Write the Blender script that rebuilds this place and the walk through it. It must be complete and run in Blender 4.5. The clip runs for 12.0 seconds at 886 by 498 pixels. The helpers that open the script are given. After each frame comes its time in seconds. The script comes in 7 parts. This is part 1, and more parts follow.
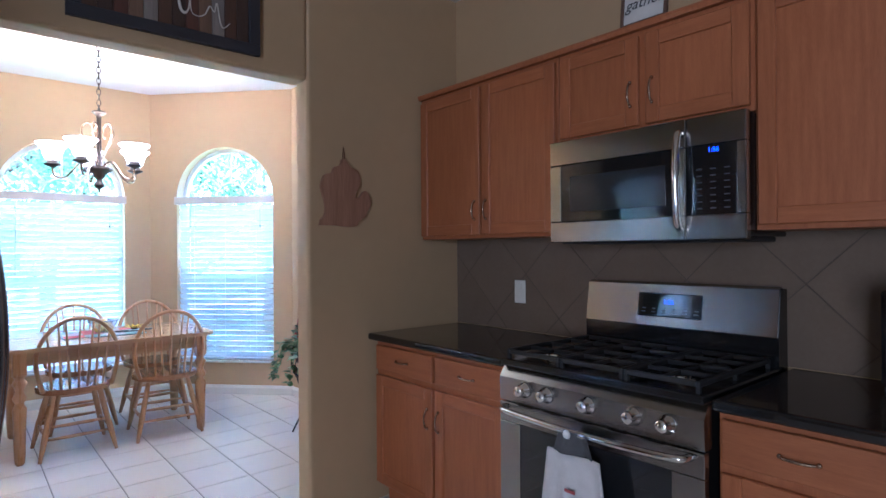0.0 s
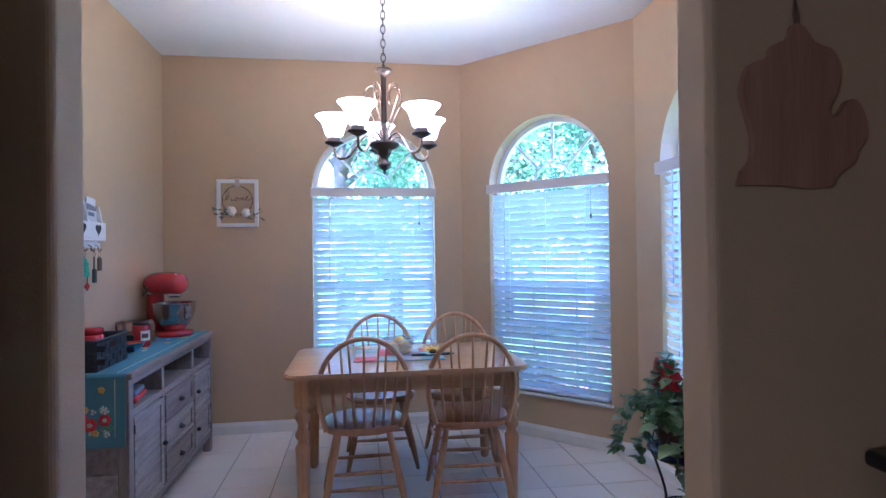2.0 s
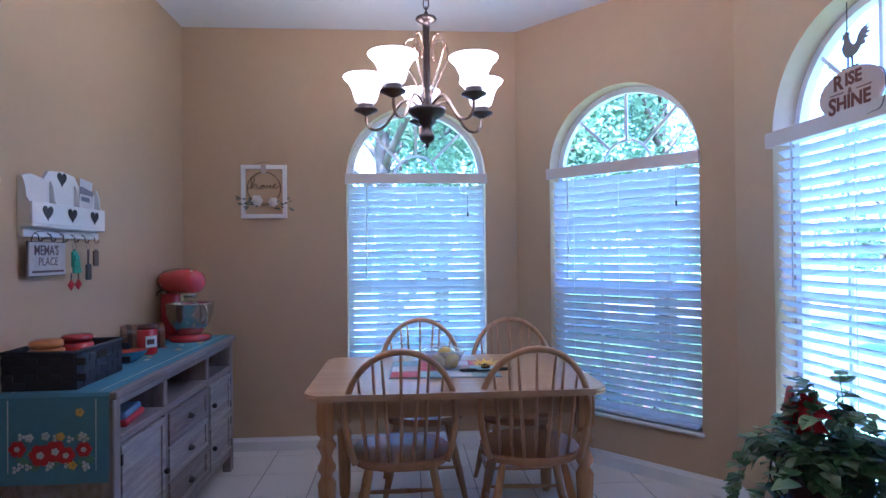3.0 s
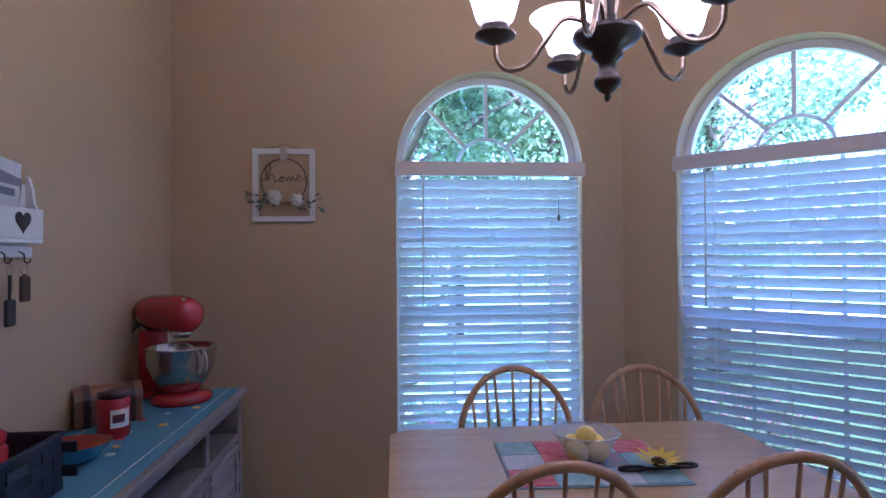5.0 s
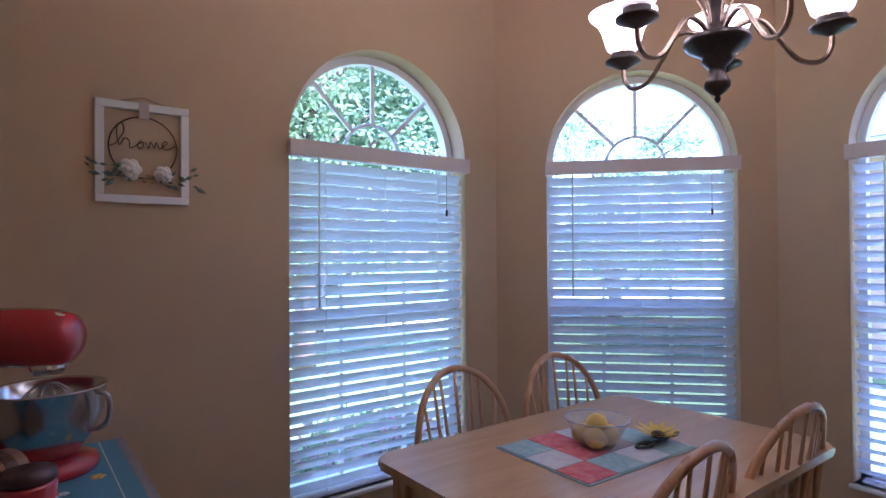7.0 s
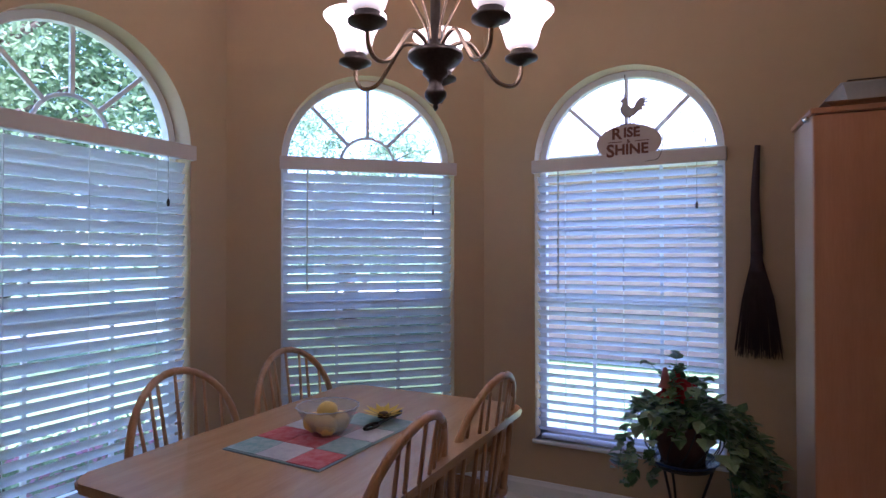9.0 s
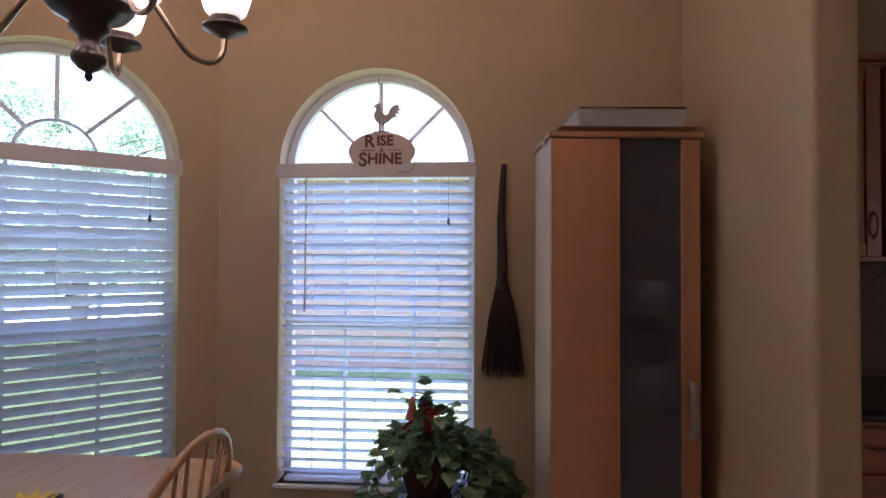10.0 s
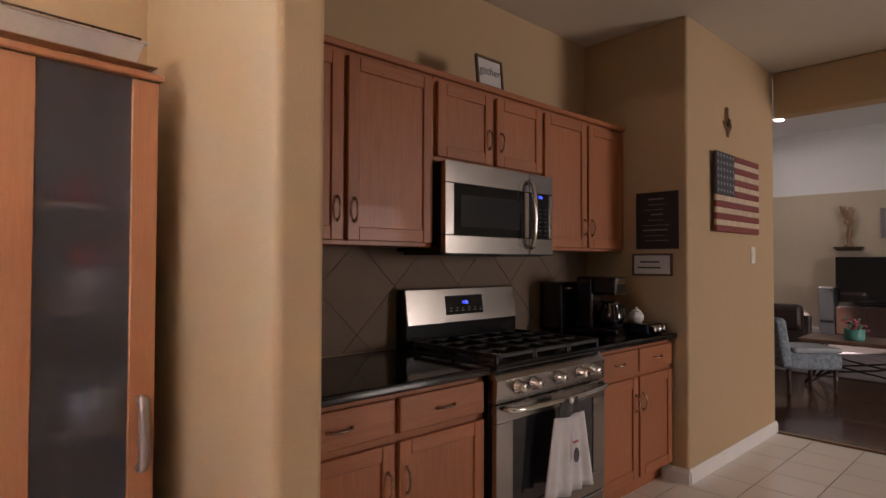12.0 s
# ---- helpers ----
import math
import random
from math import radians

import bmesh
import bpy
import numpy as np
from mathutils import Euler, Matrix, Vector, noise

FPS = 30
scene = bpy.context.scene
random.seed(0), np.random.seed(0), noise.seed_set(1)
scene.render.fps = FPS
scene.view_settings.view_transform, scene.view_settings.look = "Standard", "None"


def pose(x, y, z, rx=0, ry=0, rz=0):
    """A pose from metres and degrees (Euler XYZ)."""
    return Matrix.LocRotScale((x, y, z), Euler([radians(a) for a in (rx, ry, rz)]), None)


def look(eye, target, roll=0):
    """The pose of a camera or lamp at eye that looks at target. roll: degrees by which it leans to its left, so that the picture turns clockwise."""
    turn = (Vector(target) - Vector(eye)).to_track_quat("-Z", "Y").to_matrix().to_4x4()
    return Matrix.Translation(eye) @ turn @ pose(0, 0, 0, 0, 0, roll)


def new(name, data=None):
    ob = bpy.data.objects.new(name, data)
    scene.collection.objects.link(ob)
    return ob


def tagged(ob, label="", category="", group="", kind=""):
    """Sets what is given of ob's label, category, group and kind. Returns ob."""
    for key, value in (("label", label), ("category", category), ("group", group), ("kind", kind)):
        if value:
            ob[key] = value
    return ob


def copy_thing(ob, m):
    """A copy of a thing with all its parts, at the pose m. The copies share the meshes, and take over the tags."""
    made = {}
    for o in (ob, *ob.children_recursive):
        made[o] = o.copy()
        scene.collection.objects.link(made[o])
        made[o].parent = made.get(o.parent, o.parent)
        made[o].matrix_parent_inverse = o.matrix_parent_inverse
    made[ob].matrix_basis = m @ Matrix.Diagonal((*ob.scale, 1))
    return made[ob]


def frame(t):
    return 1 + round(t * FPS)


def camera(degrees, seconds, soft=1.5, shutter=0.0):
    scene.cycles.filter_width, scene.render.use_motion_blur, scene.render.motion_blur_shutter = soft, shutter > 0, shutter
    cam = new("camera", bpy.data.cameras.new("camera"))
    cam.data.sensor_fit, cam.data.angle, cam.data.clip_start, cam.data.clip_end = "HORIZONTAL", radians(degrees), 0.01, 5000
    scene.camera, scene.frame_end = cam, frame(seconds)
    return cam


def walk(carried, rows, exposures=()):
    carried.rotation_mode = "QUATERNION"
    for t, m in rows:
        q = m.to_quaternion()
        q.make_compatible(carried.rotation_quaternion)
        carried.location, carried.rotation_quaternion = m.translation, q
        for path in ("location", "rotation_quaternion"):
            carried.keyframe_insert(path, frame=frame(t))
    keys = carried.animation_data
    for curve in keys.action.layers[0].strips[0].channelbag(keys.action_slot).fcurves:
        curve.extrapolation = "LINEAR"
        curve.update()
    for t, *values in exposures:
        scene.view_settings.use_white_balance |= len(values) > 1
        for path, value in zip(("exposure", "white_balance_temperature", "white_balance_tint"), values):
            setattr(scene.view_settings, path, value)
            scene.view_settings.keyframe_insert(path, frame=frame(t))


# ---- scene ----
cam = camera(75.9, 12.0)
PATH = [
    (0, (0.36, 1.425, 1.315), (1.66, 2.945, 1.318), -0.4),
    (0.5, (0.54, 1.785, 1.324), (1.47, 3.556, 1.335), -0.7),
    (1, (0.712, 2.176, 1.323), (1.358, 4.069, 1.333), -0.9),
    (1.5, (0.862, 2.529, 1.308), (1.274, 4.486, 1.32), -1.0),
    (2, (0.939, 2.874, 1.309), (1.232, 4.852, 1.326), -0.8),
    (2.5, (1.002, 3.191, 1.282), (1.2, 5.181, 1.302), -0.9),
    (3, (0.976, 3.439, 1.286), (1.111, 5.435, 1.301), -0.6),
    (5, (0.586, 4.472, 1.362), (0.754, 6.465, 1.385), -0.4),
    (5.5, (0.372, 4.825, 1.363), (0.732, 6.792, 1.39), -0.4),
    (6, (0.12, 5.034, 1.374), (0.81, 6.912, 1.394), -0.4),
    (6.5, (-0.117, 5.089, 1.371), (0.847, 6.842, 1.392), -0.4),
    (7, (-0.313, 5.028, 1.34), (0.895, 6.621, 1.362), -0.4),
    (7.2, (-0.348, 5.034, 1.327), (0.96, 6.547, 1.342), -0.4),
    (8.8, (-0.36, 5.046, 1.286), (1.385, 6.023, 1.319), -0.1),
    (9, (-0.322, 5.006, 1.312), (1.464, 5.905, 1.332), -0.1),
    (9.5, (-0.17, 4.983, 1.34), (1.75, 5.543, 1.36), 0.2),
    (10, (0.035, 4.955, 1.368), (2.028, 5.115, 1.408), 0.3),
    (10.5, (0.123, 4.942, 1.326), (2.104, 4.68, 1.404), 0.4),
    (11, (0.206, 4.9, 1.316), (2.056, 4.142, 1.376), 0.3),
    (11.5, (0.317, 4.773, 1.329), (2.02, 3.717, 1.376), 0.3),
    (12, (0.442, 4.681, 1.307), (1.9065, 3.3195, 1.351), 0.2),
]
EXPOSURES = [(0, 5.05, 4140, 17), (0.5, 4.82, 4130, 18), (1.0, 4.55, 4100, 20), (1.5, 4.22, 4100, 22), (2.5, 3.88, 4080, 25), (3.0, 3.66, 4100, 26), (5, 3.22, 4270, 31), (6.5, 3.08, 4520, 34), (7.0, 3.22, 4640, 34), (9.0, 2.77, 4900, 34), (9.5, 2.9, 5100, 33), (10.5, 3.2, 5500, 34), (11.2, 3.55, 5800, 36), (11.5, 3.85, 5950, 36), (12, 4.72, 5550, 28)]
walk(cam, [(t, look(eye, target, roll)) for t, eye, target, roll in PATH], EXPOSURES)

# ---- plan, in metres ----
XW, XE, XK, YN = -0.47, 2.68, 2.63, 7.265       # dining west and east walls, range wall, north wall
DIAG_A, DIAG_B = (1.74, 7.265), (2.68, 6.255)   # ends of the slanting bay wall
YD0, YD1 = 3.945, 4.075                         # dividing wall, kitchen face and dining face
JL, JR, HEAD = 0.415, 1.655, 2.14                # the opening in it
YEND, XF, YLIV = 1.315, 1.925, -0.22            # end wall of the range niche, flag wall, living room line
CEIL = 2.79
WX, LX, LY = -4.2, 6.5, -7.6                    # far walls of the great room
COUNTER = 0.885

# ---- world and lights ----
world = bpy.data.worlds.new("world")
scene.world = world
world.use_nodes = True
wn = world.node_tree.nodes
sky = wn.new("ShaderNodeTexSky")
sky.sky_type, sky.sun_disc = "NISHITA", False
sky.sun_elevation, sky.sun_rotation = radians(55), radians(180)
wn["Background"].inputs["Strength"].default_value = 0.15
world.node_tree.links.new(sky.outputs[0], wn["Background"].inputs["Color"])


def lamp(name, kind, m, power, color, size=0.1, size_y=0.0):
    data = bpy.data.lights.new(name, kind)
    data.energy, data.color = power, color
    if kind == "SUN":
        data.angle = size
    elif kind == "AREA":
        data.shape, data.size, data.size_y = "RECTANGLE", size, size_y or size
    else:
        data.shadow_soft_size = size
    ob = new(name, data)
    ob.matrix_world = m
    return ob


lamp("sun", "SUN", look((0, 0, 20), (0, 14, 0)), 4.0, (1.0, 0.94, 0.85), radians(2))

# added fill lamps for the great room, set at its unseen west openings
lamp("west_fill_lamp", "AREA", look((-4.19, -1.3, 1.5), (0, -1.3, 1.3)), 5.8, (1.0, 0.85, 0.60), 1.5, 1.6)
lamp("west_fill_lamp", "AREA", look((-4.19, 1.7, 1.5), (0, 1.7, 1.3)), 0.12, (1.0, 0.87, 0.68), 0.9, 0.6)

# ---- mesh helpers ----


def bm_new():
    return bmesh.new()


def box(bm, x0, y0, z0, x1, y1, z1, bevel=0.0, seg=1, m=None):
    """A box between two corners, its edges rounded by bevel."""
    r = bmesh.ops.create_cube(bm, size=1.0, matrix=Matrix.Translation(((x0 + x1) / 2, (y0 + y1) / 2, (z0 + z1) / 2)) @ Matrix.Diagonal((abs(x1 - x0), abs(y1 - y0), abs(z1 - z0), 1)))
    vs = r["verts"]
    if bevel:
        es = list({e for v in vs for e in v.link_edges})
        out = bmesh.ops.bevel(bm, geom=es, offset=bevel, segments=seg, affect="EDGES", profile=0.5)
        vs = list({v for f in out["faces"] for v in f.verts} | {v for v in vs if v.is_valid})
    if m:
        bmesh.ops.transform(bm, matrix=m, verts=vs)
    return bm


def lathe(bm, profile, seg=24, m=None, closed=False):
    """Turns a profile of (radius, height) round the z axis."""
    rings = []
    for r, z in profile:
        if r < 1e-5:
            rings.append([bm.verts.new((0, 0, z))])
        else:
            rings.append([bm.verts.new((r * math.cos(2 * math.pi * k / seg), r * math.sin(2 * math.pi * k / seg), z)) for k in range(seg)])
    for a, b in zip(rings, rings[1:]):
        for k in range(seg):
            q = [a[k % len(a)], a[(k + 1) % len(a)], b[(k + 1) % len(b)], b[k % len(b)]]
            q = [v for n, v in enumerate(q) if v not in q[:n]]
            if len(q) > 2:
                f = bm.faces.new(q)
                f.smooth = True
    if m:
        bmesh.ops.transform(bm, matrix=m, verts=[v for ring in rings for v in ring])
    return bm


def smooth_path(pts, n=6):
    """Points along a smooth curve through pts."""
    p = [Vector(v) for v in pts]
    p = [2 * p[0] - p[1]] + p + [2 * p[-1] - p[-2]]
    out = []
    for i in range(1, len(p) - 2):
        for k in range(n):
            t = k / n
            out.append(0.5 * (2 * p[i] + (p[i + 1] - p[i - 1]) * t + (2 * p[i - 1] - 5 * p[i] + 4 * p[i + 1] - p[i + 2]) * t * t + (3 * p[i] - p[i - 1] - 3 * p[i + 1] + p[i + 2]) * t ** 3))
    out.append(p[-2])
    return out


def tube(bm, pts, radius, seg=8, loop=False, flat=1.0):
    """A round bar along pts. radius: a number, or one for each point. flat: thickness across, as a share."""
    pts = [Vector(p) for p in pts]
    rings, side = [], None
    for i, p in enumerate(pts):
        a = pts[i - 1] if i or loop else p
        b = pts[(i + 1) % len(pts)] if i < len(pts) - 1 or loop else p
        d = (b - a).normalized()
        if side is None:
            side = d.orthogonal().normalized()
        side = (side - d * side.dot(d)).normalized()
        up = d.cross(side)
        r = radius[i] if isinstance(radius, (list, tuple)) else radius
        rings.append([bm.verts.new(p + r * (math.cos(2 * math.pi * k / seg) * side + flat * math.sin(2 * math.pi * k / seg) * up)) for k in range(seg)])
    pairs = list(zip(rings, rings[1:])) + ([(rings[-1], rings[0])] if loop else [])
    for a, b in pairs:
        for k in range(seg):
            f = bm.faces.new([a[k], a[(k + 1) % seg], b[(k + 1) % seg], b[k]])
            f.smooth = True
    if not loop:
        bm.faces.new(rings[0][::-1])
        bm.faces.new(rings[-1])
    return bm


def prism(bm, outline, z0, z1, m=None):
    """An outline of (x, y) raised from z0 to z1."""
    lo = [bm.verts.new((x, y, z0)) for x, y in outline]
    hi = [bm.verts.new((x, y, z1)) for x, y in outline]
    bm.faces.new(lo[::-1])
    bm.faces.new(hi)
    for k in range(len(lo)):
        j = (k + 1) % len(lo)
        bm.faces.new([lo[k], lo[j], hi[j], hi[k]])
    if m:
        bmesh.ops.transform(bm, matrix=m, verts=lo + hi)
    return bm


def ball(bm, c, rx, ry=None, rz=None, seg=12):
    ry, rz = ry or rx, rz or rx
    r = bmesh.ops.create_uvsphere(bm, u_segments=seg, v_segments=max(6, seg // 2), radius=1.0, matrix=Matrix.Translation(c) @ Matrix.Diagonal((rx, ry, rz, 1)))
    for v in r["verts"]:
        for f in v.link_faces:
            f.smooth = True
    return bm


def mesh_of(bm, name, material):
    bmesh.ops.recalc_face_normals(bm, faces=bm.faces)
    me = bpy.data.meshes.new(name)
    bm.to_mesh(me)
    bm.free()
    if material:
        me.materials.append(material)
    return me


def part(name, bm, material, parent, label=""):
    ob = new(name, mesh_of(bm, name, material))
    ob.parent = parent
    return tagged(ob, label=label)


def piece(name, me, parent, m):
    """A piece that shares its mesh with its like."""
    ob = new(name, me)
    ob.parent = parent
    ob.matrix_basis = m
    return ob


def thing(name, m, label, category, group="", kind=""):
    ob = new(name)
    ob.empty_display_size = 0.1
    ob.matrix_basis = m
    return tagged(ob, label, category, group, kind)


def solid(name, bm, material, label, category="", group="", kind="", m=None):
    ob = new(name, mesh_of(bm, name, material))
    if m:
        ob.matrix_basis = m
    return tagged(ob, label, category, group, kind)


def writing(name, text, size, material, parent, m, extrude=0.001, align="CENTER", label="", shear=0.0, squeeze=1.0, bold=0.0):
    """Letters in the built-in font as a mesh, facing the local z axis."""
    cu = bpy.data.curves.new(name, "FONT")
    cu.body, cu.size, cu.extrude, cu.align_x, cu.align_y, cu.shear, cu.resolution_u = text, size, extrude, align, "CENTER", shear, 3
    cu.offset = bold
    tmp = bpy.data.objects.new(name, cu)
    me = bpy.data.meshes.new_from_object(tmp)
    bpy.data.objects.remove(tmp)
    me.name = name
    me.materials.clear()
    me.materials.append(material)
    ob = new(name, me)
    ob.parent = parent
    ob.matrix_basis = m @ Matrix.Diagonal((squeeze, 1, 1, 1))
    return tagged(ob, label=label)


# ---- materials ----


def material(name, color, rough=0.5, metal=0.0, vary=0.12, scale=8.0, bump=0.0, bump_scale=60.0, stretch=(1, 1, 1), color2=None, coat=0.0, spec=0.5, sheen=0.0, rand=0.0, island=0.0):
    """A surface with broad and fine variation of colour and gloss, and fine relief."""
    m = bpy.data.materials.new(name)
    m.use_nodes = True
    nt = m.node_tree
    b = nt.nodes["Principled BSDF"]
    b.inputs["Metallic"].default_value, b.inputs["Roughness"].default_value = metal, rough
    b.inputs["Coat Weight"].default_value, b.inputs["Specular IOR Level"].default_value, b.inputs["Sheen Weight"].default_value = coat, spec, sheen
    tc = nt.nodes.new("ShaderNodeTexCoord")
    mp = nt.nodes.new("ShaderNodeMapping")
    mp.inputs["Scale"].default_value = stretch
    nt.links.new(tc.outputs["Object"], mp.inputs["Vector"])
    vec = mp.outputs[0]
    if rand:
        oi = nt.nodes.new("ShaderNodeObjectInfo")
        add = nt.nodes.new("ShaderNodeVectorMath")
        mul = nt.nodes.new("ShaderNodeMath")
        mul.operation, mul.inputs[1].default_value = "MULTIPLY", 17.0
        nt.links.new(oi.outputs["Random"], mul.inputs[0])
        nt.links.new(mp.outputs[0], add.inputs[0])
        nt.links.new(mul.outputs[0], add.inputs[1])
        vec = add.outputs[0]
    c1 = Vector(color)
    c2 = Vector(color2) if color2 else c1 * (1 - vary)
    n1 = nt.nodes.new("ShaderNodeTexNoise")
    n1.inputs["Scale"].default_value, n1.inputs["Detail"].default_value = scale, 6
    n2 = nt.nodes.new("ShaderNodeTexNoise")
    n2.inputs["Scale"].default_value, n2.inputs["Detail"].default_value = scale * 9, 3
    nt.links.new(vec, n1.inputs["Vector"])
    nt.links.new(vec, n2.inputs["Vector"])
    mx = nt.nodes.new("ShaderNodeMath")
    mx.operation = "MULTIPLY_ADD"
    mx.inputs[1].default_value = 0.4
    nt.links.new(n2.outputs["Fac"], mx.inputs[0])
    sc = nt.nodes.new("ShaderNodeMath")
    sc.operation, sc.inputs[1].default_value = "MULTIPLY", 0.6
    nt.links.new(n1.outputs["Fac"], sc.inputs[0])
    nt.links.new(sc.outputs[0], mx.inputs[2])
    ramp = nt.nodes.new("ShaderNodeValToRGB")
    ramp.color_ramp.elements[0].position, ramp.color_ramp.elements[1].position = 0.35, 0.65
    ramp.color_ramp.elements[0].color, ramp.color_ramp.elements[1].color = (*c2, 1), (*c1, 1)
    nt.links.new(mx.outputs[0], ramp.inputs["Fac"])
    col = ramp.outputs["Color"]
    if rand or island:
        hsv = nt.nodes.new("ShaderNodeHueSaturation")
        mr = nt.nodes.new("ShaderNodeMapRange")
        mr.inputs["To Min"].default_value, mr.inputs["To Max"].default_value = 1 - (rand or island), 1 + (rand or island)
        if rand:
            nt.links.new(oi.outputs["Random"], mr.inputs["Value"])
        else:
            ge = nt.nodes.new("ShaderNodeNewGeometry")
            nt.links.new(ge.outputs["Random Per Island"], mr.inputs["Value"])
        nt.links.new(mr.outputs[0], hsv.inputs["Value"])
        nt.links.new(col, hsv.inputs["Color"])
        col = hsv.outputs[0]
    nt.links.new(col, b.inputs["Base Color"])
    rr = nt.nodes.new("ShaderNodeMapRange")
    rr.inputs["To Min"].default_value, rr.inputs["To Max"].default_value = max(0.02, rough * 0.85), min(1, rough * 1.15)
    nt.links.new(n1.outputs["Fac"], rr.inputs["Value"])
    nt.links.new(rr.outputs[0], b.inputs["Roughness"])
    if bump:
        n3 = nt.nodes.new("ShaderNodeTexNoise")
        n3.inputs["Scale"].default_value, n3.inputs["Detail"].default_value = bump_scale, 4
        nt.links.new(vec, n3.inputs["Vector"])
        bp = nt.nodes.new("ShaderNodeBump")
        bp.inputs["Strength"].default_value, bp.inputs["Distance"].default_value = bump, 0.004
        nt.links.new(n3.outputs["Fac"], bp.inputs["Height"])
        nt.links.new(bp.outputs[0], b.inputs["Normal"])
    return m


def wood(name, color, dark, axis="z", rough=0.4, grain=1.0, coat=0.15, bump=0.1, rand=0.06):
    """Wood with its grain along one axis."""
    st = {"x": (1.2, 16, 16), "y": (16, 1.2, 16), "z": (16, 16, 1.2)}[axis]
    return material(name, color, rough, 0, 0, 1.6 * grain, bump, 14, st, dark, coat, rand=rand)


def glow(name, color, strength):
    m = bpy.data.materials.new(name)
    m.use_nodes = True
    b = m.node_tree.nodes["Principled BSDF"]
    b.inputs["Base Color"].default_value = (*color, 1)
    b.inputs["Emission Color"].default_value = (*color, 1)
    b.inputs["Emission Strength"].default_value = strength
    return m


def lit_shade(name, color, low, high):
    """Frosted glass lit from within, dimmer towards its neck."""
    m = glow(name, color, high)
    nt = m.node_tree
    tc, sep, mr = nt.nodes.new("ShaderNodeTexCoord"), nt.nodes.new("ShaderNodeSeparateXYZ"), nt.nodes.new("ShaderNodeMapRange")
    mr.inputs["From Min"].default_value, mr.inputs["From Max"].default_value = 1.90, 1.965
    mr.inputs["To Min"].default_value, mr.inputs["To Max"].default_value = low, high
    nt.links.new(tc.outputs["Object"], sep.inputs[0])
    nt.links.new(sep.outputs["Z"], mr.inputs["Value"])
    nt.links.new(mr.outputs[0], nt.nodes["Principled BSDF"].inputs["Emission Strength"])
    return m


def glass(name, color=(1, 1, 1), rough=0.0, thin=True):
    m = bpy.data.materials.new(name)
    m.use_nodes = True
    nt = m.node_tree
    b = nt.nodes["Principled BSDF"]
    b.inputs["Base Color"].default_value = (*color, 1)
    b.inputs["Roughness"].default_value = rough
    b.inputs["Transmission Weight"].default_value = 1.0
    b.inputs["IOR"].default_value = 1.02 if thin else 1.45
    return m


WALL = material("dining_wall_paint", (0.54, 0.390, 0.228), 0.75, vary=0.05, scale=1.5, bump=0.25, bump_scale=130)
# the same wall paint, its colour darkened for the kitchen's dimmer light
WALL_DIM = material("wall_paint_dimmed", (0.46, 0.328, 0.180), 0.7, vary=0.05, scale=1.5, bump=0.25, bump_scale=130)
LWALL = material("living_wall_paint", (0.52, 0.45, 0.34), 0.75, vary=0.05, scale=1.5, bump=0.2, bump_scale=130)
CEILP = material("ceiling_paint", (0.78, 0.78, 0.78), 0.9, vary=0.04, scale=3, bump=0.4, bump_scale=90)
WHITE = material("white_trim_paint", (0.80, 0.79, 0.77), 0.35, vary=0.05, scale=6, bump=0.05)
GROUT = material("floor_grout", (0.34, 0.31, 0.28), 0.9, vary=0.2, scale=20)
TILE = material("floor_tile", (0.76, 0.71, 0.66), 0.3, vary=0, color2=(0.745, 0.693, 0.64), scale=1.6, bump=0.03, bump_scale=40, rand=0.03)
OAK = wood("cabinet_oak", (0.38, 0.136, 0.045), (0.285, 0.096, 0.030), "z", 0.48, 2.6, 0.04)
OAKX = wood("cabinet_oak_level", (0.38, 0.136, 0.045), (0.285, 0.096, 0.030), "y", 0.48, 2.6, 0.04)
PINE = wood("table_maple", (0.60, 0.40, 0.225), (0.50, 0.31, 0.165), "x", 0.22, 1.0, 0.4)
PINEZ = wood("chair_maple", (0.58, 0.34, 0.165), (0.47, 0.25, 0.11), "z", 0.28, 1.0, 0.3)
BEECH = wood("cabinet_beech", (0.52, 0.25, 0.125), (0.45, 0.20, 0.095), "z", 0.4, 0.8)
GRANITE = material("black_granite", (0.014, 0.014, 0.016), 0.08, vary=0, color2=(0.006, 0.006, 0.007), scale=90, coat=0.3)
STEEL = material("brushed_steel", (0.37, 0.345, 0.32), 0.25, 1.0, 0.08, 3, 0.06, 40, (1, 1, 40))
STEELV = material("brushed_steel_level", (0.37, 0.345, 0.32), 0.23, 1.0, 0.08, 3, 0.06, 40, (1, 30, 1))
FRIDGE = material("fridge_steel", (0.58, 0.57, 0.57), 0.07, 1.0, 0.06, 3, 0.04, 40, (1, 1, 40))
CHROME = material("polished_metal", (0.7, 0.69, 0.67), 0.12, 1.0, 0.05)
BLACK = material("black_enamel", (0.012, 0.012, 0.013), 0.16, vary=0.2, scale=10)
BLACKM = material("black_cast_iron", (0.02, 0.02, 0.021), 0.55, vary=0.3, scale=20, bump=0.15)
DARKGLASS = material("dark_glass", (0.012, 0.013, 0.015), 0.06, vary=0.1, coat=0.5)
BACKSPLASH = material("backsplash_tile", (0.185, 0.140, 0.103), 0.6, vary=0, color2=(0.165, 0.123, 0.09), scale=7, spec=0.12, bump=0.06, bump_scale=30, rand=0.06)
PLASTIC = material("white_plastic", (0.72, 0.70, 0.65), 0.4, vary=0.03)
BRASS = material("old_bronze", (0.44, 0.32, 0.23), 0.26, 0.9, 0.3, 20)
BRONZE = material("dark_bronze", (0.09, 0.07, 0.06), 0.35, 0.8, 0.4, 15)
SHADE = lit_shade("lit_glass_shade", (1.0, 0.82, 0.62), 0.05, 0.8)
PANE = glass("window_glass")


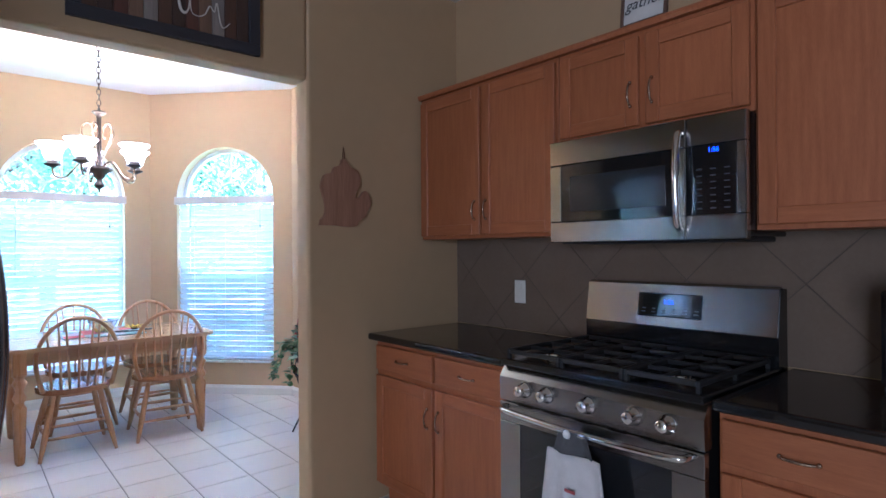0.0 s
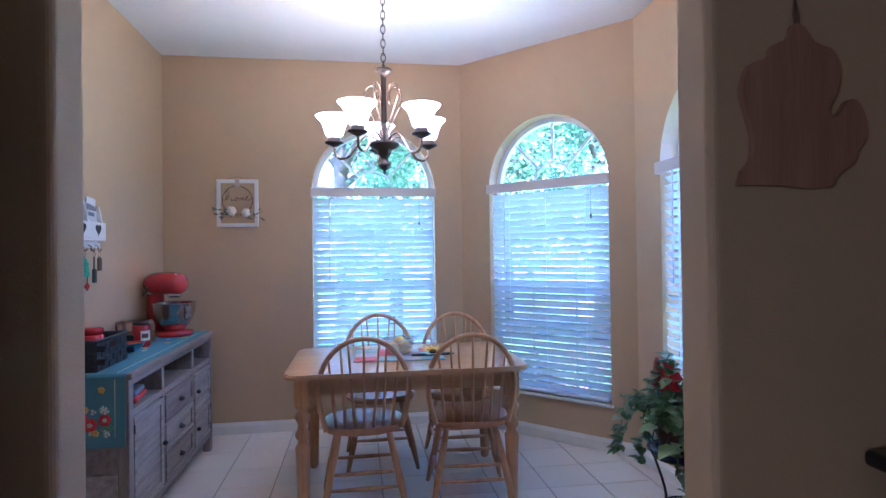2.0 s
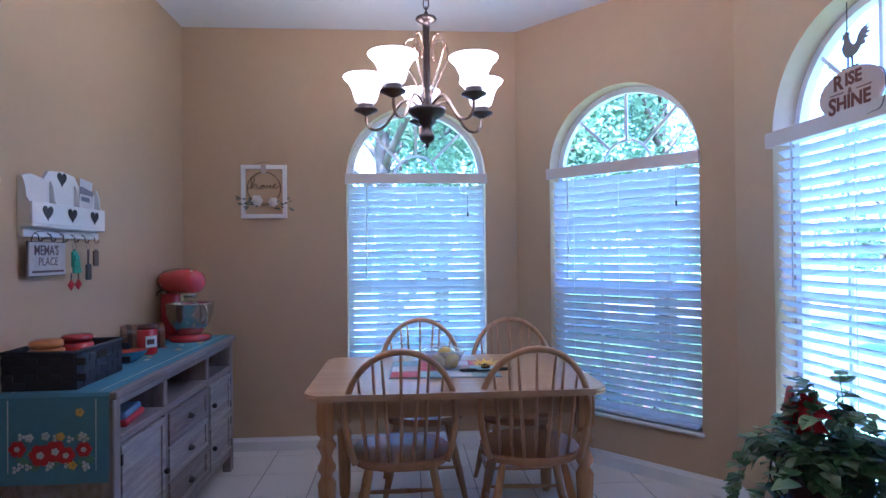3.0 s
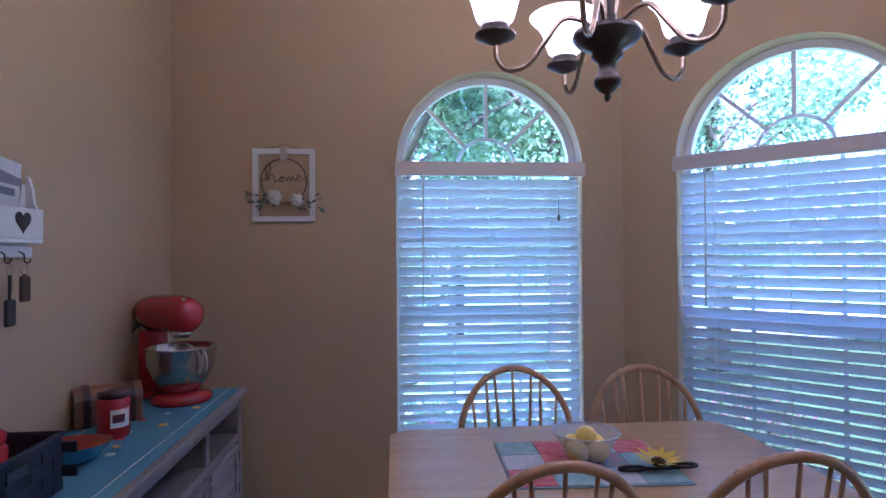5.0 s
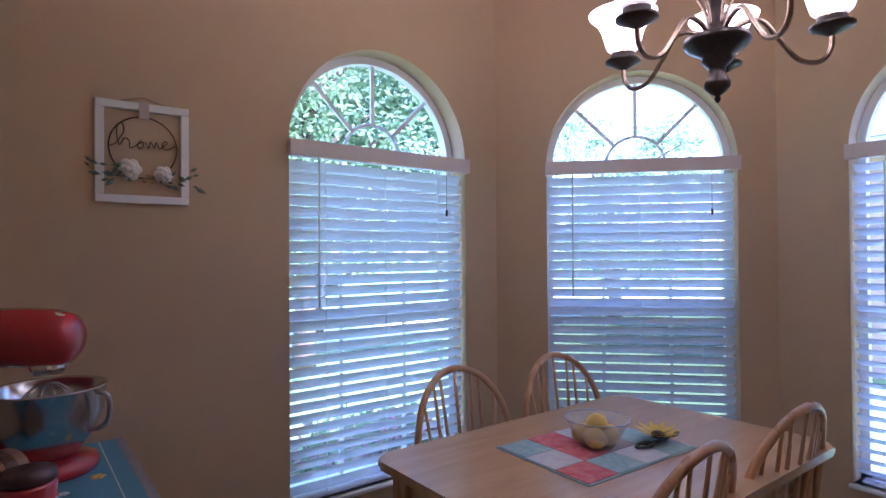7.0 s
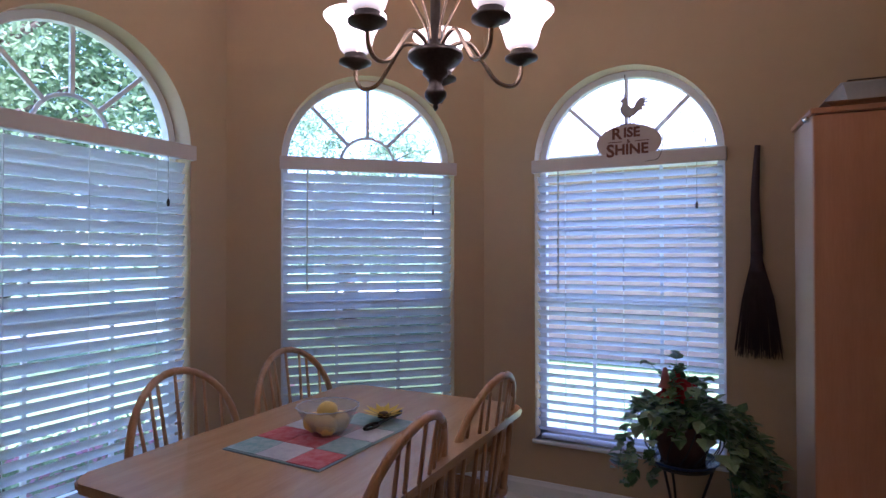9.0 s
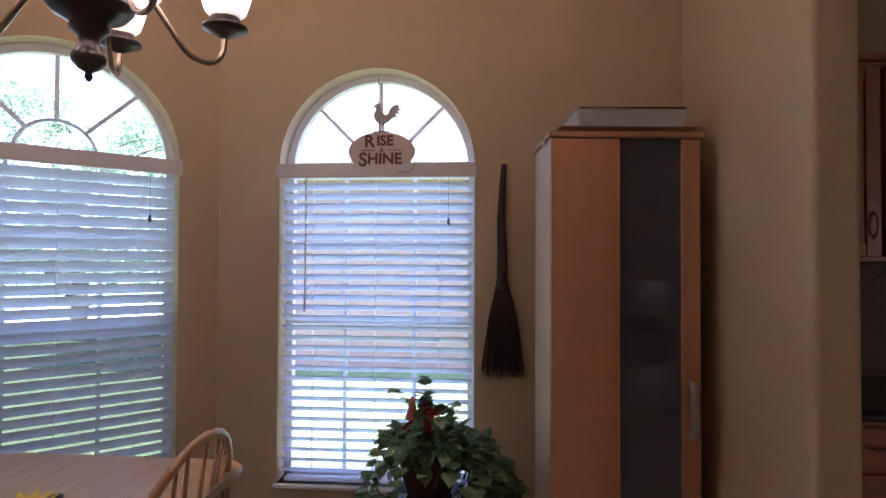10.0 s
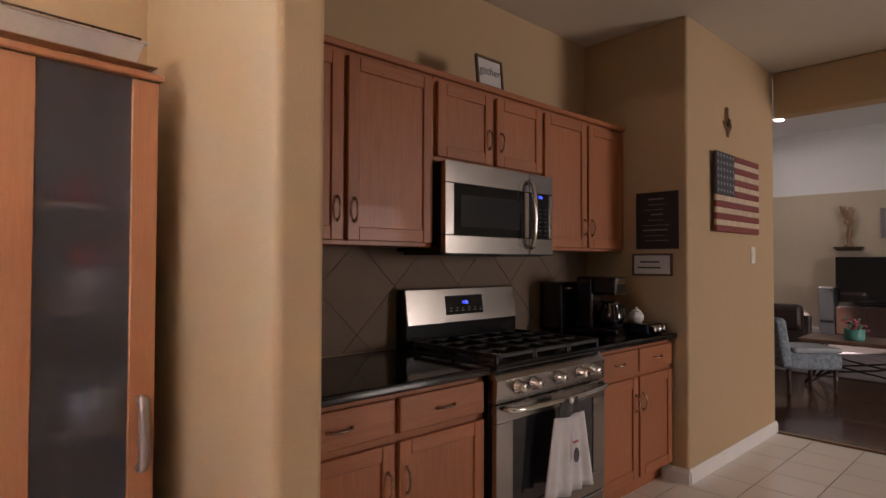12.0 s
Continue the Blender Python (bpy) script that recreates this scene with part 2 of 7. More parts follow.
def leafy(name, color, share, vary=0.35, island=0.3, rough=0.5):
    """A thin sheet that lets part of the light through."""
    m = material(name, color, rough, vary=vary, scale=5, island=island)
    nt = m.node_tree
    out, b = nt.nodes["Material Output"], nt.nodes["Principled BSDF"]
    tr, mix = nt.nodes.new("ShaderNodeBsdfTranslucent"), nt.nodes.new("ShaderNodeMixShader")
    tr.inputs["Color"].default_value = (*[min(1, c * 1.6) for c in color], 1)
    mix.inputs[0].default_value = share
    nt.links.new(b.outputs[0], mix.inputs[1])
    nt.links.new(tr.outputs[0], mix.inputs[2])
    nt.links.new(mix.outputs[0], out.inputs["Surface"])
    return m


SLAT = leafy("white_blind_slat", (0.82, 0.86, 0.93), 0.36, 0.03, 0.0, 0.45)
BLUEDISPLAY = glow("blue_display", (0.08, 0.12, 1.0), 0.1)

# ---- structure ----


def frame_of(origin, along):
    """Local axes of a wall: x along it, y outwards, z up."""
    a = Vector((*along, 0)).normalized()
    out = Vector((0, 0, 1)).cross(a)
    m = Matrix.Identity(4)
    m.col[0], m.col[1], m.col[2], m.col[3] = (*a, 0), (*out, 0), (0, 0, 1, 0), (*origin, 0, 1)
    return m


SILL, SPRING, HALF = 0.31, 1.812, 0.468
WALL_T = 0.17


def arched_wall(name, m, length, centre, label, mat, extra=0.0):
    """A wall with one arched opening through it."""
    bm = bm_new()
    u0, u1 = -extra, length + extra
    a, b = centre - HALF, centre + HALF
    n = 24
    arch = [(centre - HALF * math.cos(math.pi * k / n), SPRING + HALF * math.sin(math.pi * k / n)) for k in range(n + 1)]
    quads = [[(u0, 0), (a, 0), (a, CEIL), (u0, CEIL)], [(b, 0), (u1, 0), (u1, CEIL), (b, CEIL)], [(a, 0), (b, 0), (b, SILL), (a, SILL)]]
    quads += [[p, q, (q[0], CEIL), (p[0], CEIL)] for p, q in zip(arch, arch[1:])]
    for q in quads:
        bm.faces.new([bm.verts.new((u, 0, z)) for u, z in q])
        bm.faces.new([bm.verts.new((u, WALL_T, z)) for u, z in q][::-1])
    rim = [(a, SILL)] + arch + [(b, SILL)]
    for p, q in zip(rim, rim[1:] + rim[:1]):
        f = bm.faces.new([bm.verts.new((p[0], 0, p[1])), bm.verts.new((p[0], WALL_T, p[1])), bm.verts.new((q[0], WALL_T, q[1])), bm.verts.new((q[0], 0, q[1]))])
    for u in (u0, u1):
        bm.faces.new([bm.verts.new(v) for v in ((u, 0, 0), (u, WALL_T, 0), (u, WALL_T, CEIL), (u, 0, CEIL))])
    bmesh.ops.remove_doubles(bm, verts=bm.verts, dist=1e-4)
    return solid(name, bm, mat, label, "wall", kind="structure", m=m)


DL = math.dist(DIAG_A, DIAG_B)
M_N = frame_of((XW, YN), (1, 0))
M_D = frame_of(DIAG_A, (DIAG_B[0] - DIAG_A[0], DIAG_B[1] - DIAG_A[1]))
M_E = frame_of((XE, DIAG_B[1]), (0, -1))
C_N, C_D, C_E = 1.06 - XW, 0.733, DIAG_B[1] - 5.488
arched_wall("wall_north", M_N, DIAG_A[0] - XW, C_N, "tan painted wall with an arched window", WALL)
arched_wall("wall_bay", M_D, DL, C_D, "slanting tan painted bay wall with an arched window", WALL)
arched_wall("wall_east", M_E, DIAG_B[1] - YD1, C_E, "tan painted wall with an arched window and broom", WALL)


def plain(name, x0, y0, z0, x1, y1, z1, mat, label, category="wall", bevel=0.0, seg=1):
    return solid(name, box(bm_new(), x0, y0, z0, x1, y1, z1, bevel, seg), mat, label, category, kind="structure")


plain("wall_west", XW - 0.15, YD1, 0, XW, YN + 0.15, CEIL, WALL, "tan painted wall behind the sideboard")
# the dividing wall with its rounded corners
def pier(name, x0, x1, y0, y1, r, right, mat, label, z1=CEIL):
    pts = []
    for cx, cy, a0 in ((x1, y1, 0), (x0, y1, 90), (x0, y0, 180), (x1, y0, 270)):
        rr = r if (cx == x0) == right else 0
        if not rr:
            pts.append((cx, cy))
            continue
        ox, oy = cx + (rr if cx == x0 else -rr), cy + (rr if cy == y0 else -rr)
        pts += [(ox + rr * math.cos(radians(a0 + k * 15)), oy + rr * math.sin(radians(a0 + k * 15))) for k in range(7)]
    bm = prism(bm_new(), pts, 0, z1)
    return solid(name, bm, mat, label, "wall", kind="structure")


def paint_faces(ob, mat, test):
    """Gives the faces that pass the test mat; used for the paint's undimmed copy."""
    ob.data.materials.append(mat)
    for p in ob.data.polygons:
        if test(p):
            p.material_index = 1
    return ob


# kitchen faces keep the dimmed copy; dining and end faces get the plain paint
paint_faces(pier("wall_divide_right", JR, XE + 0.1, YD0, YD1, 0.022, True, WALL_DIM, "painted wall between kitchen and dining room"), WALL, lambda p: p.normal.y > 0.3 or p.normal.x < -0.6)
paint_faces(pier("wall_divide_left", XW - 0.1, JL, YD0, YD1, 0.022, False, WALL_DIM, "painted wall beside the refrigerator"), WALL, lambda p: p.normal.y > 0.3 or p.normal.x > 0.6)
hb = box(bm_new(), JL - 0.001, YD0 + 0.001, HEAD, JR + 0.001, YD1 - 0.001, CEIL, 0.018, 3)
paint_faces(solid("wall_header", hb, WALL_DIM, "painted header over the dining room opening", "wall", kind="structure"), WALL, lambda p: p.normal.y > 0.3)
plain("wall_range", XK, YEND - 0.1, 0, XK + 0.12, YD0, CEIL, WALL_DIM, "tan kitchen wall behind the range, colour dimmed for shade")
pier("wall_niche_end", XF, XK + 0.12, YLIV, YEND, 0.02, True, WALL_DIM, "tan wall closing the range niche, colour dimmed for shade")
plain("wall_living_side", XK + 0.12, YLIV, 0, LX, YLIV + 0.12, 3.75, LWALL, "plain living room wall")
plain("wall_living_header", WX, YLIV - 0.14, 2.445, XF, YLIV, CEIL + 0.0, WALL_DIM, "tan header over the living room opening, colour dimmed for shade", "wall", 0.015, 2)
plain("wall_living_gable", WX, YLIV - 0.14, CEIL, XK, YLIV - 0.02, 3.75, CEILP, "pale upper wall over the living room opening")
plain("wall_living_back", WX, LY - 0.15, 0, LX, LY, 2.58, LWALL, "beige living room wall behind the television")
plain("wall_living_upper", WX, LY - 0.15, 2.584, LX, LY - 0.03, 3.75, CEILP, "pale upper living room wall")
plain("wall_living_east", LX, LY - 0.15, 0, LX + 0.15, YLIV + 0.12, 3.75, LWALL, "plain living room wall")
plain("wall_fridge_back", XW - 0.1, 2.85, 0, XW, YD0, CEIL, WALL_DIM, "kitchen wall behind the refrigerator")
plain("wall_kitchen_north", WX, YD0, 0, XW - 0.1, YD1, CEIL, WALL_DIM, "plain kitchen wall")
# unseen west wall of the great room, its openings assumed, one per fill lamp
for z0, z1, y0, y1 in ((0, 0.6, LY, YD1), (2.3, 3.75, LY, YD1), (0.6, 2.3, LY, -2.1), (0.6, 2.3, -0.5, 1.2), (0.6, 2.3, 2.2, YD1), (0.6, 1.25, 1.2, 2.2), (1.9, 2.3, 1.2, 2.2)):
    plain("wall_great_room", WX - 0.15, y0, z0, WX, y1, z1, LWALL, "plain unseen great room wall with openings behind the fill lamps")
# unseen panels close the openings and keep outdoor light out of the room
BLOCKER = material("blocker_panel", (0.55, 0.5, 0.42), 0.9, vary=0.15, scale=12, bump=0.3)
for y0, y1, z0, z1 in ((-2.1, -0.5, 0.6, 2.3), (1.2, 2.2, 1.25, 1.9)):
    plain("light_blocker", WX - 0.12, y0 + 0.002, z0 + 0.002, WX - 0.09, y1 - 0.002, z1 - 0.002, BLOCKER, "unseen pale panel that keeps outdoor light out", "curtain")
plain("ceiling_dining", XW - 0.15, YD0 + 0.1, CEIL, XE + 0.17, YN + 0.17, CEIL + 0.1, CEILP, "white textured dining room ceiling", "ceiling")
# kitchen ceiling is coloured darker and yellower than the dining ceiling
plain("ceiling_kitchen", WX - 0.15, YLIV - 0.02, CEIL + 0.002, XK + 0.12, YD0 + 0.096, CEIL + 0.1, material("kitchen_ceiling_tone", (0.66, 0.60, 0.50), 0.9, vary=0.04, scale=3, bump=0.3, bump_scale=90), "pale textured kitchen ceiling", "ceiling")
plain("ceiling_living", WX - 0.15, LY - 0.15, 3.75, LX + 0.15, YLIV + 0.12, 3.85, CEILP, "white living room ceiling", "ceiling")
floor = plain("floor", WX - 0.15, YLIV, -0.12, XE + 0.2, YN + 0.17, -0.006, GROUT, "grey grouted floor with pale square ceramic tiles", "floor")
WOODFLOOR = wood("dark_wood_floor", (0.11, 0.045, 0.025), (0.05, 0.022, 0.014), "x", 0.22, 0.8, 0.3)
floor_living = plain("floor_living", WX - 0.15, LY - 0.15, -0.12, LX, YLIV - 0.03, -0.004, material("floor_joint", (0.02, 0.012, 0.008), 0.6), "dark polished wooden plank floor", "floor")
plain("trim_threshold", WX, YLIV - 0.035, -0.006, XF - 0.01, YLIV + 0.012, 0.006, wood("threshold_wood", (0.25, 0.15, 0.08), (0.18, 0.1, 0.05), "x"), "wooden threshold strip between tile and wood floor", "trim", 0.004)

# baseboards


def baseboard(m, length, h=0.085):
    bm = bm_new()
    prof = [(0, 0), (0.016, 0), (0.016, h * 0.72), (0.010, h * 0.86), (0.006, h), (0, h)]
    a = [bm.verts.new((0, -p, z)) for p, z in prof]
    b = [bm.verts.new((length, -p, z)) for p, z in prof]
    for k in range(len(prof)):
        j = (k + 1) % len(prof)
        bm.faces.new([a[k], a[j], b[j], b[k]])
    bm.faces.new(a)
    bm.faces.new(b[::-1])
    return solid("baseboard", bm, WHITE, "white painted wooden baseboard", "baseboard", kind="structure", m=m @ Matrix.Translation((0, -0.001, 0)))


baseboard(M_N, DIAG_A[0] - XW)
baseboard(M_D, DL)
baseboard(M_E, DIAG_B[1] - YD1)
baseboard(frame_of((XW, YD1), (0, 1)), YN - YD1 - 0.017)
baseboard(frame_of((XE - 0.02, YD1), (-1, 0)), XE - 0.02 - JR - 0.03)
baseboard(frame_of((XF + 0.001, YEND - 0.0), (0, -1)), YEND - YLIV)
baseboard(frame_of((XF + 0.16, YEND), (-1, 0)), 0.17)
baseboard(frame_of((LX, LY), (-1, 0)), LX - WX, 0.12)

# ---- windows and blinds ----


def window(name, m, c, screen):
    w = thing(name, m @ Matrix.Translation((c, 0, SILL)), "white arched window with a fan of muntins", "window", kind="structure")
    v0, v1 = 0.105, 0.15
    S = SPRING - SILL
    n = 28
    bm = bm_new()
    ring = []
    for r in (HALF + 0.002, HALF - 0.035):
        pts = [(-r, 0.0)] + [(-r * math.cos(math.pi * k / n), S + r * math.sin(math.pi * k / n)) for k in range(n + 1)] + [(r, 0.0)]
        ring.append(pts)
    for (p, q), (s, t) in zip(zip(ring[0], ring[0][1:]), zip(ring[1], ring[1][1:])):
        for v, flip in ((v0, 0), (v1, 1)):
            bm.faces.new([bm.verts.new((x, v, z)) for x, z in (p, q, t, s)])
        bm.faces.new([bm.verts.new(x) for x in ((s[0], v0, s[1]), (t[0], v0, t[1]), (t[0], v1, t[1]), (s[0], v1, s[1]))])
    bmesh.ops.remove_doubles(bm, verts=bm.verts, dist=1e-4)
    box(bm, -HALF, v0, 0.0, HALF, v1, 0.035)
    part("window_frame", bm, WHITE, w)
    part("meeting_rail", box(bm_new(), -HALF + 0.03, v0 + 0.004, 0.74, HALF - 0.03, v1 - 0.004, 0.785, 0.004), WHITE, w)
    part("transom", box(bm_new(), -HALF + 0.03, v0 - 0.002, S - 0.02, HALF - 0.03, v1, S + 0.022, 0.004), WHITE, w)
    g0, g1 = 0.122, 0.136
    for x in (-0.172, 0.172):
        part("muntin", box(bm_new(), x - 0.009, g0, 0.03, x + 0.009, g1, S - 0.02), WHITE, w)
    for z in (0.37, 1.14):
        part("muntin", box(bm_new(), -HALF + 0.03, g0 + 0.001, z - 0.009, HALF - 0.03, g1 - 0.001, z + 0.009), WHITE, w)
    for ang in (45, 90, 135):
        ca, sa = math.cos(radians(ang)), math.sin(radians(ang))
        bmm = box(bm_new(), 0.145, g0, -0.009, HALF - 0.03, g1, 0.009)
        bmesh.ops.transform(bmm, matrix=Matrix.Translation((0, 0, S)) @ Matrix.Rotation(-radians(ang), 4, "Y"), verts=bmm.verts)
        part("muntin", bmm, WHITE, w)
    bmm = bm_new()
    tube(bmm, [(-0.152 * math.cos(math.pi * k / 20), (g0 + g1) / 2, S + 0.152 * math.sin(math.pi * k / 20)) for k in range(21)], 0.009, 6)
    part("muntin", bmm, WHITE, w, "curved white muntin")
    outline = [(-HALF + 0.02, 0.02)] + [(-(HALF - 0.02) * math.cos(math.pi * k / n), S + (HALF - 0.02) * math.sin(math.pi * k / n)) for k in range(n + 1)] + [(HALF - 0.02, 0.02)]
    bmm = bm_new()
    bmm.faces.new([bmm.verts.new((x, 0.129, z)) for x, z in outline])
    p = part("pane", bmm, PANE, w, "clear glass")
    p.visible_shadow = False
    if screen:
        bmm = bm_new()
        bmm.faces.new([bmm.verts.new((x, 0.146, z)) for x, z in ((-HALF + 0.03, 0.03), (HALF - 0.03, 0.03), (HALF - 0.03, 0.74), (-HALF + 0.03, 0.74))])
        s = part("insect_screen", bmm, SCREEN, w, "grey insect screen over the lower sash")
        s.visible_shadow = False
    bmm = box(bm_new(), -HALF - 0.012, -0.022, -0.02, HALF + 0.012, 0.105, 0.0, 0.006, 2)
    part("window_sill", bmm, WHITE, w)
    return w


def see_through(name, color, share):
    """A thin woven or frosted sheet: a share of the light passes straight."""
    m = bpy.data.materials.new(name)
    m.use_nodes = True
    nt = m.node_tree
    b = nt.nodes["Principled BSDF"]
    b.inputs["Base Color"].default_value = (*color, 1)
    b.inputs["Roughness"].default_value = 0.8
    b.inputs["Alpha"].default_value = 1 - share
    return m


SCREEN = see_through("insect_screen", (0.05, 0.05, 0.055), 0.28)
window("window_1", M_N, C_N, False)
window("window_2", M_D, C_D, True)
window("window_3", M_E, C_E, False)


def slat_mesh():
    """One slightly crowned slat along x, 5 cm wide."""
    bm = bm_new()
    pts = [(-0.025, 0.0), (-0.0125, 0.0016), (0, 0.0022), (0.0125, 0.0016), (0.025, 0.0), (0.0125, -0.0012), (0, -0.0006), (-0.0125, -0.0012)]
    L = 2 * HALF - 0.022
    a = [bm.verts.new((-L / 2, y, z)) for y, z in pts]
    b = [bm.verts.new((L / 2, y, z)) for y, z in pts]
    for k in range(8):
        bm.faces.new([a[k], a[(k + 1) % 8], b[(k + 1) % 8], b[k]])
    bm.faces.new(a)
    bm.faces.new(b[::-1])
    return mesh_of(bm, "slat", SLAT)


SLAT_MESH = slat_mesh()


def blind(m, c, tilt):
    """A two inch slatted blind in the straight part of the window."""
    b = thing("window_blind", m @ Matrix.Translation((c, 0, SILL)), "white slatted blind lowered in the window with its valance", "window blind", "window blinds")
    S = SPRING - SILL
    top, pitch = S - 0.055, 0.0485
    bm = box(bm_new(), -0.475, -0.034, S - 0.058, 0.475, -0.016, S + 0.01, 0.004, 2)
    box(bm, -0.475, -0.0161, S - 0.058, -0.467, -0.001, S + 0.01)
    box(bm, 0.467, -0.0161, S - 0.058, 0.475, -0.001, S + 0.01)
    part("valance", bm, VALANCE, b, "pale wooden valance")
    part("head_rail", box(bm_new(), -0.44, 0.005, S - 0.05, 0.44, 0.06, S - 0.002, 0.003), SLAT, b)
    n = int((top - 0.04) / pitch)
    for k in range(n):
        piece("slat", SLAT_MESH, b, Matrix.Translation((0, 0.036, top - 0.012 - (k + 0.5) * pitch)) @ Matrix.Rotation(-tilt, 4, "X"))
    part("bottom_rail", box(bm_new(), -0.438, 0.012, 0.004, 0.438, 0.06, 0.022, 0.005), SLAT, b)
    for x in (-0.30, 0.0, 0.30):
        part("ladder_cord", box(bm_new(), x - 0.0015, 0.008, 0.02, x + 0.0015, 0.010, top), SLAT, b)
    part("tilt_wand", tube(bm_new(), [(-0.335, -0.004, top), (-0.337, -0.004, top - 0.64)], 0.0045, 6), PLASTIC, b, "thin tilt wand")
    bm = tube(bm_new(), [(0.345, -0.004, top), (0.345, -0.004, top - 0.19)], 0.0012, 5)
    lathe(bm, [(0, -0.035), (0.006, -0.033), (0.007, -0.012), (0.003, 0), (0, 0)], 8, Matrix.Translation((0.345, -0.004, top - 0.19)))
    part("pull_cord", bm, BRONZE, b, "cord with a small tassel")
    return b


VALANCE = material("valance_paint", (0.66, 0.58, 0.53), 0.4, vary=0.04, scale=5)
blind(M_N, C_N, radians(61))
blind(M_D, C_D, radians(61))
blind(M_E, C_E, radians(38))

# ---- outside ----
GRASS = material("lawn", (0.17, 0.25, 0.11), 0.9, vary=0, color2=(0.12, 0.18, 0.07), scale=1.2, bump=0.5, bump_scale=200)
solid("road", box(bm_new(), -60, 14.4, -0.21, 60, 19.5, -0.185, 0.01), material("road_concrete", (0.62, 0.60, 0.57), 0.9, vary=0.2, scale=2, bump=0.3), "pale concrete street beyond the lawn", "road", kind="structure")
solid("ground", box(bm_new(), -1500, -1500, -0.5, 1500, 1500, -0.2), GRASS, "green lawn around the house", "ground", kind="structure")
BRICK = material("house_brick", (0.50, 0.34, 0.28), 0.85, vary=0.25, scale=6, bump=0.3, bump_scale=50)
SHINGLE = material("pale_shingle", (0.34, 0.33, 0.315), 0.85, vary=0.2, scale=6, bump=0.3, bump_scale=60, island=0.12)
LEAF = leafy("tree_leaf", (0.20, 0.28, 0.15), 0.5)
BARK = material("bark", (0.16, 0.12, 0.09), 0.9, vary=0.4, scale=10, bump=0.6, bump_scale=30)


def neighbour_house():
    h = thing("neighbour_house", Matrix.Translation((8.2, 2.6, -0.2)), "brick neighbouring house with a pale shingle roof", "house")
    part("wall", box(bm_new(), 0, -7.5, 0, 6, 6.4, 2.75), BRICK, h)
    bm = box(bm_new(), -0.5, -8, 2.72, 6.5, 6.9, 2.78)
    part("soffit", bm, WHITE, h)
    part("fascia", box(bm_new(), -0.53, -8, 2.74, -0.5, 6.9, 2.9), WHITE, h)
    bm = bm_new()
    rows, run, rise = 16, 0.24, 0.15
    random.seed(5)
    for r in range(rows):
        y = -8.0 - random.random() * 0.3
        while y < 6.9:
            w = random.choice((0.22, 0.3, 0.38, 0.46))
            x0, z0 = -0.56 + r * run, 2.86 + r * rise
            box(bm, 0, y, 0, run * 1.35, min(y + w - 0.012, 6.95), 0.02, m=Matrix.Translation((x0, 0, z0 + random.random() * 0.006)) @ Matrix.Rotation(-math.atan2(rise, run), 4, "Y"))
            y += w
    tagged(part("shingles", bm, SHINGLE, h, "weathered pale shingles"), kind="stuff")
    bm = prism(bm_new(), [(-0.5, 2.8), (3.2, 5.1), (6.5, 2.8)], -8, 6.88, Matrix(((1, 0, 0, 0), (0, 0, 1, 0), (0, 1, 0, 0), (0, 0, 0, 1))))
    part("roof", bm, SHINGLE, h)
    return h


neighbour_house()


def tree(x, y, height, spread, count, seed):
    rnd = random.Random(seed)
    t = thing("tree", Matrix.Translation((x, y, -0.22)), "leafy green tree on the lawn", "tree", "garden trees")
    bm = bm_new()
    tube(bm, smooth_path([(0, 0, 0), (0.05, 0.03, height * 0.25), (-0.04, 0.08, height * 0.5), (0.05, 0, height * 0.8)], 5), [0.17 - 0.008 * k for k in range(16)], 10)
    clumps = []
    for k in range(52):
        a, z = rnd.uniform(0, 6.283), rnd.uniform(0.28, 1.0)
        r = spread * math.sqrt(rnd.random()) * (1.0 - 0.55 * abs(z - 0.55))
        c = Vector((r * math.cos(a), r * math.sin(a), z * height))
        clumps.append((c, rnd.uniform(0.35, 0.75)))
        if k < 16:
            s = Vector((0, 0.05, max(0.3, c.z - 0.5 - 0.4 * r)))
            tube(bm, smooth_path([s, s.lerp(c, 0.5) + Vector((0, 0, 0.15)), c], 4), [0.06, 0.055, 0.05, 0.045, 0.035, 0.03, 0.02, 0.015, 0.01], 6)
    part("trunk", bm, BARK, t, "grey brown trunk and limbs")
    verts, faces = [], []
    for k in range(count):
        c, r = clumps[rnd.randrange(len(clumps))]
        d = Vector((rnd.gauss(0, 1), rnd.gauss(0, 1), rnd.gauss(0, 0.8))).normalized() * r * rnd.random() ** 0.4
        p = c + d
        ax = Vector((rnd.gauss(0, 1), rnd.gauss(0, 1), rnd.gauss(-0.3, 0.6))).normalized()
        sd = ax.orthogonal().normalized()
        sd = (Matrix.Rotation(rnd.uniform(0, 6.28), 3, ax) @ sd)
        L, W = rnd.uniform(0.08, 0.15), rnd.uniform(0.018, 0.032)
        n = len(verts)
        verts += [p, p + ax * L * 0.5 + sd * W, p + ax * L, p + ax * L * 0.5 - sd * W]
        faces += [(n, n + 1, n + 2, n + 3)]
    me = bpy.data.meshes.new("crown")
    me.from_pydata([tuple(v) for v in verts], [], faces)
    me.materials.append(LEAF)
    ob = new("crown", me)
    ob.parent = t
    tagged(ob, "dense crown of narrow green leaves", kind="stuff")
    return t


tree(0.7, 11.6, 5.8, 2.3, 20000, 1)
tree(2.9, 12.6, 5.6, 2.2, 18000, 2)
tree(5.0, 11.9, 5.0, 1.9, 15000, 5)
tree(-2.9, 12.6, 5.4, 2.3, 7000, 3)
tree(10.6, 13.0, 4.6, 2.1, 14000, 4)
tree(1.7, 15.2, 6.6, 2.8, 18000, 6)
tree(4.4, 15.6, 6.4, 2.7, 16000, 7)

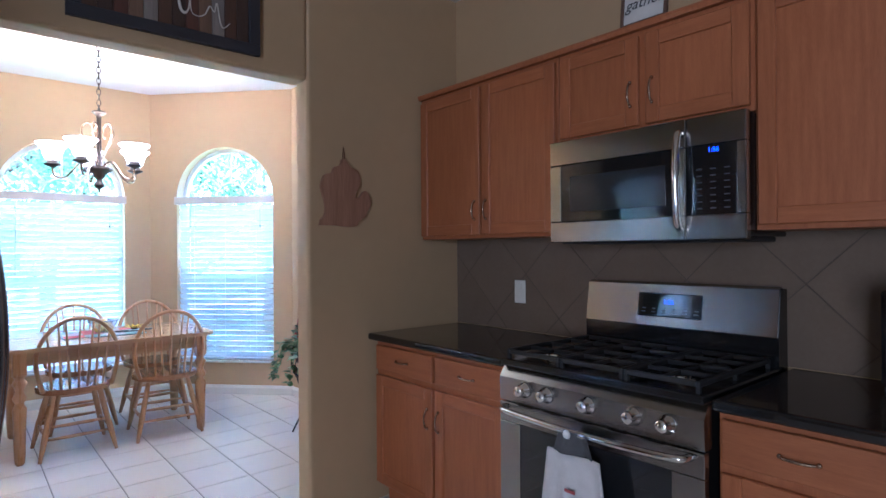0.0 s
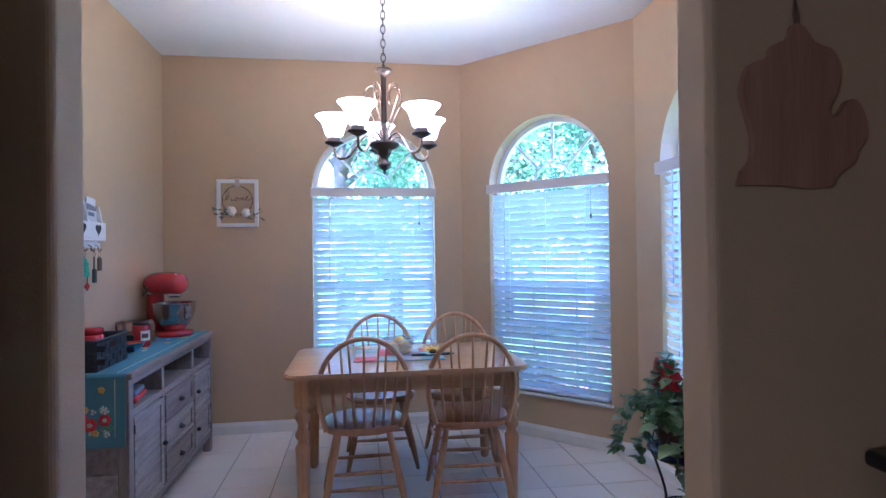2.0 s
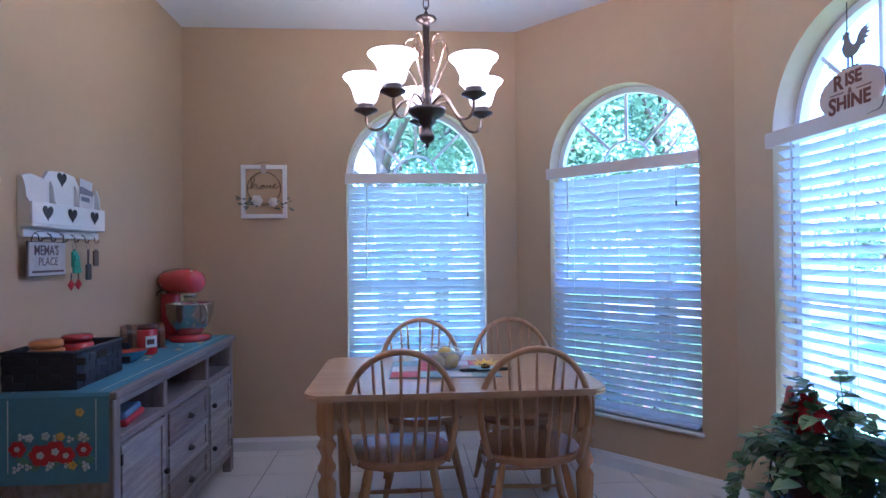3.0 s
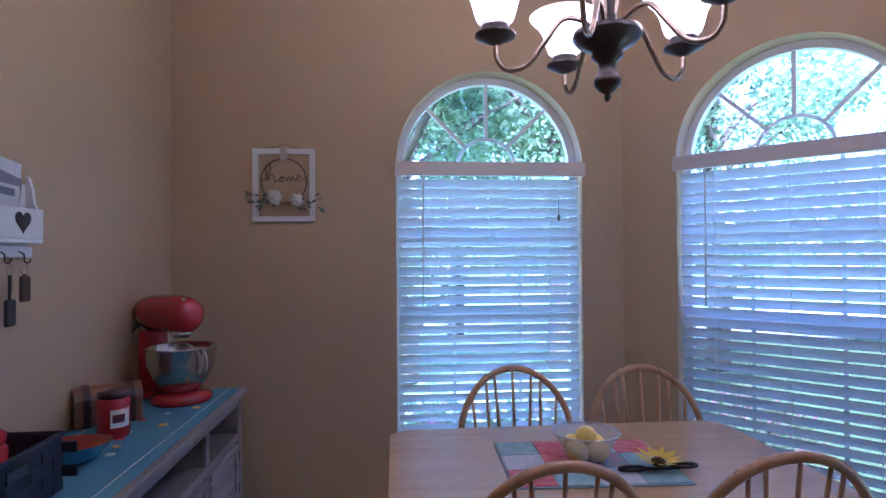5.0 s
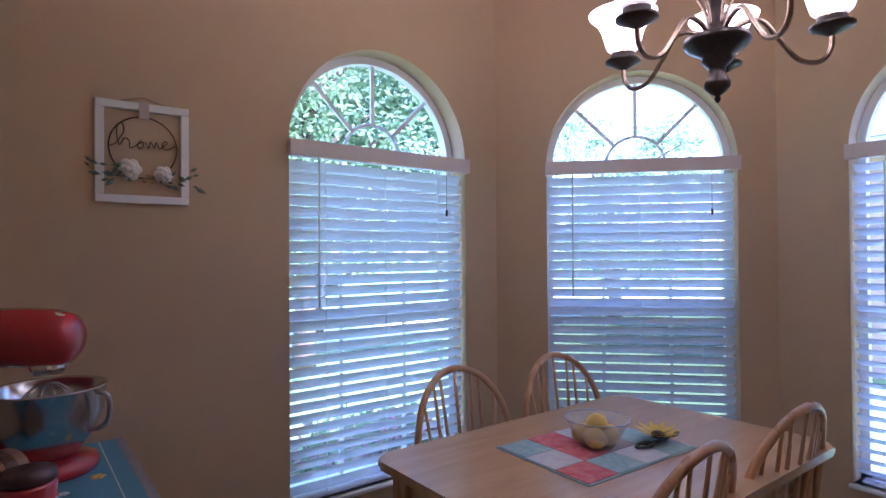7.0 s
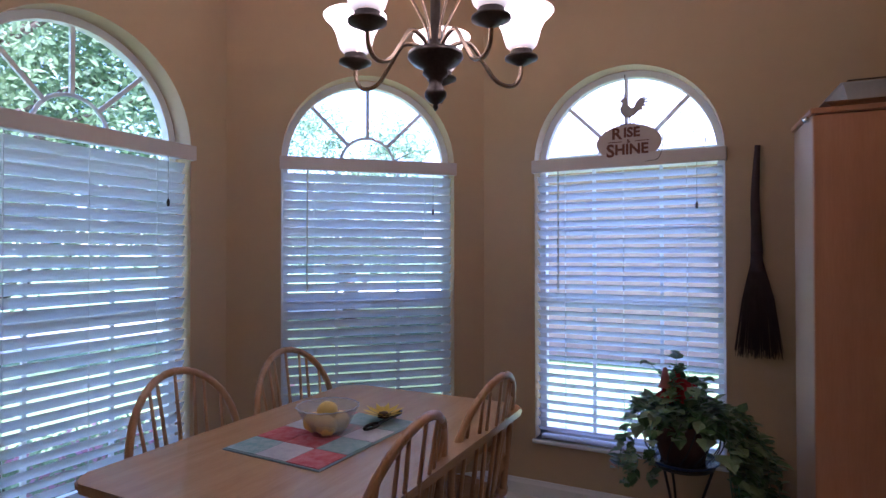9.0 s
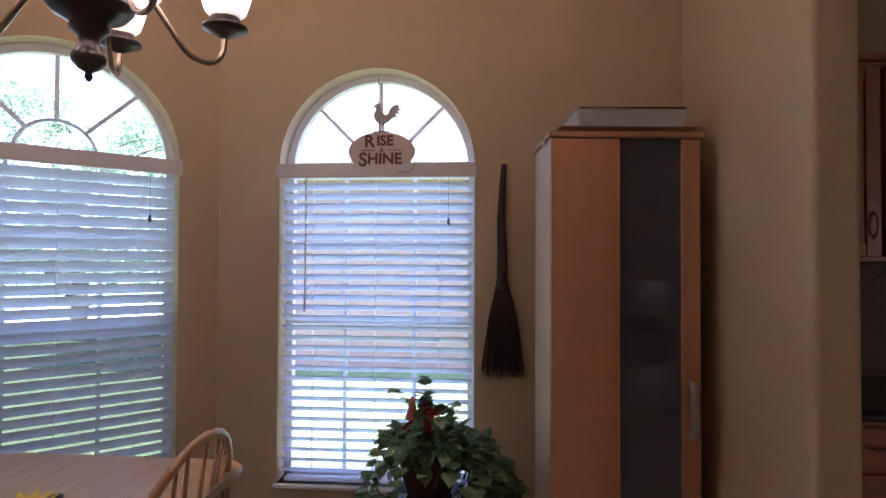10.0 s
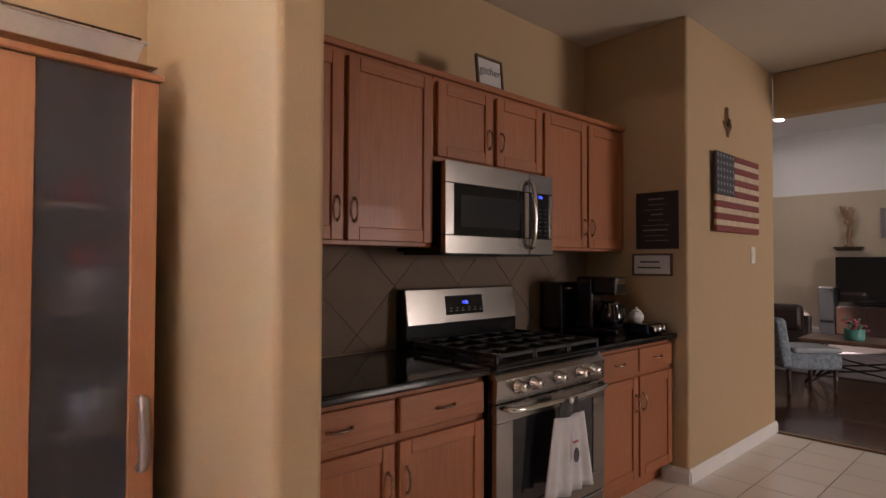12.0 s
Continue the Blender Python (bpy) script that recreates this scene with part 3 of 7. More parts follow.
def flower_bush(x, y, r, seed):
    """A low round shrub of small leaves with pink blossom."""
    rnd = random.Random(seed)
    t = thing("flowering_shrub", Matrix.Translation((x, y, -0.2)), "low shrub with pink blossom on the lawn", "shrub", "flower bed shrubs")
    bm = bm_new()
    for k in range(9):
        a = rnd.uniform(0, 6.283)
        tube(bm, [(0, 0, 0), (0.4 * r * math.cos(a), 0.4 * r * math.sin(a), 0.4 * r), (0.7 * r * math.cos(a), 0.7 * r * math.sin(a), rnd.uniform(0.6, 1.0) * r)], [0.012, 0.008, 0.004], 5)
    part("branches", bm, BARK, t)
    for name, mat, count, size in (("foliage", LEAF, 900, 0.05), ("blossom", BLOSSOM, 420, 0.045)):
        verts, faces = [], []
        for k in range(count):
            d = Vector((rnd.gauss(0, 1), rnd.gauss(0, 1), abs(rnd.gauss(0, 1)))).normalized() * r * rnd.uniform(0.6, 1.05)
            ax = Vector((rnd.gauss(0, 1), rnd.gauss(0, 1), rnd.gauss(0, 1))).normalized()
            sd = ax.orthogonal().normalized()
            p, n = d + Vector((0, 0, 0.06)), len(verts)
            verts += [p, p + ax * size * 0.5 + sd * size * 0.35, p + ax * size, p + ax * size * 0.5 - sd * size * 0.35]
            faces.append((n, n + 1, n + 2, n + 3))
        me = bpy.data.meshes.new(name)
        me.from_pydata([tuple(v) for v in verts], [], faces)
        me.materials.append(mat)
        ob = new(name, me)
        ob.parent = t
        tagged(ob, kind="stuff")
    return t


BLOSSOM = leafy("pink_shrub_blossom", (0.50, 0.24, 0.32), 0.4)
for k in range(6):
    flower_bush(0.2 + 0.62 * k, 8.35 + 0.3 * (k % 2), 0.38 + 0.06 * (k % 3), 30 + k)

# ---- kitchen ----


def panel_door(parent, y0, y1, z0, z1, rail=0.055, t=0.02):
    """A cabinet door facing -x: a sunk panel between stiles and rails."""
    d = part("door", box(bm_new(), 0.009, y0 + rail - 0.004, z0 + rail - 0.004, t, y1 - rail + 0.004, z1 - rail + 0.004, 0.003), OAK, parent)
    part("stile", box(bm_new(), 0, y0, z0, t, y0 + rail, z1, 0.003), OAK, d)
    part("stile", box(bm_new(), 0, y1 - rail, z0, t, y1, z1, 0.003), OAK, d)
    part("rail", box(bm_new(), 0.0005, y0 + rail + 0.0004, z0, t, y1 - rail - 0.0004, z0 + rail, 0.003), OAKX, d)
    part("rail", box(bm_new(), 0.0005, y0 + rail + 0.0004, z1 - rail, t, y1 - rail - 0.0004, z1, 0.003), OAKX, d)
    return d


def pull(parent, y, z, upright=True, r=0.0045):
    """A small bow handle."""
    h = 0.042
    pts = [(0, 0, -h), (-0.014, 0, -h + 0.004), (-0.022, 0, -h * 0.45), (-0.024, 0, 0), (-0.022, 0, h * 0.45), (-0.014, 0, h - 0.004), (0, 0, h)]
    if not upright:
        pts = [(a, c, b) for a, b, c in pts]
    bm = tube(bm_new(), smooth_path([(a, y + b, z + c) for a, b, c in pts], 3), r, 6)
    for s in (-1, 1):
        e = s * (h + 0.004)
        ball(bm, (-0.004, y + (0 if upright else e), z + (e if upright else 0)), 0.007, seg=8)
    part("handle", bm, BRASS, parent, "small bronze bow handle")


def cabinet(name, m, depth, z0, z1, cols, label, drawers=None, toe=0.0, group="", handle_low=True, ends=0.012):
    """cols: y edges of the doors, from low to high, with gaps between; local x runs from the door face to the wall."""
    c = thing(name, m, label, "cabinet", group)
    y0, y1 = cols[0][0] - ends, cols[-1][1] + ends
    bm = box(bm_new(), 0.021, y0, z0 + toe, depth, y1, z1, 0.002)
    if toe:
        box(bm, 0.085, y0 + 0.002, z0, depth, y1 - 0.002, z0 + toe + 0.002)
    part("body", bm, OAK, c)
    for k, (a, b) in enumerate(cols):
        top = z1 - 0.022
        if drawers:
            d = part("drawer", box(bm_new(), 0, a, drawers, 0.02, b, top, 0.006, 2), OAKX, c)
            pull(d, (a + b) / 2, (drawers + top) / 2, False)
            top = drawers - 0.027
        d = panel_door(c, a, b, z0 + toe + 0.018, top)
        edge = b - 0.03 if k % 2 == 0 else a + 0.03
        pull(d, edge, (z0 + toe + 0.14) if handle_low else top - 0.14)
    return c


FX, UX = 2.012, 2.333   # door faces of base and upper cabinets
cabinet("base_cabinet", pose(FX, 0, 0), XK - FX - 0.003, 0, COUNTER - 0.036, [(2.99, 3.425), (3.445, 3.90)], "honey oak base cabinet with two drawers over two doors", 0.70, 0.1, "base cabinets", False)
cabinet("base_cabinet", pose(FX, 0, 0), XK - FX - 0.003, 0, COUNTER - 0.036, [(1.335, 1.725), (1.745, 2.145)], "honey oak base cabinet beside the coffee corner", 0.70, 0.1, "base cabinets", False)
cabinet("upper_cabinet", pose(UX, 0, 0), XK - UX - 0.003, 1.372, 2.15, [(2.985, 3.435), (3.455, 3.92)], "honey oak wall cabinet with two panelled doors", group="wall cabinets")
cabinet("upper_cabinet", pose(UX, 0, 0), XK - UX - 0.003, 1.767, 2.15, [(2.185, 2.555), (2.585, 2.955)], "short honey oak wall cabinet over the microwave", group="wall cabinets")
cabinet("upper_cabinet", pose(UX, 0, 0), XK - UX - 0.003, 1.372, 2.15, [(1.33, 1.73), (1.75, 2.16)], "honey oak wall cabinet over the coffee corner", group="wall cabinets")
for y0, y1 in ((1.32, 3.93),):
    bm = prism(bm_new(), [(-0.022, 0), (0.01, 0), (0.01, 0.022), (-0.030, 0.022), (-0.030, 0.014)], y0, y1, Matrix(((1, 0, 0, 0), (0, 0, 1, 0), (0, 1, 0, 0), (0, 0, 0, 1))))
    solid("trim_crown", bm, OAK, "thin oak moulding along the cabinet tops", "trim", kind="structure", m=pose(UX + 0.021, 0, 2.1505))
for y0, y1 in ((2.975, 3.937), (1.319, 2.162)):
    solid("countertop", box(bm_new(), 1.985, y0, COUNTER - 0.035, XK - 0.004, y1, COUNTER, 0.012, 3), GRANITE, "polished black granite countertop", "countertop", "granite countertops")

# slanting backsplash tiles
BS = 0.305


def clip_poly(poly, axis, limit, keep_less):
    out = []
    for i, p in enumerate(poly):
        q = poly[(i + 1) % len(poly)]
        pin, qin = (p[axis] <= limit) == keep_less, (q[axis] <= limit) == keep_less
        if pin:
            out.append(p)
        if pin != qin:
            t = (limit - p[axis]) / (q[axis] - p[axis])
            out.append((p[0] + t * (q[0] - p[0]), p[1] + t * (q[1] - p[1])))
    return out


backsplash = plain("backsplash", XK - 0.004, YEND + 0.002, COUNTER + 0.002, XK - 0.0005, YD0 - 0.002, 1.371, material("tile_grout", (0.125, 0.094, 0.070), 0.9), "beige ceramic backsplash tiles laid on the slant", "backsplash")
h = BS / math.sqrt(2)
for i in range(-2, 16):
    for j in range(-2, 4):
        cy, cz = 1.25 + i * h, 0.97 + j * 2 * h + (h if i % 2 else 0)
        g = h - 0.0038
        poly = [(cy - g, cz), (cy, cz - g), (cy + g, cz), (cy, cz + g)]
        for ax, lim, less in ((0, YD0 - 0.004, True), (0, YEND + 0.004, False), (1, 1.370, True), (1, COUNTER + 0.004, False)):
            poly = clip_poly(poly, ax, lim, less) if len(poly) > 2 else []
        if len(poly) > 2 and max(p[0] for p in poly) - min(p[0] for p in poly) > 0.02 and max(p[1] for p in poly) - min(p[1] for p in poly) > 0.01:
            bm = prism(bm_new(), [(p[0], p[1]) for p in poly], 0, 0.0025, Matrix(((0, 0, -1, XK - 0.004), (1, 0, 0, 0), (0, 1, 0, 0), (0, 0, 0, 1))))
            part("tile", bm, BACKSPLASH, backsplash)


def range_cooker():
    r = thing("gas_range", pose(1.965, 2.17, 0), "stainless steel gas range with black cast iron grates", "stove")
    W, D = 0.797, 0.64
    part("body", box(bm_new(), 0.03, 0.004, 0.06, D, W - 0.004, COUNTER - 0.012, 0.004), BLACK, r)
    bm = box(bm_new(), 0.0, 0.0, COUNTER - 0.02, D - 0.06, W, COUNTER + 0.008, 0.008, 3)
    part("cooktop", bm, BLACK, r, "glossy black cooktop")
    bm = prism(bm_new(), [(0.004, 0.735), (0.05, 0.735), (0.05, COUNTER - 0.021), (0.03, COUNTER - 0.021), (0.0, COUNTER - 0.06)], 0.0, W, Matrix(((1, 0, 0, 0), (0, 0, 1, 0), (0, 1, 0, 0), (0, 0, 0, 1))))
    panel = part("control_panel", bm, STEELV, r, "brushed steel control panel")
    for y in (0.67, 0.566, 0.39, 0.222, 0.11):
        bm = lathe(bm_new(), [(0, 0.046), (0.017, 0.046), (0.021, 0.04), (0.022, 0.012), (0.029, 0.008), (0.030, 0), (0, 0)], 20, Matrix.Translation((0.002, y, 0.79)) @ Matrix.Rotation(radians(-90), 4, "Y"))
        part("knob", bm, CHROME, panel, "round steel knob")
    bm = bm_new()
    for y0, y1, z0, z1 in ((0.0, W, 0.655, 0.728), (0.0, W, 0.2, 0.29), (0.0, 0.10, 0.2901, 0.6549), (W - 0.10, W, 0.2901, 0.6549)):
        box(bm, 0.0, y0, z0, 0.032, y1, z1, 0.003)
    od = part("oven_door", bm, STEELV, r, "brushed steel oven door")
    part("oven_window", box(bm_new(), 0.006, 0.099, 0.289, 0.03, W - 0.099, 0.656), DARKGLASS, od, "dark glass oven window")
    bm = tube(bm_new(), smooth_path([(-0.004, 0.035, 0.715), (-0.045, 0.06, 0.712), (-0.056, 0.2, 0.708), (-0.06, W / 2, 0.706), (-0.056, W - 0.2, 0.708), (-0.045, W - 0.06, 0.712), (-0.004, W - 0.035, 0.715)], 6), 0.012, 10)
    part("handle", bm, CHROME, od, "curved steel bar handle")
    for k in range(5):
        y = 0.12 + k * 0.13
        part("vent_slot", box(bm_new(), -0.001, y, 0.73, 0.006, y + 0.07, 0.734), BLACK, r)
    part("drawer", box(bm_new(), 0.002, 0.0, 0.06, 0.03, W, 0.192, 0.005), STEELV, r, "steel storage drawer")
    # backguard
    bm = prism(bm_new(), [(0.57, COUNTER - 0.01), (0.65, COUNTER - 0.01), (0.65, 1.165), (0.612, 1.170), (0.592, 1.155), (0.570, 1.00)], 0.0, W, Matrix(((1, 0, 0, 0), (0, 0, 1, 0), (0, 1, 0, 0), (0, 0, 0, 1))))
    part("backguard_core", bm, BLACK, r)
    bm = prism(bm_new(), [(0.563, 1.0), (0.575, 0.995), (0.597, 1.158), (0.612, 1.166), (0.611, 1.175), (0.588, 1.166)], 0.004, W - 0.004, Matrix(((1, 0, 0, 0), (0, 0, 1, 0), (0, 1, 0, 0), (0, 0, 0, 1))))
    bg = part("backguard", bm, STEELV, r, "brushed steel backguard")
    tilt = Matrix.Translation((0.5685, 0.405, 1.085)) @ Matrix.Rotation(radians(8.6), 4, "Y")
    bm = box(bm_new(), -0.003, -0.135, -0.048, 0.004, 0.135, 0.048, 0.004, m=Matrix.Translation((0.0055, 0, 0)))
    bmesh.ops.transform(bm, matrix=tilt, verts=bm.verts)
    dp = part("display", bm, DARKGLASS, bg, "black glass clock panel")
    writing("clock_digits", "1:56", 0.026, BLUEDISPLAY, dp, tilt @ Matrix.Translation((0.0012, 0.0, 0.012)) @ Matrix(((0, 0, -1, 0), (-1, 0, 0, 0), (0, 1, 0, 0), (0, 0, 0, 1))), 0.0006)
    for k in range(6):
        y = 0.11 - k * 0.044
        bm = box(bm_new(), -0.0005, y - 0.012, -0.032, 0.001, y + 0.006, -0.027)
        box(bm, -0.0005, y - 0.012, -0.018, 0.001, y + 0.002, -0.014)
        bmesh.ops.transform(bm, matrix=tilt @ Matrix.Translation((0.002, 0, 0)), verts=bm.verts)
        part("key_mark", bm, material("mark_grey", (0.10, 0.10, 0.11), 0.5) if k == 0 else bpy.data.materials["mark_grey"], dp)
    # grates and burners
    for y0, y1 in ((0.02, 0.268), (0.273, 0.523), (0.528, 0.777)):
        bm = bm_new()
        z0, z1 = COUNTER + 0.026, COUNTER + 0.044
        for y in (y0, y1 - 0.014):
            box(bm, 0.02, y, z0, 0.55, y + 0.014, z1, 0.003)
        for x in (0.02, 0.536):
            box(bm, x, y0 + 0.0135, z0 + 0.0005, x + 0.014, y1 - 0.0135, z1 - 0.0005, 0.003)
        ym = (y0 + y1) / 2
        for x in (0.15, 0.28, 0.41):
            box(bm, x - 0.006, y0 + 0.0135, z0 + 0.002, x + 0.006, y1 - 0.0135, z1 - 0.001, 0.003)
        box(bm, 0.033, ym - 0.006, z0 + 0.003, 0.537, ym + 0.006, z1 - 0.002, 0.003)
        for x in (0.022, 0.272, 0.538):
            for y in (y0, y1 - 0.014):
                box(bm, x, y + 0.001, COUNTER + 0.007, x + 0.012, y + 0.013, z0 + 0.001)
        part("grate", bm, BLACKM, r, "black cast iron grate")
    for x, y in ((0.15, 0.145), (0.41, 0.145), (0.28, 0.398), (0.15, 0.652), (0.41, 0.652)):
        bm = lathe(bm_new(), [(0, 0.022), (0.030, 0.022), (0.034, 0.018), (0.034, 0.012), (0.046, 0.010), (0.052, 0.0), (0, 0)], 20, Matrix.Translation((x, y, COUNTER + 0.006)))
        part("burner", bm, CHROME if x < 0.2 else BLACKM, r, "round gas burner")
    return r


range_cooker()


def microwave():
    m = thing("microwave", pose(2.275, 2.172, 1.342), "stainless steel over-the-range microwave", "microwave")
    W, H, D = 0.79, 0.42, XK - 2.275 - 0.004
    part("body", box(bm_new(), 0.03, 0.002, 0.012, D, W - 0.002, H - 0.002, 0.003), BLACK, m)
    part("underside", box(bm_new(), 0.04, 0.03, -0.006, D - 0.02, W - 0.03, 0.0118, 0.003), BLACKM, m, "dark vented underside")
    dy = 0.20
    bm = bm_new()
    for y0, y1, z0, z1 in ((dy, W, H - 0.10, H), (dy, W, 0.0, 0.085), (W - 0.055, W, 0.0851, H - 0.1001), (dy, dy + 0.035, 0.0851, H - 0.1001)):
        box(bm, 0.0, y0, z0, 0.034, y1, z1, 0.003)
    d = part("door", bm, STEELV, m, "brushed steel door frame")
    part("door_glass", box(bm_new(), 0.004, dy + 0.034, 0.084, 0.03, W - 0.054, H - 0.099, 0.002), DARKGLASS, d, "dark glass")
    part("inner_window", box(bm_new(), 0.0025, dy + 0.075, 0.125, 0.0041, W - 0.10, H - 0.15), material("door_mesh", (0.03, 0.032, 0.036), 0.12, vary=0.1), d)
    bm = tube(bm_new(), smooth_path([(0.0, dy + 0.012, H - 0.05), (-0.03, dy + 0.012, H - 0.055), (-0.045, dy + 0.012, H - 0.12), (-0.05, dy + 0.012, H / 2), (-0.045, dy + 0.012, 0.11), (-0.03, dy + 0.012, 0.045), (0, dy + 0.012, 0.04)], 5), 0.0125, 10)
    part("handle", bm, CHROME, d, "curved steel bar handle")
    bm = box(bm_new(), 0.0, 0.0, H - 0.10, 0.034, dy - 0.003, H, 0.003)
    box(bm, 0.0, 0.0, 0.0, 0.034, dy - 0.003, 0.085, 0.003)
    box(bm, 0.0, 0.0, 0.0851, 0.034, 0.03, H - 0.1001, 0.003)
    part("side_frame", bm, STEELV, m)
    kp = part("control_panel", box(bm_new(), 0.003, 0.029, 0.084, 0.03, dy - 0.003, H - 0.099, 0.002), DARKGLASS, m, "black glass keypad")
    face = Matrix(((0, 0, -1, 0.0028), (-1, 0, 0, 0), (0, 1, 0, 0), (0, 0, 0, 1)))
    writing("clock_digits", "1:56", 0.022, BLUEDISPLAY, kp, Matrix.Translation((0, 0.105, 0.302)) @ face, 0.0006)
    for i in range(7):
        for j in range(3):
            part("key_mark", box(bm_new(), 0.0018, 0.052 + j * 0.046, 0.105 + i * 0.022, 0.0031, 0.070 + j * 0.046, 0.109 + i * 0.022), material("key_grey", (0.07, 0.07, 0.08), 0.5) if i + j == 0 else bpy.data.materials["key_grey"], kp)
    return m


microwave()


def refrigerator():
    f = thing("refrigerator", pose(0.402, 2.92, 0), "stainless steel side by side refrigerator with dispenser", "refrigerator")
    W, H = 0.91, 1.80
    part("body", box(bm_new(), -0.80, 0.0, 0.02, -0.075, W, H - 0.02, 0.006), material("fridge_side", (0.06, 0.062, 0.066), 0.45, vary=0.1), f)
    for y0, y1, s in ((0.004, 0.357, -1), (0.363, W - 0.004, 1)):
        n, bm = 10, bm_new()
        pts = []
        for k in range(n + 1):
            y = y0 + (y1 - y0) * k / n
            u = (y - W / 2) / (W / 2)
            edge = min(y - y0, y1 - y) / (y1 - y0)
            x = -0.008 - 0.024 * u * u - (0.006 if edge < 0.01 else 0)
            pts.append((x, y))
        prism(bm, pts + [(-0.07, y1), (-0.07, y0)], 0.09, H - 0.012)
        d = part("door", bm, FRIDGE, f, "curved brushed steel door")
        y = y1 - 0.045 if s < 0 else y0 + 0.045
        hb = tube(bm_new(), smooth_path([(-0.022, y, 1.51), (-0.002, y, 1.49), (0.016, y, 1.38), (0.036, y, 1.22), (0.041, y, 1.09), (0.036, y, 0.96), (0.016, y, 0.80), (-0.002, y, 0.69), (-0.022, y, 0.67)], 6), 0.017, 12)
        part("handle", hb, material("handle_steel", (0.3, 0.3, 0.32), 0.22, 1.0) if s < 0 else bpy.data.materials["handle_steel"], d, "long curved steel handle")
    bm = bm_new()
    box(bm, -0.03, 0.09, 0.95, -0.002, 0.30, 1.27, 0.006)
    dp = part("dispenser", bm, BLACK, f, "black water and ice dispenser")
    part("dispenser_tray", box(bm_new(), -0.02, 0.10, 0.935, 0.012, 0.29, 0.955, 0.004), BLACK, dp)
    part("kick_grille", box(bm_new(), -0.07, 0.01, 0.015, -0.045, W - 0.01, 0.083, 0.004), BLACK, f)
    for y in (0.05, W - 0.05):
        part("hinge_cover", box(bm_new(), -0.14, y - 0.03, H - 0.021, -0.04, y + 0.03, H + 0.008, 0.006), BLACK, f)
    return f


refrigerator()

# ---- dining room ----


def turned(profile, h):
    return [(r, z * h) for r, z in profile]


LEG = [(0, 0), (0.018, 0.0), (0.026, 0.02), (0.030, 0.10), (0.034, 0.40), (0.038, 0.50), (0.026, 0.53), (0.024, 0.55), (0.036, 0.575), (0.038, 0.60), (0.026, 0.63), (0.022, 0.66), (0.030, 0.69), (0.041, 0.72), (0.030, 0.75), (0.024, 0.765), (0.040, 0.79), (0.040, 0.80), (0, 0.80)]
TZ = 0.725


def dining_table():
    t = thing("dining_table", pose(1.188, 6.14, 0), "pale maple dining table with turned legs", "table")
    hx, hy = 0.624, 0.422
    r, pts = 0.06, []
    for cx, cy, a0 in ((hx, hy, 0), (-hx, hy, 90), (-hx, -hy, 180), (hx, -hy, 270)):
        ox, oy = cx - math.copysign(r, cx), cy - math.copysign(r, cy)
        pts += [(ox + r * math.cos(radians(a0 + k * 18)), oy + r * math.sin(radians(a0 + k * 18))) for k in range(6)]
    bm = prism(bm_new(), pts, TZ - 0.026, TZ)
    bmesh.ops.bevel(bm, geom=[e for e in bm.edges if abs(e.verts[0].co.z - e.verts[1].co.z) < 1e-6], offset=0.008, segments=3, affect="EDGES")
    part("tabletop", bm, PINE, t)
    bm = bm_new()
    ax, ay = hx - 0.085, hy - 0.085
    box(bm, -ax + 0.03, -ay - 0.011, TZ - 0.115, ax - 0.03, -ay + 0.011, TZ - 0.0265)
    part("apron", bm, PINE, t)
    part("apron", box(bm_new(), -ax + 0.03, ay - 0.011, TZ - 0.115, ax - 0.03, ay + 0.011, TZ - 0.0265), PINE, t)
    for s in (-1, 1):
        part("apron", box(bm_new(), s * ax - 0.011, -ay + 0.03, TZ - 0.115, s * ax + 0.011, ay - 0.03, TZ - 0.0265), PINE, t)
    for sx in (-1, 1):
        for sy in (-1, 1):
            bm = lathe(bm_new(), turned(LEG, TZ - 0.026), 18)
            box(bm, -0.036, -0.036, 0.80 * (TZ - 0.026), 0.036, 0.036, TZ - 0.027, 0.004)
            bmesh.ops.transform(bm, matrix=Matrix.Translation((sx * ax, sy * ay, 0)), verts=bm.verts)
            part("leg", bm, PINEZ, t)
    return t


dining_table()


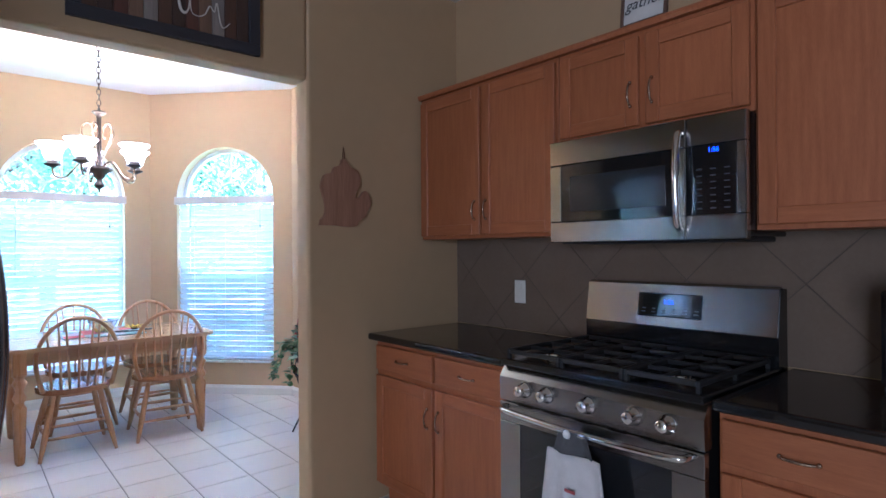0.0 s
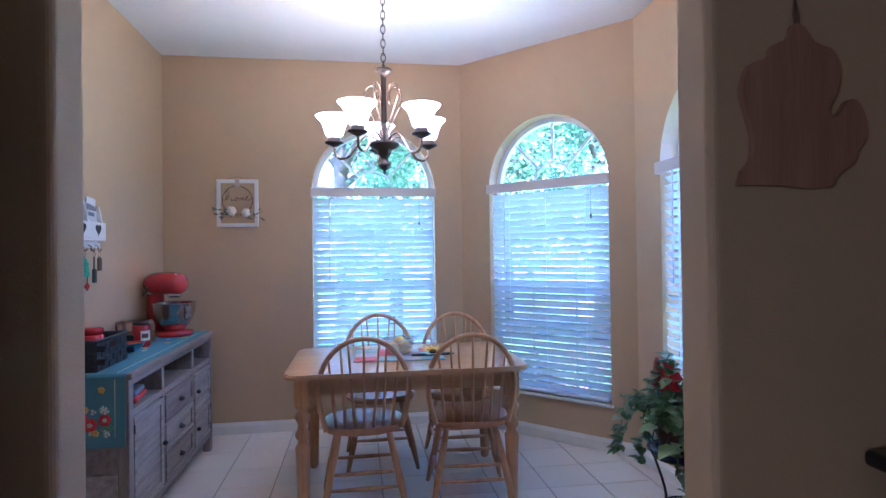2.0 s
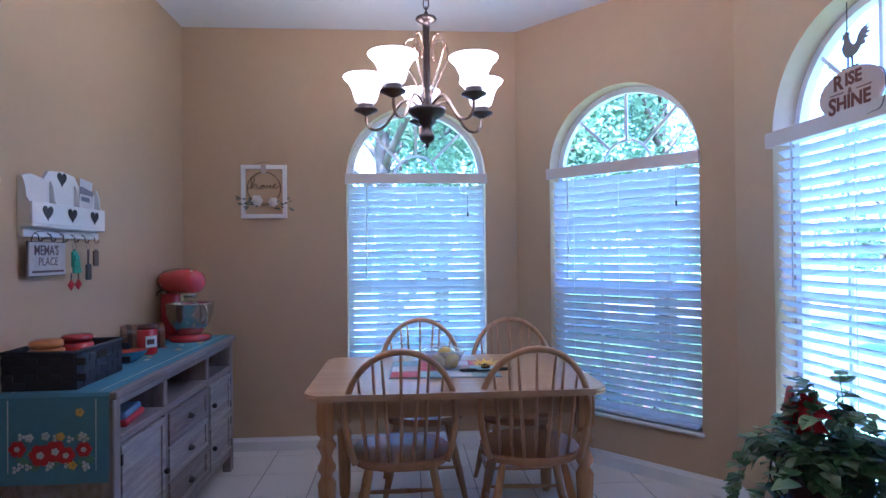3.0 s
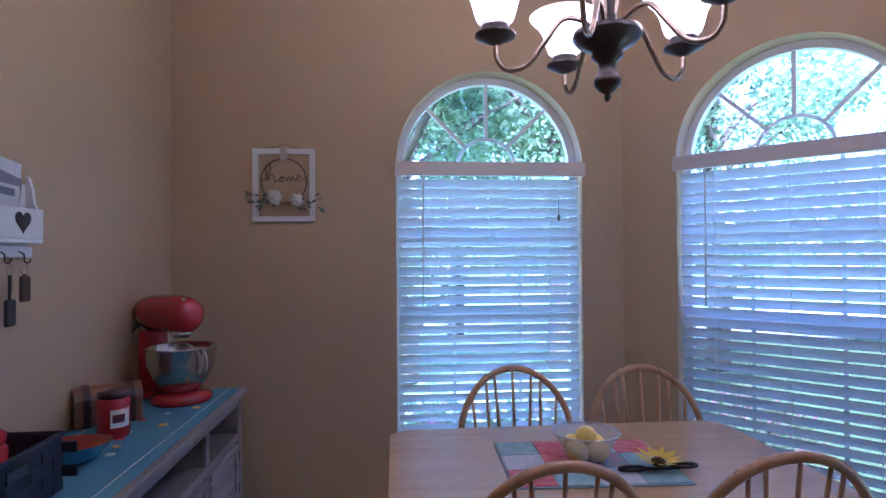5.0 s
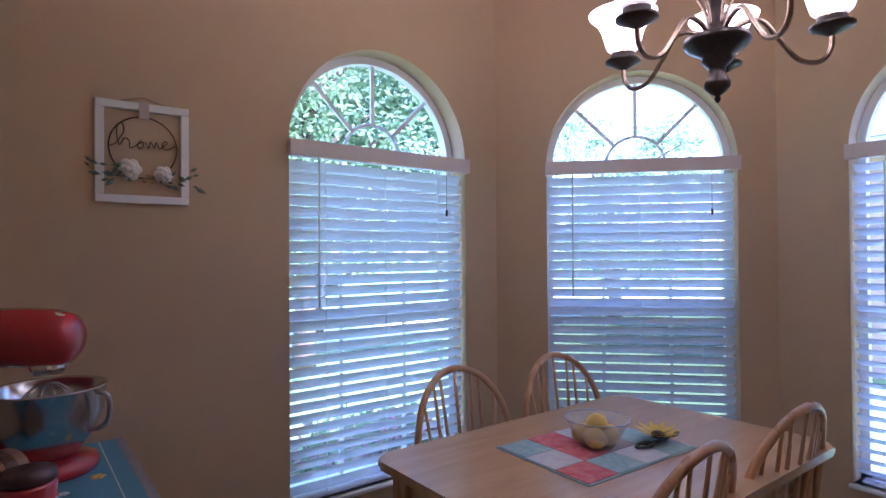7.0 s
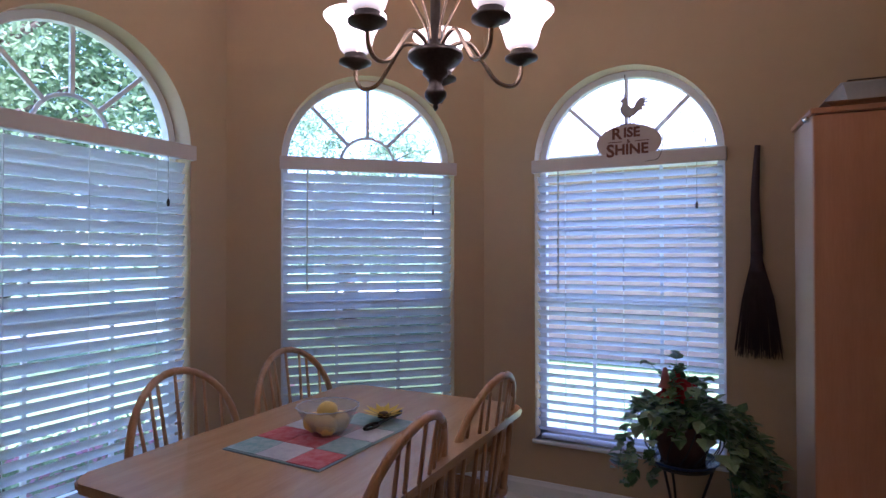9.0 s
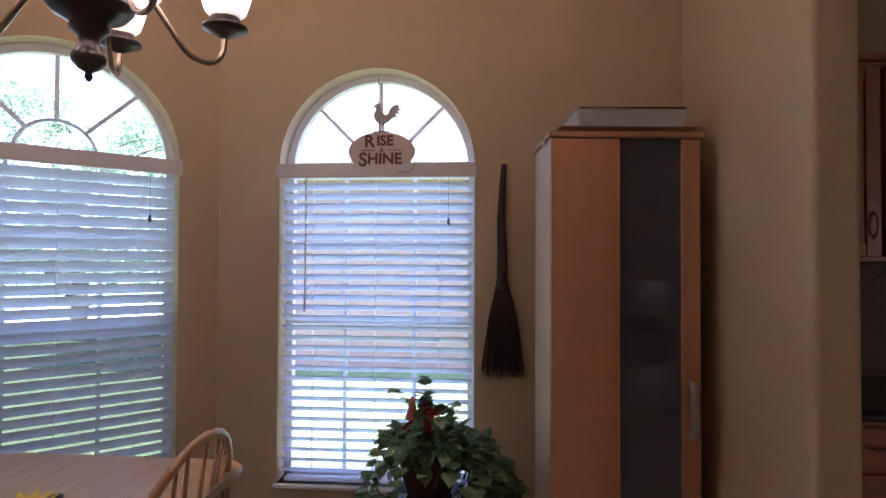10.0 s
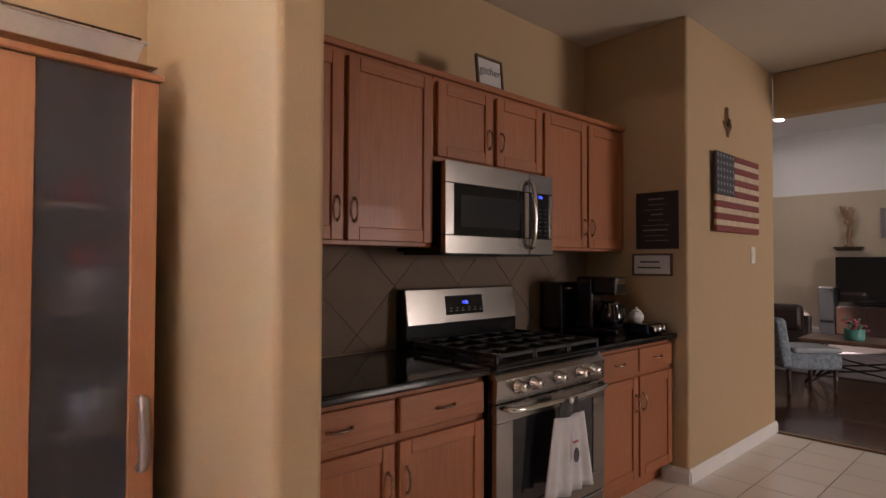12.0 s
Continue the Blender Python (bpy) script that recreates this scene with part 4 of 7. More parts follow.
def chair():
    """A bow-back chair that faces +y; its origin is under the middle of the seat."""
    c = thing("dining_chair", Matrix.Identity(4), "bow-back maple dining chair with a saddle seat", "chair", "chairs round the table")
    SZ = 0.44
    n, pts = 32, []
    for k in range(n):
        a = 2 * math.pi * k / n
        pts.append((0.215 * math.copysign(abs(math.cos(a)) ** 0.75, math.cos(a)), 0.20 * math.copysign(abs(math.sin(a)) ** 0.75, math.sin(a))))
    bm = prism(bm_new(), pts, SZ - 0.034, SZ)
    bmesh.ops.bevel(bm, geom=[e for e in bm.edges if abs(e.verts[0].co.z - e.verts[1].co.z) < 1e-6], offset=0.010, segments=3, affect="EDGES")
    part("seat", bm, SEATWOOD, c, "scooped maple seat")
    def bow(u):
        """Straight feet that spread upwards, and a round top."""
        foot, wide, low, high = 0.188, 0.226, 0.20, 0.468
        if u < 0.25 or u > 0.75:
            s = min(u, 1 - u) / 0.25
            x, z = (foot + (wide - foot) * math.sin(s * math.pi / 2)) * (-1 if u < 0.5 else 1), low * s
        else:
            a = math.pi * (u - 0.25) / 0.5
            x, z = -wide * math.cos(a), low + (high - low) * math.sin(a)
        return Vector((x, -0.150 - 0.045 * (1 - (x / wide) ** 2) - 0.11 * z, SZ - 0.01 + z))

    bp = [bow(k / 36) for k in range(37)]
    part("bow", tube(bm_new(), bp, 0.0135, 8), PINEZ, c, "bent bow back")
    for k in range(7):
        u = (k - 3) / 3
        foot = Vector((0.140 * u, -0.182 + 0.04 * u * u, SZ - 0.012))
        x_top = 0.178 * u
        top = min(bp[10:-10], key=lambda p: abs(p.x - x_top))
        d = (top - foot)
        part("spindle", tube(bm_new(), [foot, foot + d * 0.35, foot + d * 0.7, top], [0.0075, 0.0085, 0.0065, 0.0055], 7), PINEZ, c)
    feet = []
    for sx, sy in ((-1, -1), (1, -1), (-1, 1), (1, 1)):
        top, bot = Vector((sx * 0.125, sy * 0.115, SZ - 0.03)), Vector((sx * 0.212, sy * 0.195 - 0.0, 0))
        d = bot - top
        feet.append((top, d))
        part("leg", tube(bm_new(), [top + d * t for t in (0, 0.12, 0.35, 0.5, 0.62, 0.85, 1.0)], [0.013, 0.016, 0.019, 0.018, 0.020, 0.015, 0.011], 10), PINEZ, c)
    for a, b, t in ((0, 2, 0.62), (1, 3, 0.62), (0, 1, 0.50), (2, 3, 0.56), (0, 1, 0.68)):
        p, q = feet[a][0] + feet[a][1] * t, feet[b][0] + feet[b][1] * t
        part("stretcher", tube(bm_new(), [p, p.lerp(q, 0.25), p.lerp(q, 0.5), p.lerp(q, 0.75), q], [0.007, 0.010, 0.012, 0.010, 0.007], 8), PINEZ, c)
    return c


SEATWOOD = wood("seat_maple", (0.50, 0.27, 0.13), (0.40, 0.20, 0.09), "y", 0.2, 1.0, 0.5)
first = chair()
first.matrix_basis = pose(0.952, 5.942, 0, 0, 0, 1)
copy_thing(first, pose(1.518, 5.945, 0, 0, 0, -3))
copy_thing(first, pose(1.066, 6.53, 0, 0, 0, 181))
copy_thing(first, pose(1.575, 6.49, 0, 0, 0, 178))


def chandelier():
    c = thing("chandelier", pose(1.072, 5.73, 0), "bronze five-arm chandelier with lit bell glass shades", "chandelier")
    part("ceiling_canopy", lathe(bm_new(), [(0, CEIL - 0.003), (0.062, CEIL - 0.003), (0.062, CEIL - 0.012), (0.045, CEIL - 0.03), (0.012, CEIL - 0.04), (0, CEIL - 0.04)], 24), BRONZE, c)
    z, k = CEIL - 0.04, 0
    while z > 2.27:
        pts = [(0.011 * math.cos(a), 0, z - 0.021 + 0.024 * math.sin(a)) for a in [2 * math.pi * i / 12 for i in range(12)]]
        if k % 2:
            pts = [(0, a, b) for a, _, b in pts]
        part("chain_link", tube(bm_new(), pts, 0.0028, 5, loop=True), BRONZE, c)
        z, k = z - 0.036, k + 1
    part("stem", lathe(bm_new(), [(0, 2.27), (0.008, 2.262), (0.010, 2.245), (0.040, 2.240), (0.044, 2.232), (0.030, 2.222), (0.016, 2.214), (0.014, 2.19), (0.014, 1.95), (0.022, 1.925), (0.022, 1.885), (0.030, 1.875), (0.076, 1.87), (0.078, 1.858), (0.066, 1.843), (0.034, 1.825), (0.036, 1.812), (0.020, 1.798), (0.018, 1.785), (0.026, 1.768), (0.031, 1.760), (0.030, 1.748), (0.018, 1.735), (0.006, 1.728), (0.008, 1.72), (0.004, 1.712), (0, 1.710)], 24), BRONZE, c, "turned bronze stem with a drop finial")
    for k in range(5):
        a = radians(72 * k + 23)
        rot = Matrix.Rotation(a, 4, "Z")
        arm = smooth_path([(0.022, 0, 1.870), (0.055, 0, 1.900), (0.10, 0, 1.905), (0.14, 0, 1.855), (0.18, 0, 1.805), (0.225, 0, 1.795), (0.25, 0, 1.820), (0.255, 0, 1.860)], 6)
        part("arm", tube(bm_new(), [rot @ p for p in arm], 0.0062, 8), BRASS, c, "curved bronze arm")
        scroll = smooth_path([(0.018, 0, 1.900), (0.03, 0, 1.950), (0.075, 0, 2.040), (0.098, 0, 2.10), (0.085, 0, 2.15), (0.05, 0, 2.155), (0.03, 0, 2.12), (0.036, 0, 2.065)], 6)
        part("scroll", tube(bm_new(), [rot @ p for p in scroll], 0.0045, 7), BRASS, c, "thin bronze scroll")
        at = rot @ Matrix.Translation((0.255, 0, 0))
        part("cup", lathe(bm_new(), [(0, 1.855), (0.012, 1.857), (0.03, 1.867), (0.048, 1.875), (0.048, 1.881), (0.032, 1.886), (0.032, 1.900), (0, 1.900)], 20, at), BRONZE, c, "bronze shade cup")
        prof = [(0.030, 1.901), (0.044, 1.915), (0.050, 1.935), (0.056, 1.960), (0.070, 1.988), (0.089, 2.006), (0.093, 2.012), (0.087, 2.010), (0.067, 1.992), (0.053, 1.963), (0.046, 1.936), (0.040, 1.920), (0.028, 1.904)]
        part("shade", lathe(bm_new(), prof, 24, at), SHADE, c, "lit white glass bell shade")
        lamp("bulb_light", "POINT", Matrix.Translation((c.matrix_basis @ at).translation + Vector((0, 0, 2.0))), 0.46, (1.0, 0.70, 0.42), 0.05)
    return c


chandelier()

# ---- sideboard and what stands on it ----
GREYWOOD = wood("weathered_grey_wood", (0.33, 0.29, 0.26), (0.17, 0.14, 0.125), "y", 0.6, 1.3, 0.05, 0.3)
GREYWOODZ = wood("weathered_grey_wood_upright", (0.33, 0.29, 0.26), (0.17, 0.14, 0.125), "z", 0.6, 1.3, 0.05, 0.3)
PALEWOOD = wood("whitewashed_wood", (0.50, 0.46, 0.43), (0.24, 0.21, 0.19), "y", 0.6, 1.5, 0.05, 0.3)
DARKWOOD = wood("dark_brown_wood", (0.07, 0.035, 0.022), (0.035, 0.018, 0.012), "z", 0.4)
SBX, SBY0, SBY1, SBZ = -0.065, 5.545, 6.95, 0.805


def bin_pull(parent, y, z):
    bm = bm_new()
    n = 10
    for k in range(n):
        a0, a1 = math.pi * k / n, math.pi * (k + 1) / n
        p = [(0.0, y - 0.026 * math.cos(a), z + 0.02 * math.sin(a) - 0.008) for a in (a0, a1)]
        q = [(0.018, y - 0.020 * math.cos(a), z + 0.012 * math.sin(a) - 0.010) for a in (a0, a1)]
        bm.faces.new([bm.verts.new(v) for v in (p[0], p[1], q[1], q[0])])
        bm.faces.new([bm.verts.new(v) for v in (q[0], q[1], (0.018, y, z - 0.012))])
    bmesh.ops.remove_doubles(bm, verts=bm.verts, dist=1e-5)
    part("bin_pull", bm, BLACKM, parent, "dark cup pull")


def sideboard():
    s = thing("sideboard", pose(SBX, SBY0, 0), "weathered grey wooden sideboard with drawers and open cubbies", "sideboard")
    L, D = SBY1 - SBY0, SBX - XW - 0.02
    part("top", box(bm_new(), -D, -0.015, SBZ - 0.028, 0.018, L + 0.015, SBZ, 0.004), GREYWOOD, s)
    for y in (0, L - 0.05):
        part("post", box(bm_new(), -0.05, y, 0.0, 0.0, y + 0.05, SBZ - 0.0285, 0.004), GREYWOODZ, s)
        part("post", box(bm_new(), -D, y, 0.0, -D + 0.05, y + 0.05, SBZ - 0.0285, 0.004), GREYWOODZ, s)
        for k in range(5):
            z = 0.10 + k * 0.132
            part("side_plank", box(bm_new(), -D + 0.0505, y + 0.010, z, -0.0505, y + 0.03, z + 0.128, 0.003), PALEWOOD if k % 2 else GREYWOOD, s)
    part("back_panel", box(bm_new(), -D + 0.002, 0.051, 0.10, -D + 0.014, L - 0.051, SBZ - 0.029), GREYWOOD, s)
    part("front_rail", box(bm_new(), -0.045, 0.0505, SBZ - 0.062, -0.004, L - 0.0505, SBZ - 0.0285, 0.003), GREYWOOD, s)
    part("shelf", box(bm_new(), -D + 0.015, 0.0505, 0.60, -0.003, L - 0.0505, 0.632, 0.003), GREYWOOD, s)
    part("bottom_rail", box(bm_new(), -D + 0.015, 0.0505, 0.095, -0.003, L - 0.0505, 0.13, 0.003), GREYWOOD, s)
    for y in (0.455, 0.985):
        part("divider", box(bm_new(), -D + 0.015, y - 0.018, 0.1305, -0.005, y + 0.018, 0.5995, 0.003), GREYWOODZ, s)
        part("divider", box(bm_new(), -D + 0.015, y - 0.018, 0.6325, -0.005, y + 0.018, SBZ - 0.0625, 0.003), GREYWOODZ, s)
    for a, b, rows in ((0.055, 0.433, 1), (0.477, 0.963, 3), (1.007, 1.35, 2)):
        n, z0, z1 = rows, 0.135, 0.595
        for k in range(n):
            lo, hi = z0 + (z1 - z0) * k / n + 0.004, z0 + (z1 - z0) * (k + 1) / n - 0.004
            bm = box(bm_new(), -0.024, a, lo, -0.006, b, hi, 0.003)
            for e0, e1, f0, f1 in ((a, b, hi - 0.028, hi), (a, b, lo, lo + 0.028), (a, a + 0.03, lo + 0.0285, hi - 0.0285), (b - 0.03, b, lo + 0.0285, hi - 0.0285)):
                box(bm, -0.0058, e0, f0, 0.002, e1, f1, 0.002)
            d = part("door" if n < 3 else "drawer", bm, PALEWOOD if n < 3 or k % 2 else GREYWOOD, s)
            if n == 3:
                bin_pull(d, (a + b) / 2, (lo + hi) / 2)
            else:
                part("knob", ball(bm_new(), (0.016, b - 0.02 if n == 1 else a + 0.02, (lo + hi) / 2), 0.013, seg=10), BLACKM, d, "round dark knob")
                for z in (lo + 0.04, hi - 0.05):
                    part("hinge", box(bm_new(), -0.001, (a if n == 1 else b) - 0.006, z - 0.02, 0.004, (a if n == 1 else b) + 0.006, z + 0.02), BLACKM, d)
    return s


sideboard()
for y, z, w, col, lab in ((5.78, 0.633, 0.22, (0.55, 0.05, 0.06), "red folded cloth in the cubby"), (5.76, 0.663, 0.19, (0.2, 0.3, 0.45), "blue folded cloth in the cubby")):
    solid("folded_cloth", box(bm_new(), -0.12, -w / 2, 0, 0.12, w / 2, 0.028, 0.011, 3), material("cloth", col, 0.9, vary=0.2, scale=40, bump=0.3), lab, "cloth", m=pose(-0.22, y, z, 0, 0, 8))
for k, col in enumerate(((0.08, 0.10, 0.3), (0.55, 0.52, 0.5), (0.12, 0.1, 0.25))):
    solid("book", box(bm_new(), -0.08, -0.009, 0, 0.05, 0.009, 0.105, 0.002), material("book_cover", col, 0.5), "small book standing in the cubby", "book", "books in the cubby", m=pose(-0.16, 6.56 + k * 0.021, 0.633))

AQUA = material("aqua_cloth", (0.11, 0.27, 0.36), 0.9, vary=0.1, scale=30, bump=0.3, bump_scale=220)
BOWLSTEEL = material("bowl_steel", (0.62, 0.60, 0.58), 0.22, 1.0, 0.06)
RED = material("flower_red", (0.60, 0.035, 0.05), 0.8, vary=0.35, scale=25)
PALEPRINT = material("pale_print", (0.62, 0.66, 0.60), 0.85, vary=0.1)
YELLOWPRINT = material("yellow_print", (0.75, 0.48, 0.10), 0.85, vary=0.1)
GREENPRINT = material("green_print", (0.16, 0.34, 0.22), 0.85, vary=0.3)


def petals(bm, c, r, n, m, flat=0.0008, lift=0.0):
    """A flat printed flower: n round petals."""
    for k in range(n):
        a = 2 * math.pi * k / n
        lathe(bm, [(0, flat), (r * 0.42, flat), (r * 0.45, 0)], 10, m @ Matrix.Translation((c[0] + r * 0.55 * math.cos(a), c[1] + r * 0.55 * math.sin(a), lift + 0.0003 * (k % 3))))
    return bm


def runner():
    t = thing("table_runner", pose(-0.262, SBY0 - 0.016, SBZ + 0.001), "aqua floral table runner hanging over the sideboard end", "table runner")
    w, L, drop, th = 0.19, SBY1 - SBY0 + 0.01, 0.315, 0.0022
    bm = bm_new()
    prof = [(L, 0.0), (0.7, 0.0), (0.02, 0.0), (0.004, -0.002), (-0.004, -0.012), (-0.005, -0.1), (-0.007, -drop)]
    off = [(0, th), (0, th), (0, th), (-0.0015, th), (-th, 0.001), (-th, 0), (-th, 0)]
    rows = []
    for (y, z), (oy, oz) in zip(prof, off):
        rows.append([bm.verts.new((x, y + (oy if s else 0), z + (oz if s else 0))) for s in (0, 1) for x in (-w, w)])
    for a, b in zip(rows, rows[1:]):
        for i, j in ((0, 1), (1, 3), (3, 2), (2, 0)):
            bm.faces.new([a[i], a[j], b[j], b[i]])
    bm.faces.new(rows[0])
    bm.faces.new(rows[-1])
    part("cloth", bm, AQUA, t)
    front = Matrix(((1, 0, 0, 0), (0, 0, -1, -0.0085), (0, 1, 0, 0), (0, 0, 0, 1)))
    for x in (-0.148, 0.148):
        part("stitching", box(bm_new(), x - 0.0015, -0.0088, -drop + 0.004, x + 0.0015, -0.0072, -0.02), PALEPRINT, t)
        part("stitching", box(bm_new(), x - 0.0015, 0.02, 0.0022, x + 0.0015, L - 0.005, 0.0030), PALEPRINT, t)
    bm = bm_new()
    rnd = random.Random(8)
    for k in range(30):
        petals(bm, (rnd.uniform(-0.135, 0.13), -0.20 + rnd.uniform(-0.055, 0.06)), rnd.uniform(0.010, 0.018), 4, front, lift=0.0002)
    part("printed_leaves", bm, GREENPRINT, t)
    for x, z, r in ((-0.038, -0.212, 0.040), (0.012, -0.20, 0.040), (0.048, -0.214, 0.032), (-0.115, -0.188, 0.030), (0.108, -0.195, 0.028)):
        part("printed_flower", petals(bm_new(), (x, z), r, 6, front, lift=0.0016), RED, t, "red printed flower")
        part("printed_centre", petals(bm_new(), (x, z), r * 0.35, 5, front, lift=0.0034), PALEPRINT, t)
    for k in range(14):
        part("printed_leaf", petals(bm_new(), (rnd.uniform(-0.13, 0.12), -0.20 + rnd.choice((-0.052, 0.05)) + rnd.uniform(-0.012, 0.012)), 0.014, 3, front, lift=0.0014), PALEPRINT, t, "pale printed leaf")
    for x, z in ((0.095, -0.065), (-0.075, -0.15), (0.07, -0.25), (-0.02, -0.145), (0.03, -0.148)):
        part("printed_flower", petals(bm_new(), (x, z), 0.016, 5, front, lift=0.0026), YELLOWPRINT if x > 0 else PALEPRINT, t, "small printed flower")
    for k in range(12):
        y = 0.62 + k * 0.07
        part("printed_flower", petals(bm_new(), (rnd.uniform(-0.02, 0.12), y), rnd.uniform(0.012, 0.02), 5, Matrix.Translation((0, 0, 0.0026))), (PALEPRINT, YELLOWPRINT, RED)[k % 3], t, "small printed flower")
    return t


runner()
TOP = SBZ + 0.0034
ENAMEL = material("red_enamel", (0.42, 0.018, 0.022), 0.12, vary=0.05, coat=0.6)
POT = material("red_ceramic", (0.45, 0.025, 0.03), 0.2, vary=0.08, coat=0.4)


def mixer():
    m = thing("stand_mixer", pose(-0.312, 6.81, TOP, 0, 0, -37) @ Matrix.Scale(1.03, 4), "glossy red stand mixer with a steel bowl", "stand mixer")
    bm = lathe(bm_new(), [(0, 0), (0.105, 0.0), (0.11, 0.008), (0.108, 0.026), (0.085, 0.036), (0, 0.038)], 28, Matrix.Translation((0.085, 0, 0)))
    box(bm, -0.13, -0.075, 0.0, 0.06, 0.075, 0.034, 0.014, 3)
    part("base", bm, ENAMEL, m)
    bm = bm_new()
    tube(bm, smooth_path([(-0.08, 0, 0.02), (-0.092, 0, 0.10), (-0.10, 0, 0.19), (-0.10, 0, 0.255)], 5), [0.062 - 0.0008 * k for k in range(16)], 16)
    part("column", bm, ENAMEL, m)
    bm = bm_new()
    xs = [-0.165, -0.16, -0.14, -0.10, -0.03, 0.04, 0.10, 0.14, 0.155, 0.158]
    rs = [0.012, 0.042, 0.061, 0.070, 0.073, 0.073, 0.070, 0.060, 0.040, 0.010]
    tube(bm, [(x, 0, 0.318 + 0.006 * math.sin((x + 0.16) * 9)) for x in xs], rs, 20)
    part("motor_head", bm, ENAMEL, m)
    part("head_band", tube(bm_new(), [(-0.13, -0.055, 0.315), (-0.02, -0.0685, 0.312), (0.09, -0.066, 0.315)], 0.003, 6), CHROME, m, "thin chrome band")
    part("attachment_cap", lathe(bm_new(), [(0, 0.006), (0.014, 0.006), (0.017, 0.0), (0, 0)], 16, Matrix.Translation((0.125, -0.01, 0.378)) @ Matrix.Rotation(radians(22), 4, "Y")), CHROME, m)
    part("lever", ball(bm_new(), (-0.09, -0.068, 0.30), 0.009, seg=8), CHROME, m)
    part("planetary", lathe(bm_new(), [(0, 0.0), (0.03, 0.0), (0.038, 0.012), (0.04, 0.03), (0, 0.03)], 18, Matrix.Translation((0.085, 0, 0.235))), CHROME, m)
    prof = [(0, 0.045), (0.055, 0.045), (0.062, 0.055), (0.092, 0.10), (0.108, 0.15), (0.112, 0.205), (0.116, 0.208), (0.113, 0.211), (0.108, 0.206), (0.104, 0.15), (0.088, 0.102), (0.055, 0.06), (0, 0.052)]
    b = part("bowl", lathe(bm_new(), [(r * 1.1, z) for r, z in prof], 32, Matrix.Translation((0.085, 0, -0.005))), BOWLSTEEL, m, "polished steel bowl")
    hd = smooth_path([(0.085 + 0.110, 0.0, 0.19), (0.085 + 0.14, 0.0, 0.188), (0.085 + 0.15, 0.0, 0.165), (0.085 + 0.146, 0, 0.125), (0.085 + 0.125, 0, 0.105), (0.085 + 0.095, 0, 0.10)], 5)
    part("bowl_handle", tube(bm_new(), hd, 0.006, 8), BOWLSTEEL, b)
    for k in range(5):
        a = math.pi * k / 5
        pts = [(0.085 + 0.06 * math.sin(t) * math.cos(a), 0.06 * math.sin(t) * math.sin(a), 0.215 - 0.07 * (1 - math.cos(t))) for t in [2 * math.pi * i / 16 for i in range(16)]]
        part("whisk_wire", tube(bm_new(), pts, 0.0018, 5, loop=True), CHROME, m)
    part("power_cord", tube(bm_new(), smooth_path([(-0.15, 0.0, 0.28), (-0.155, -0.04, 0.26), (-0.15, -0.07, 0.22), (-0.148, -0.075, 0.17)], 5), 0.005, 6), BLACKM, m, "black power cord")
    return m


mixer()


def jar_candle():
    j = thing("jar_candle", pose(-0.29, 6.325, TOP), "red jar candle with a dark lid", "candle")
    part("jar", lathe(bm_new(), [(0, 0), (0.043, 0), (0.047, 0.006), (0.047, 0.115), (0.042, 0.122), (0, 0.122)], 24), POT, j)
    part("lid", lathe(bm_new(), [(0, 0.1225), (0.044, 0.1225), (0.046, 0.126), (0.045, 0.142), (0, 0.146)], 24), material("candle_lid", (0.07, 0.03, 0.03), 0.3), j, "dark lid")
    bm = bm_new()
    for k in range(5):
        a0, a1 = radians(-75 + 14 * k), radians(-61 + 14 * k)
        bm.faces.new([bm.verts.new((0.0478 * math.cos(a), 0.0478 * math.sin(a), z)) for a, z in ((a0, 0.035), (a1, 0.035), (a1, 0.09), (a0, 0.09))])
    lb = part("label", bm, PLASTIC, j, "cream paper label")
    bm = bm_new()
    for k in range(3):
        a0, a1 = radians(-68 + 14 * k), radians(-54 + 14 * k)
        bm.faces.new([bm.verts.new((0.0484 * math.cos(a), 0.0484 * math.sin(a), z)) for a, z in ((a0, 0.05), (a1, 0.05), (a1, 0.075), (a0, 0.075))])
    part("label_picture", bm, material("label_dark", (0.12, 0.03, 0.03), 0.5), lb)
    return j


jar_candle()


def chest():
    c = thing("wooden_chest", pose(-0.395, 6.50, TOP, 0, 0, 35), "small brown domed wooden chest with dark straps", "chest")
    BROWN = wood("chest_wood", (0.24, 0.12, 0.06), (0.13, 0.06, 0.03), "x", 0.4)
    part("box", box(bm_new(), -0.10, -0.06, 0, 0.10, 0.06, 0.075, 0.004), BROWN, c)
    pts = [(0.06 * math.cos(math.pi * k / 12), 0.0765 + 0.05 * math.sin(math.pi * k / 12)) for k in range(13)]
    part("lid", prism(bm_new(), pts, -0.10, 0.10, Matrix(((0, 0, 1, 0), (1, 0, 0, 0), (0, 1, 0, 0), (0, 0, 0, 1)))), BROWN, c)
    for x in (-0.065, 0.065):
        pts = [(0.0605, 0.0), (0.063, 0.0)] + [(0.063 * math.cos(math.pi * k / 12), 0.0765 + 0.053 * math.sin(math.pi * k / 12)) for k in range(13)] + [(-0.063, 0.0), (-0.0605, 0.0)] + [(0.0605 * math.cos(math.pi * (12 - k) / 12), 0.0765 + 0.0505 * math.sin(math.pi * (12 - k) / 12)) for k in range(13)]
        part("strap", prism(bm_new(), pts, x - 0.011, x + 0.011, Matrix(((0, 0, 1, 0), (1, 0, 0, 0), (0, 1, 0, 0), (0, 0, 0, 1)))), DARKWOOD, c, "dark leather strap")
    part("clasp", box(bm_new(), -0.012, -0.066, 0.055, 0.012, -0.0605, 0.09, 0.002), BRASS, c)
    return c


chest()


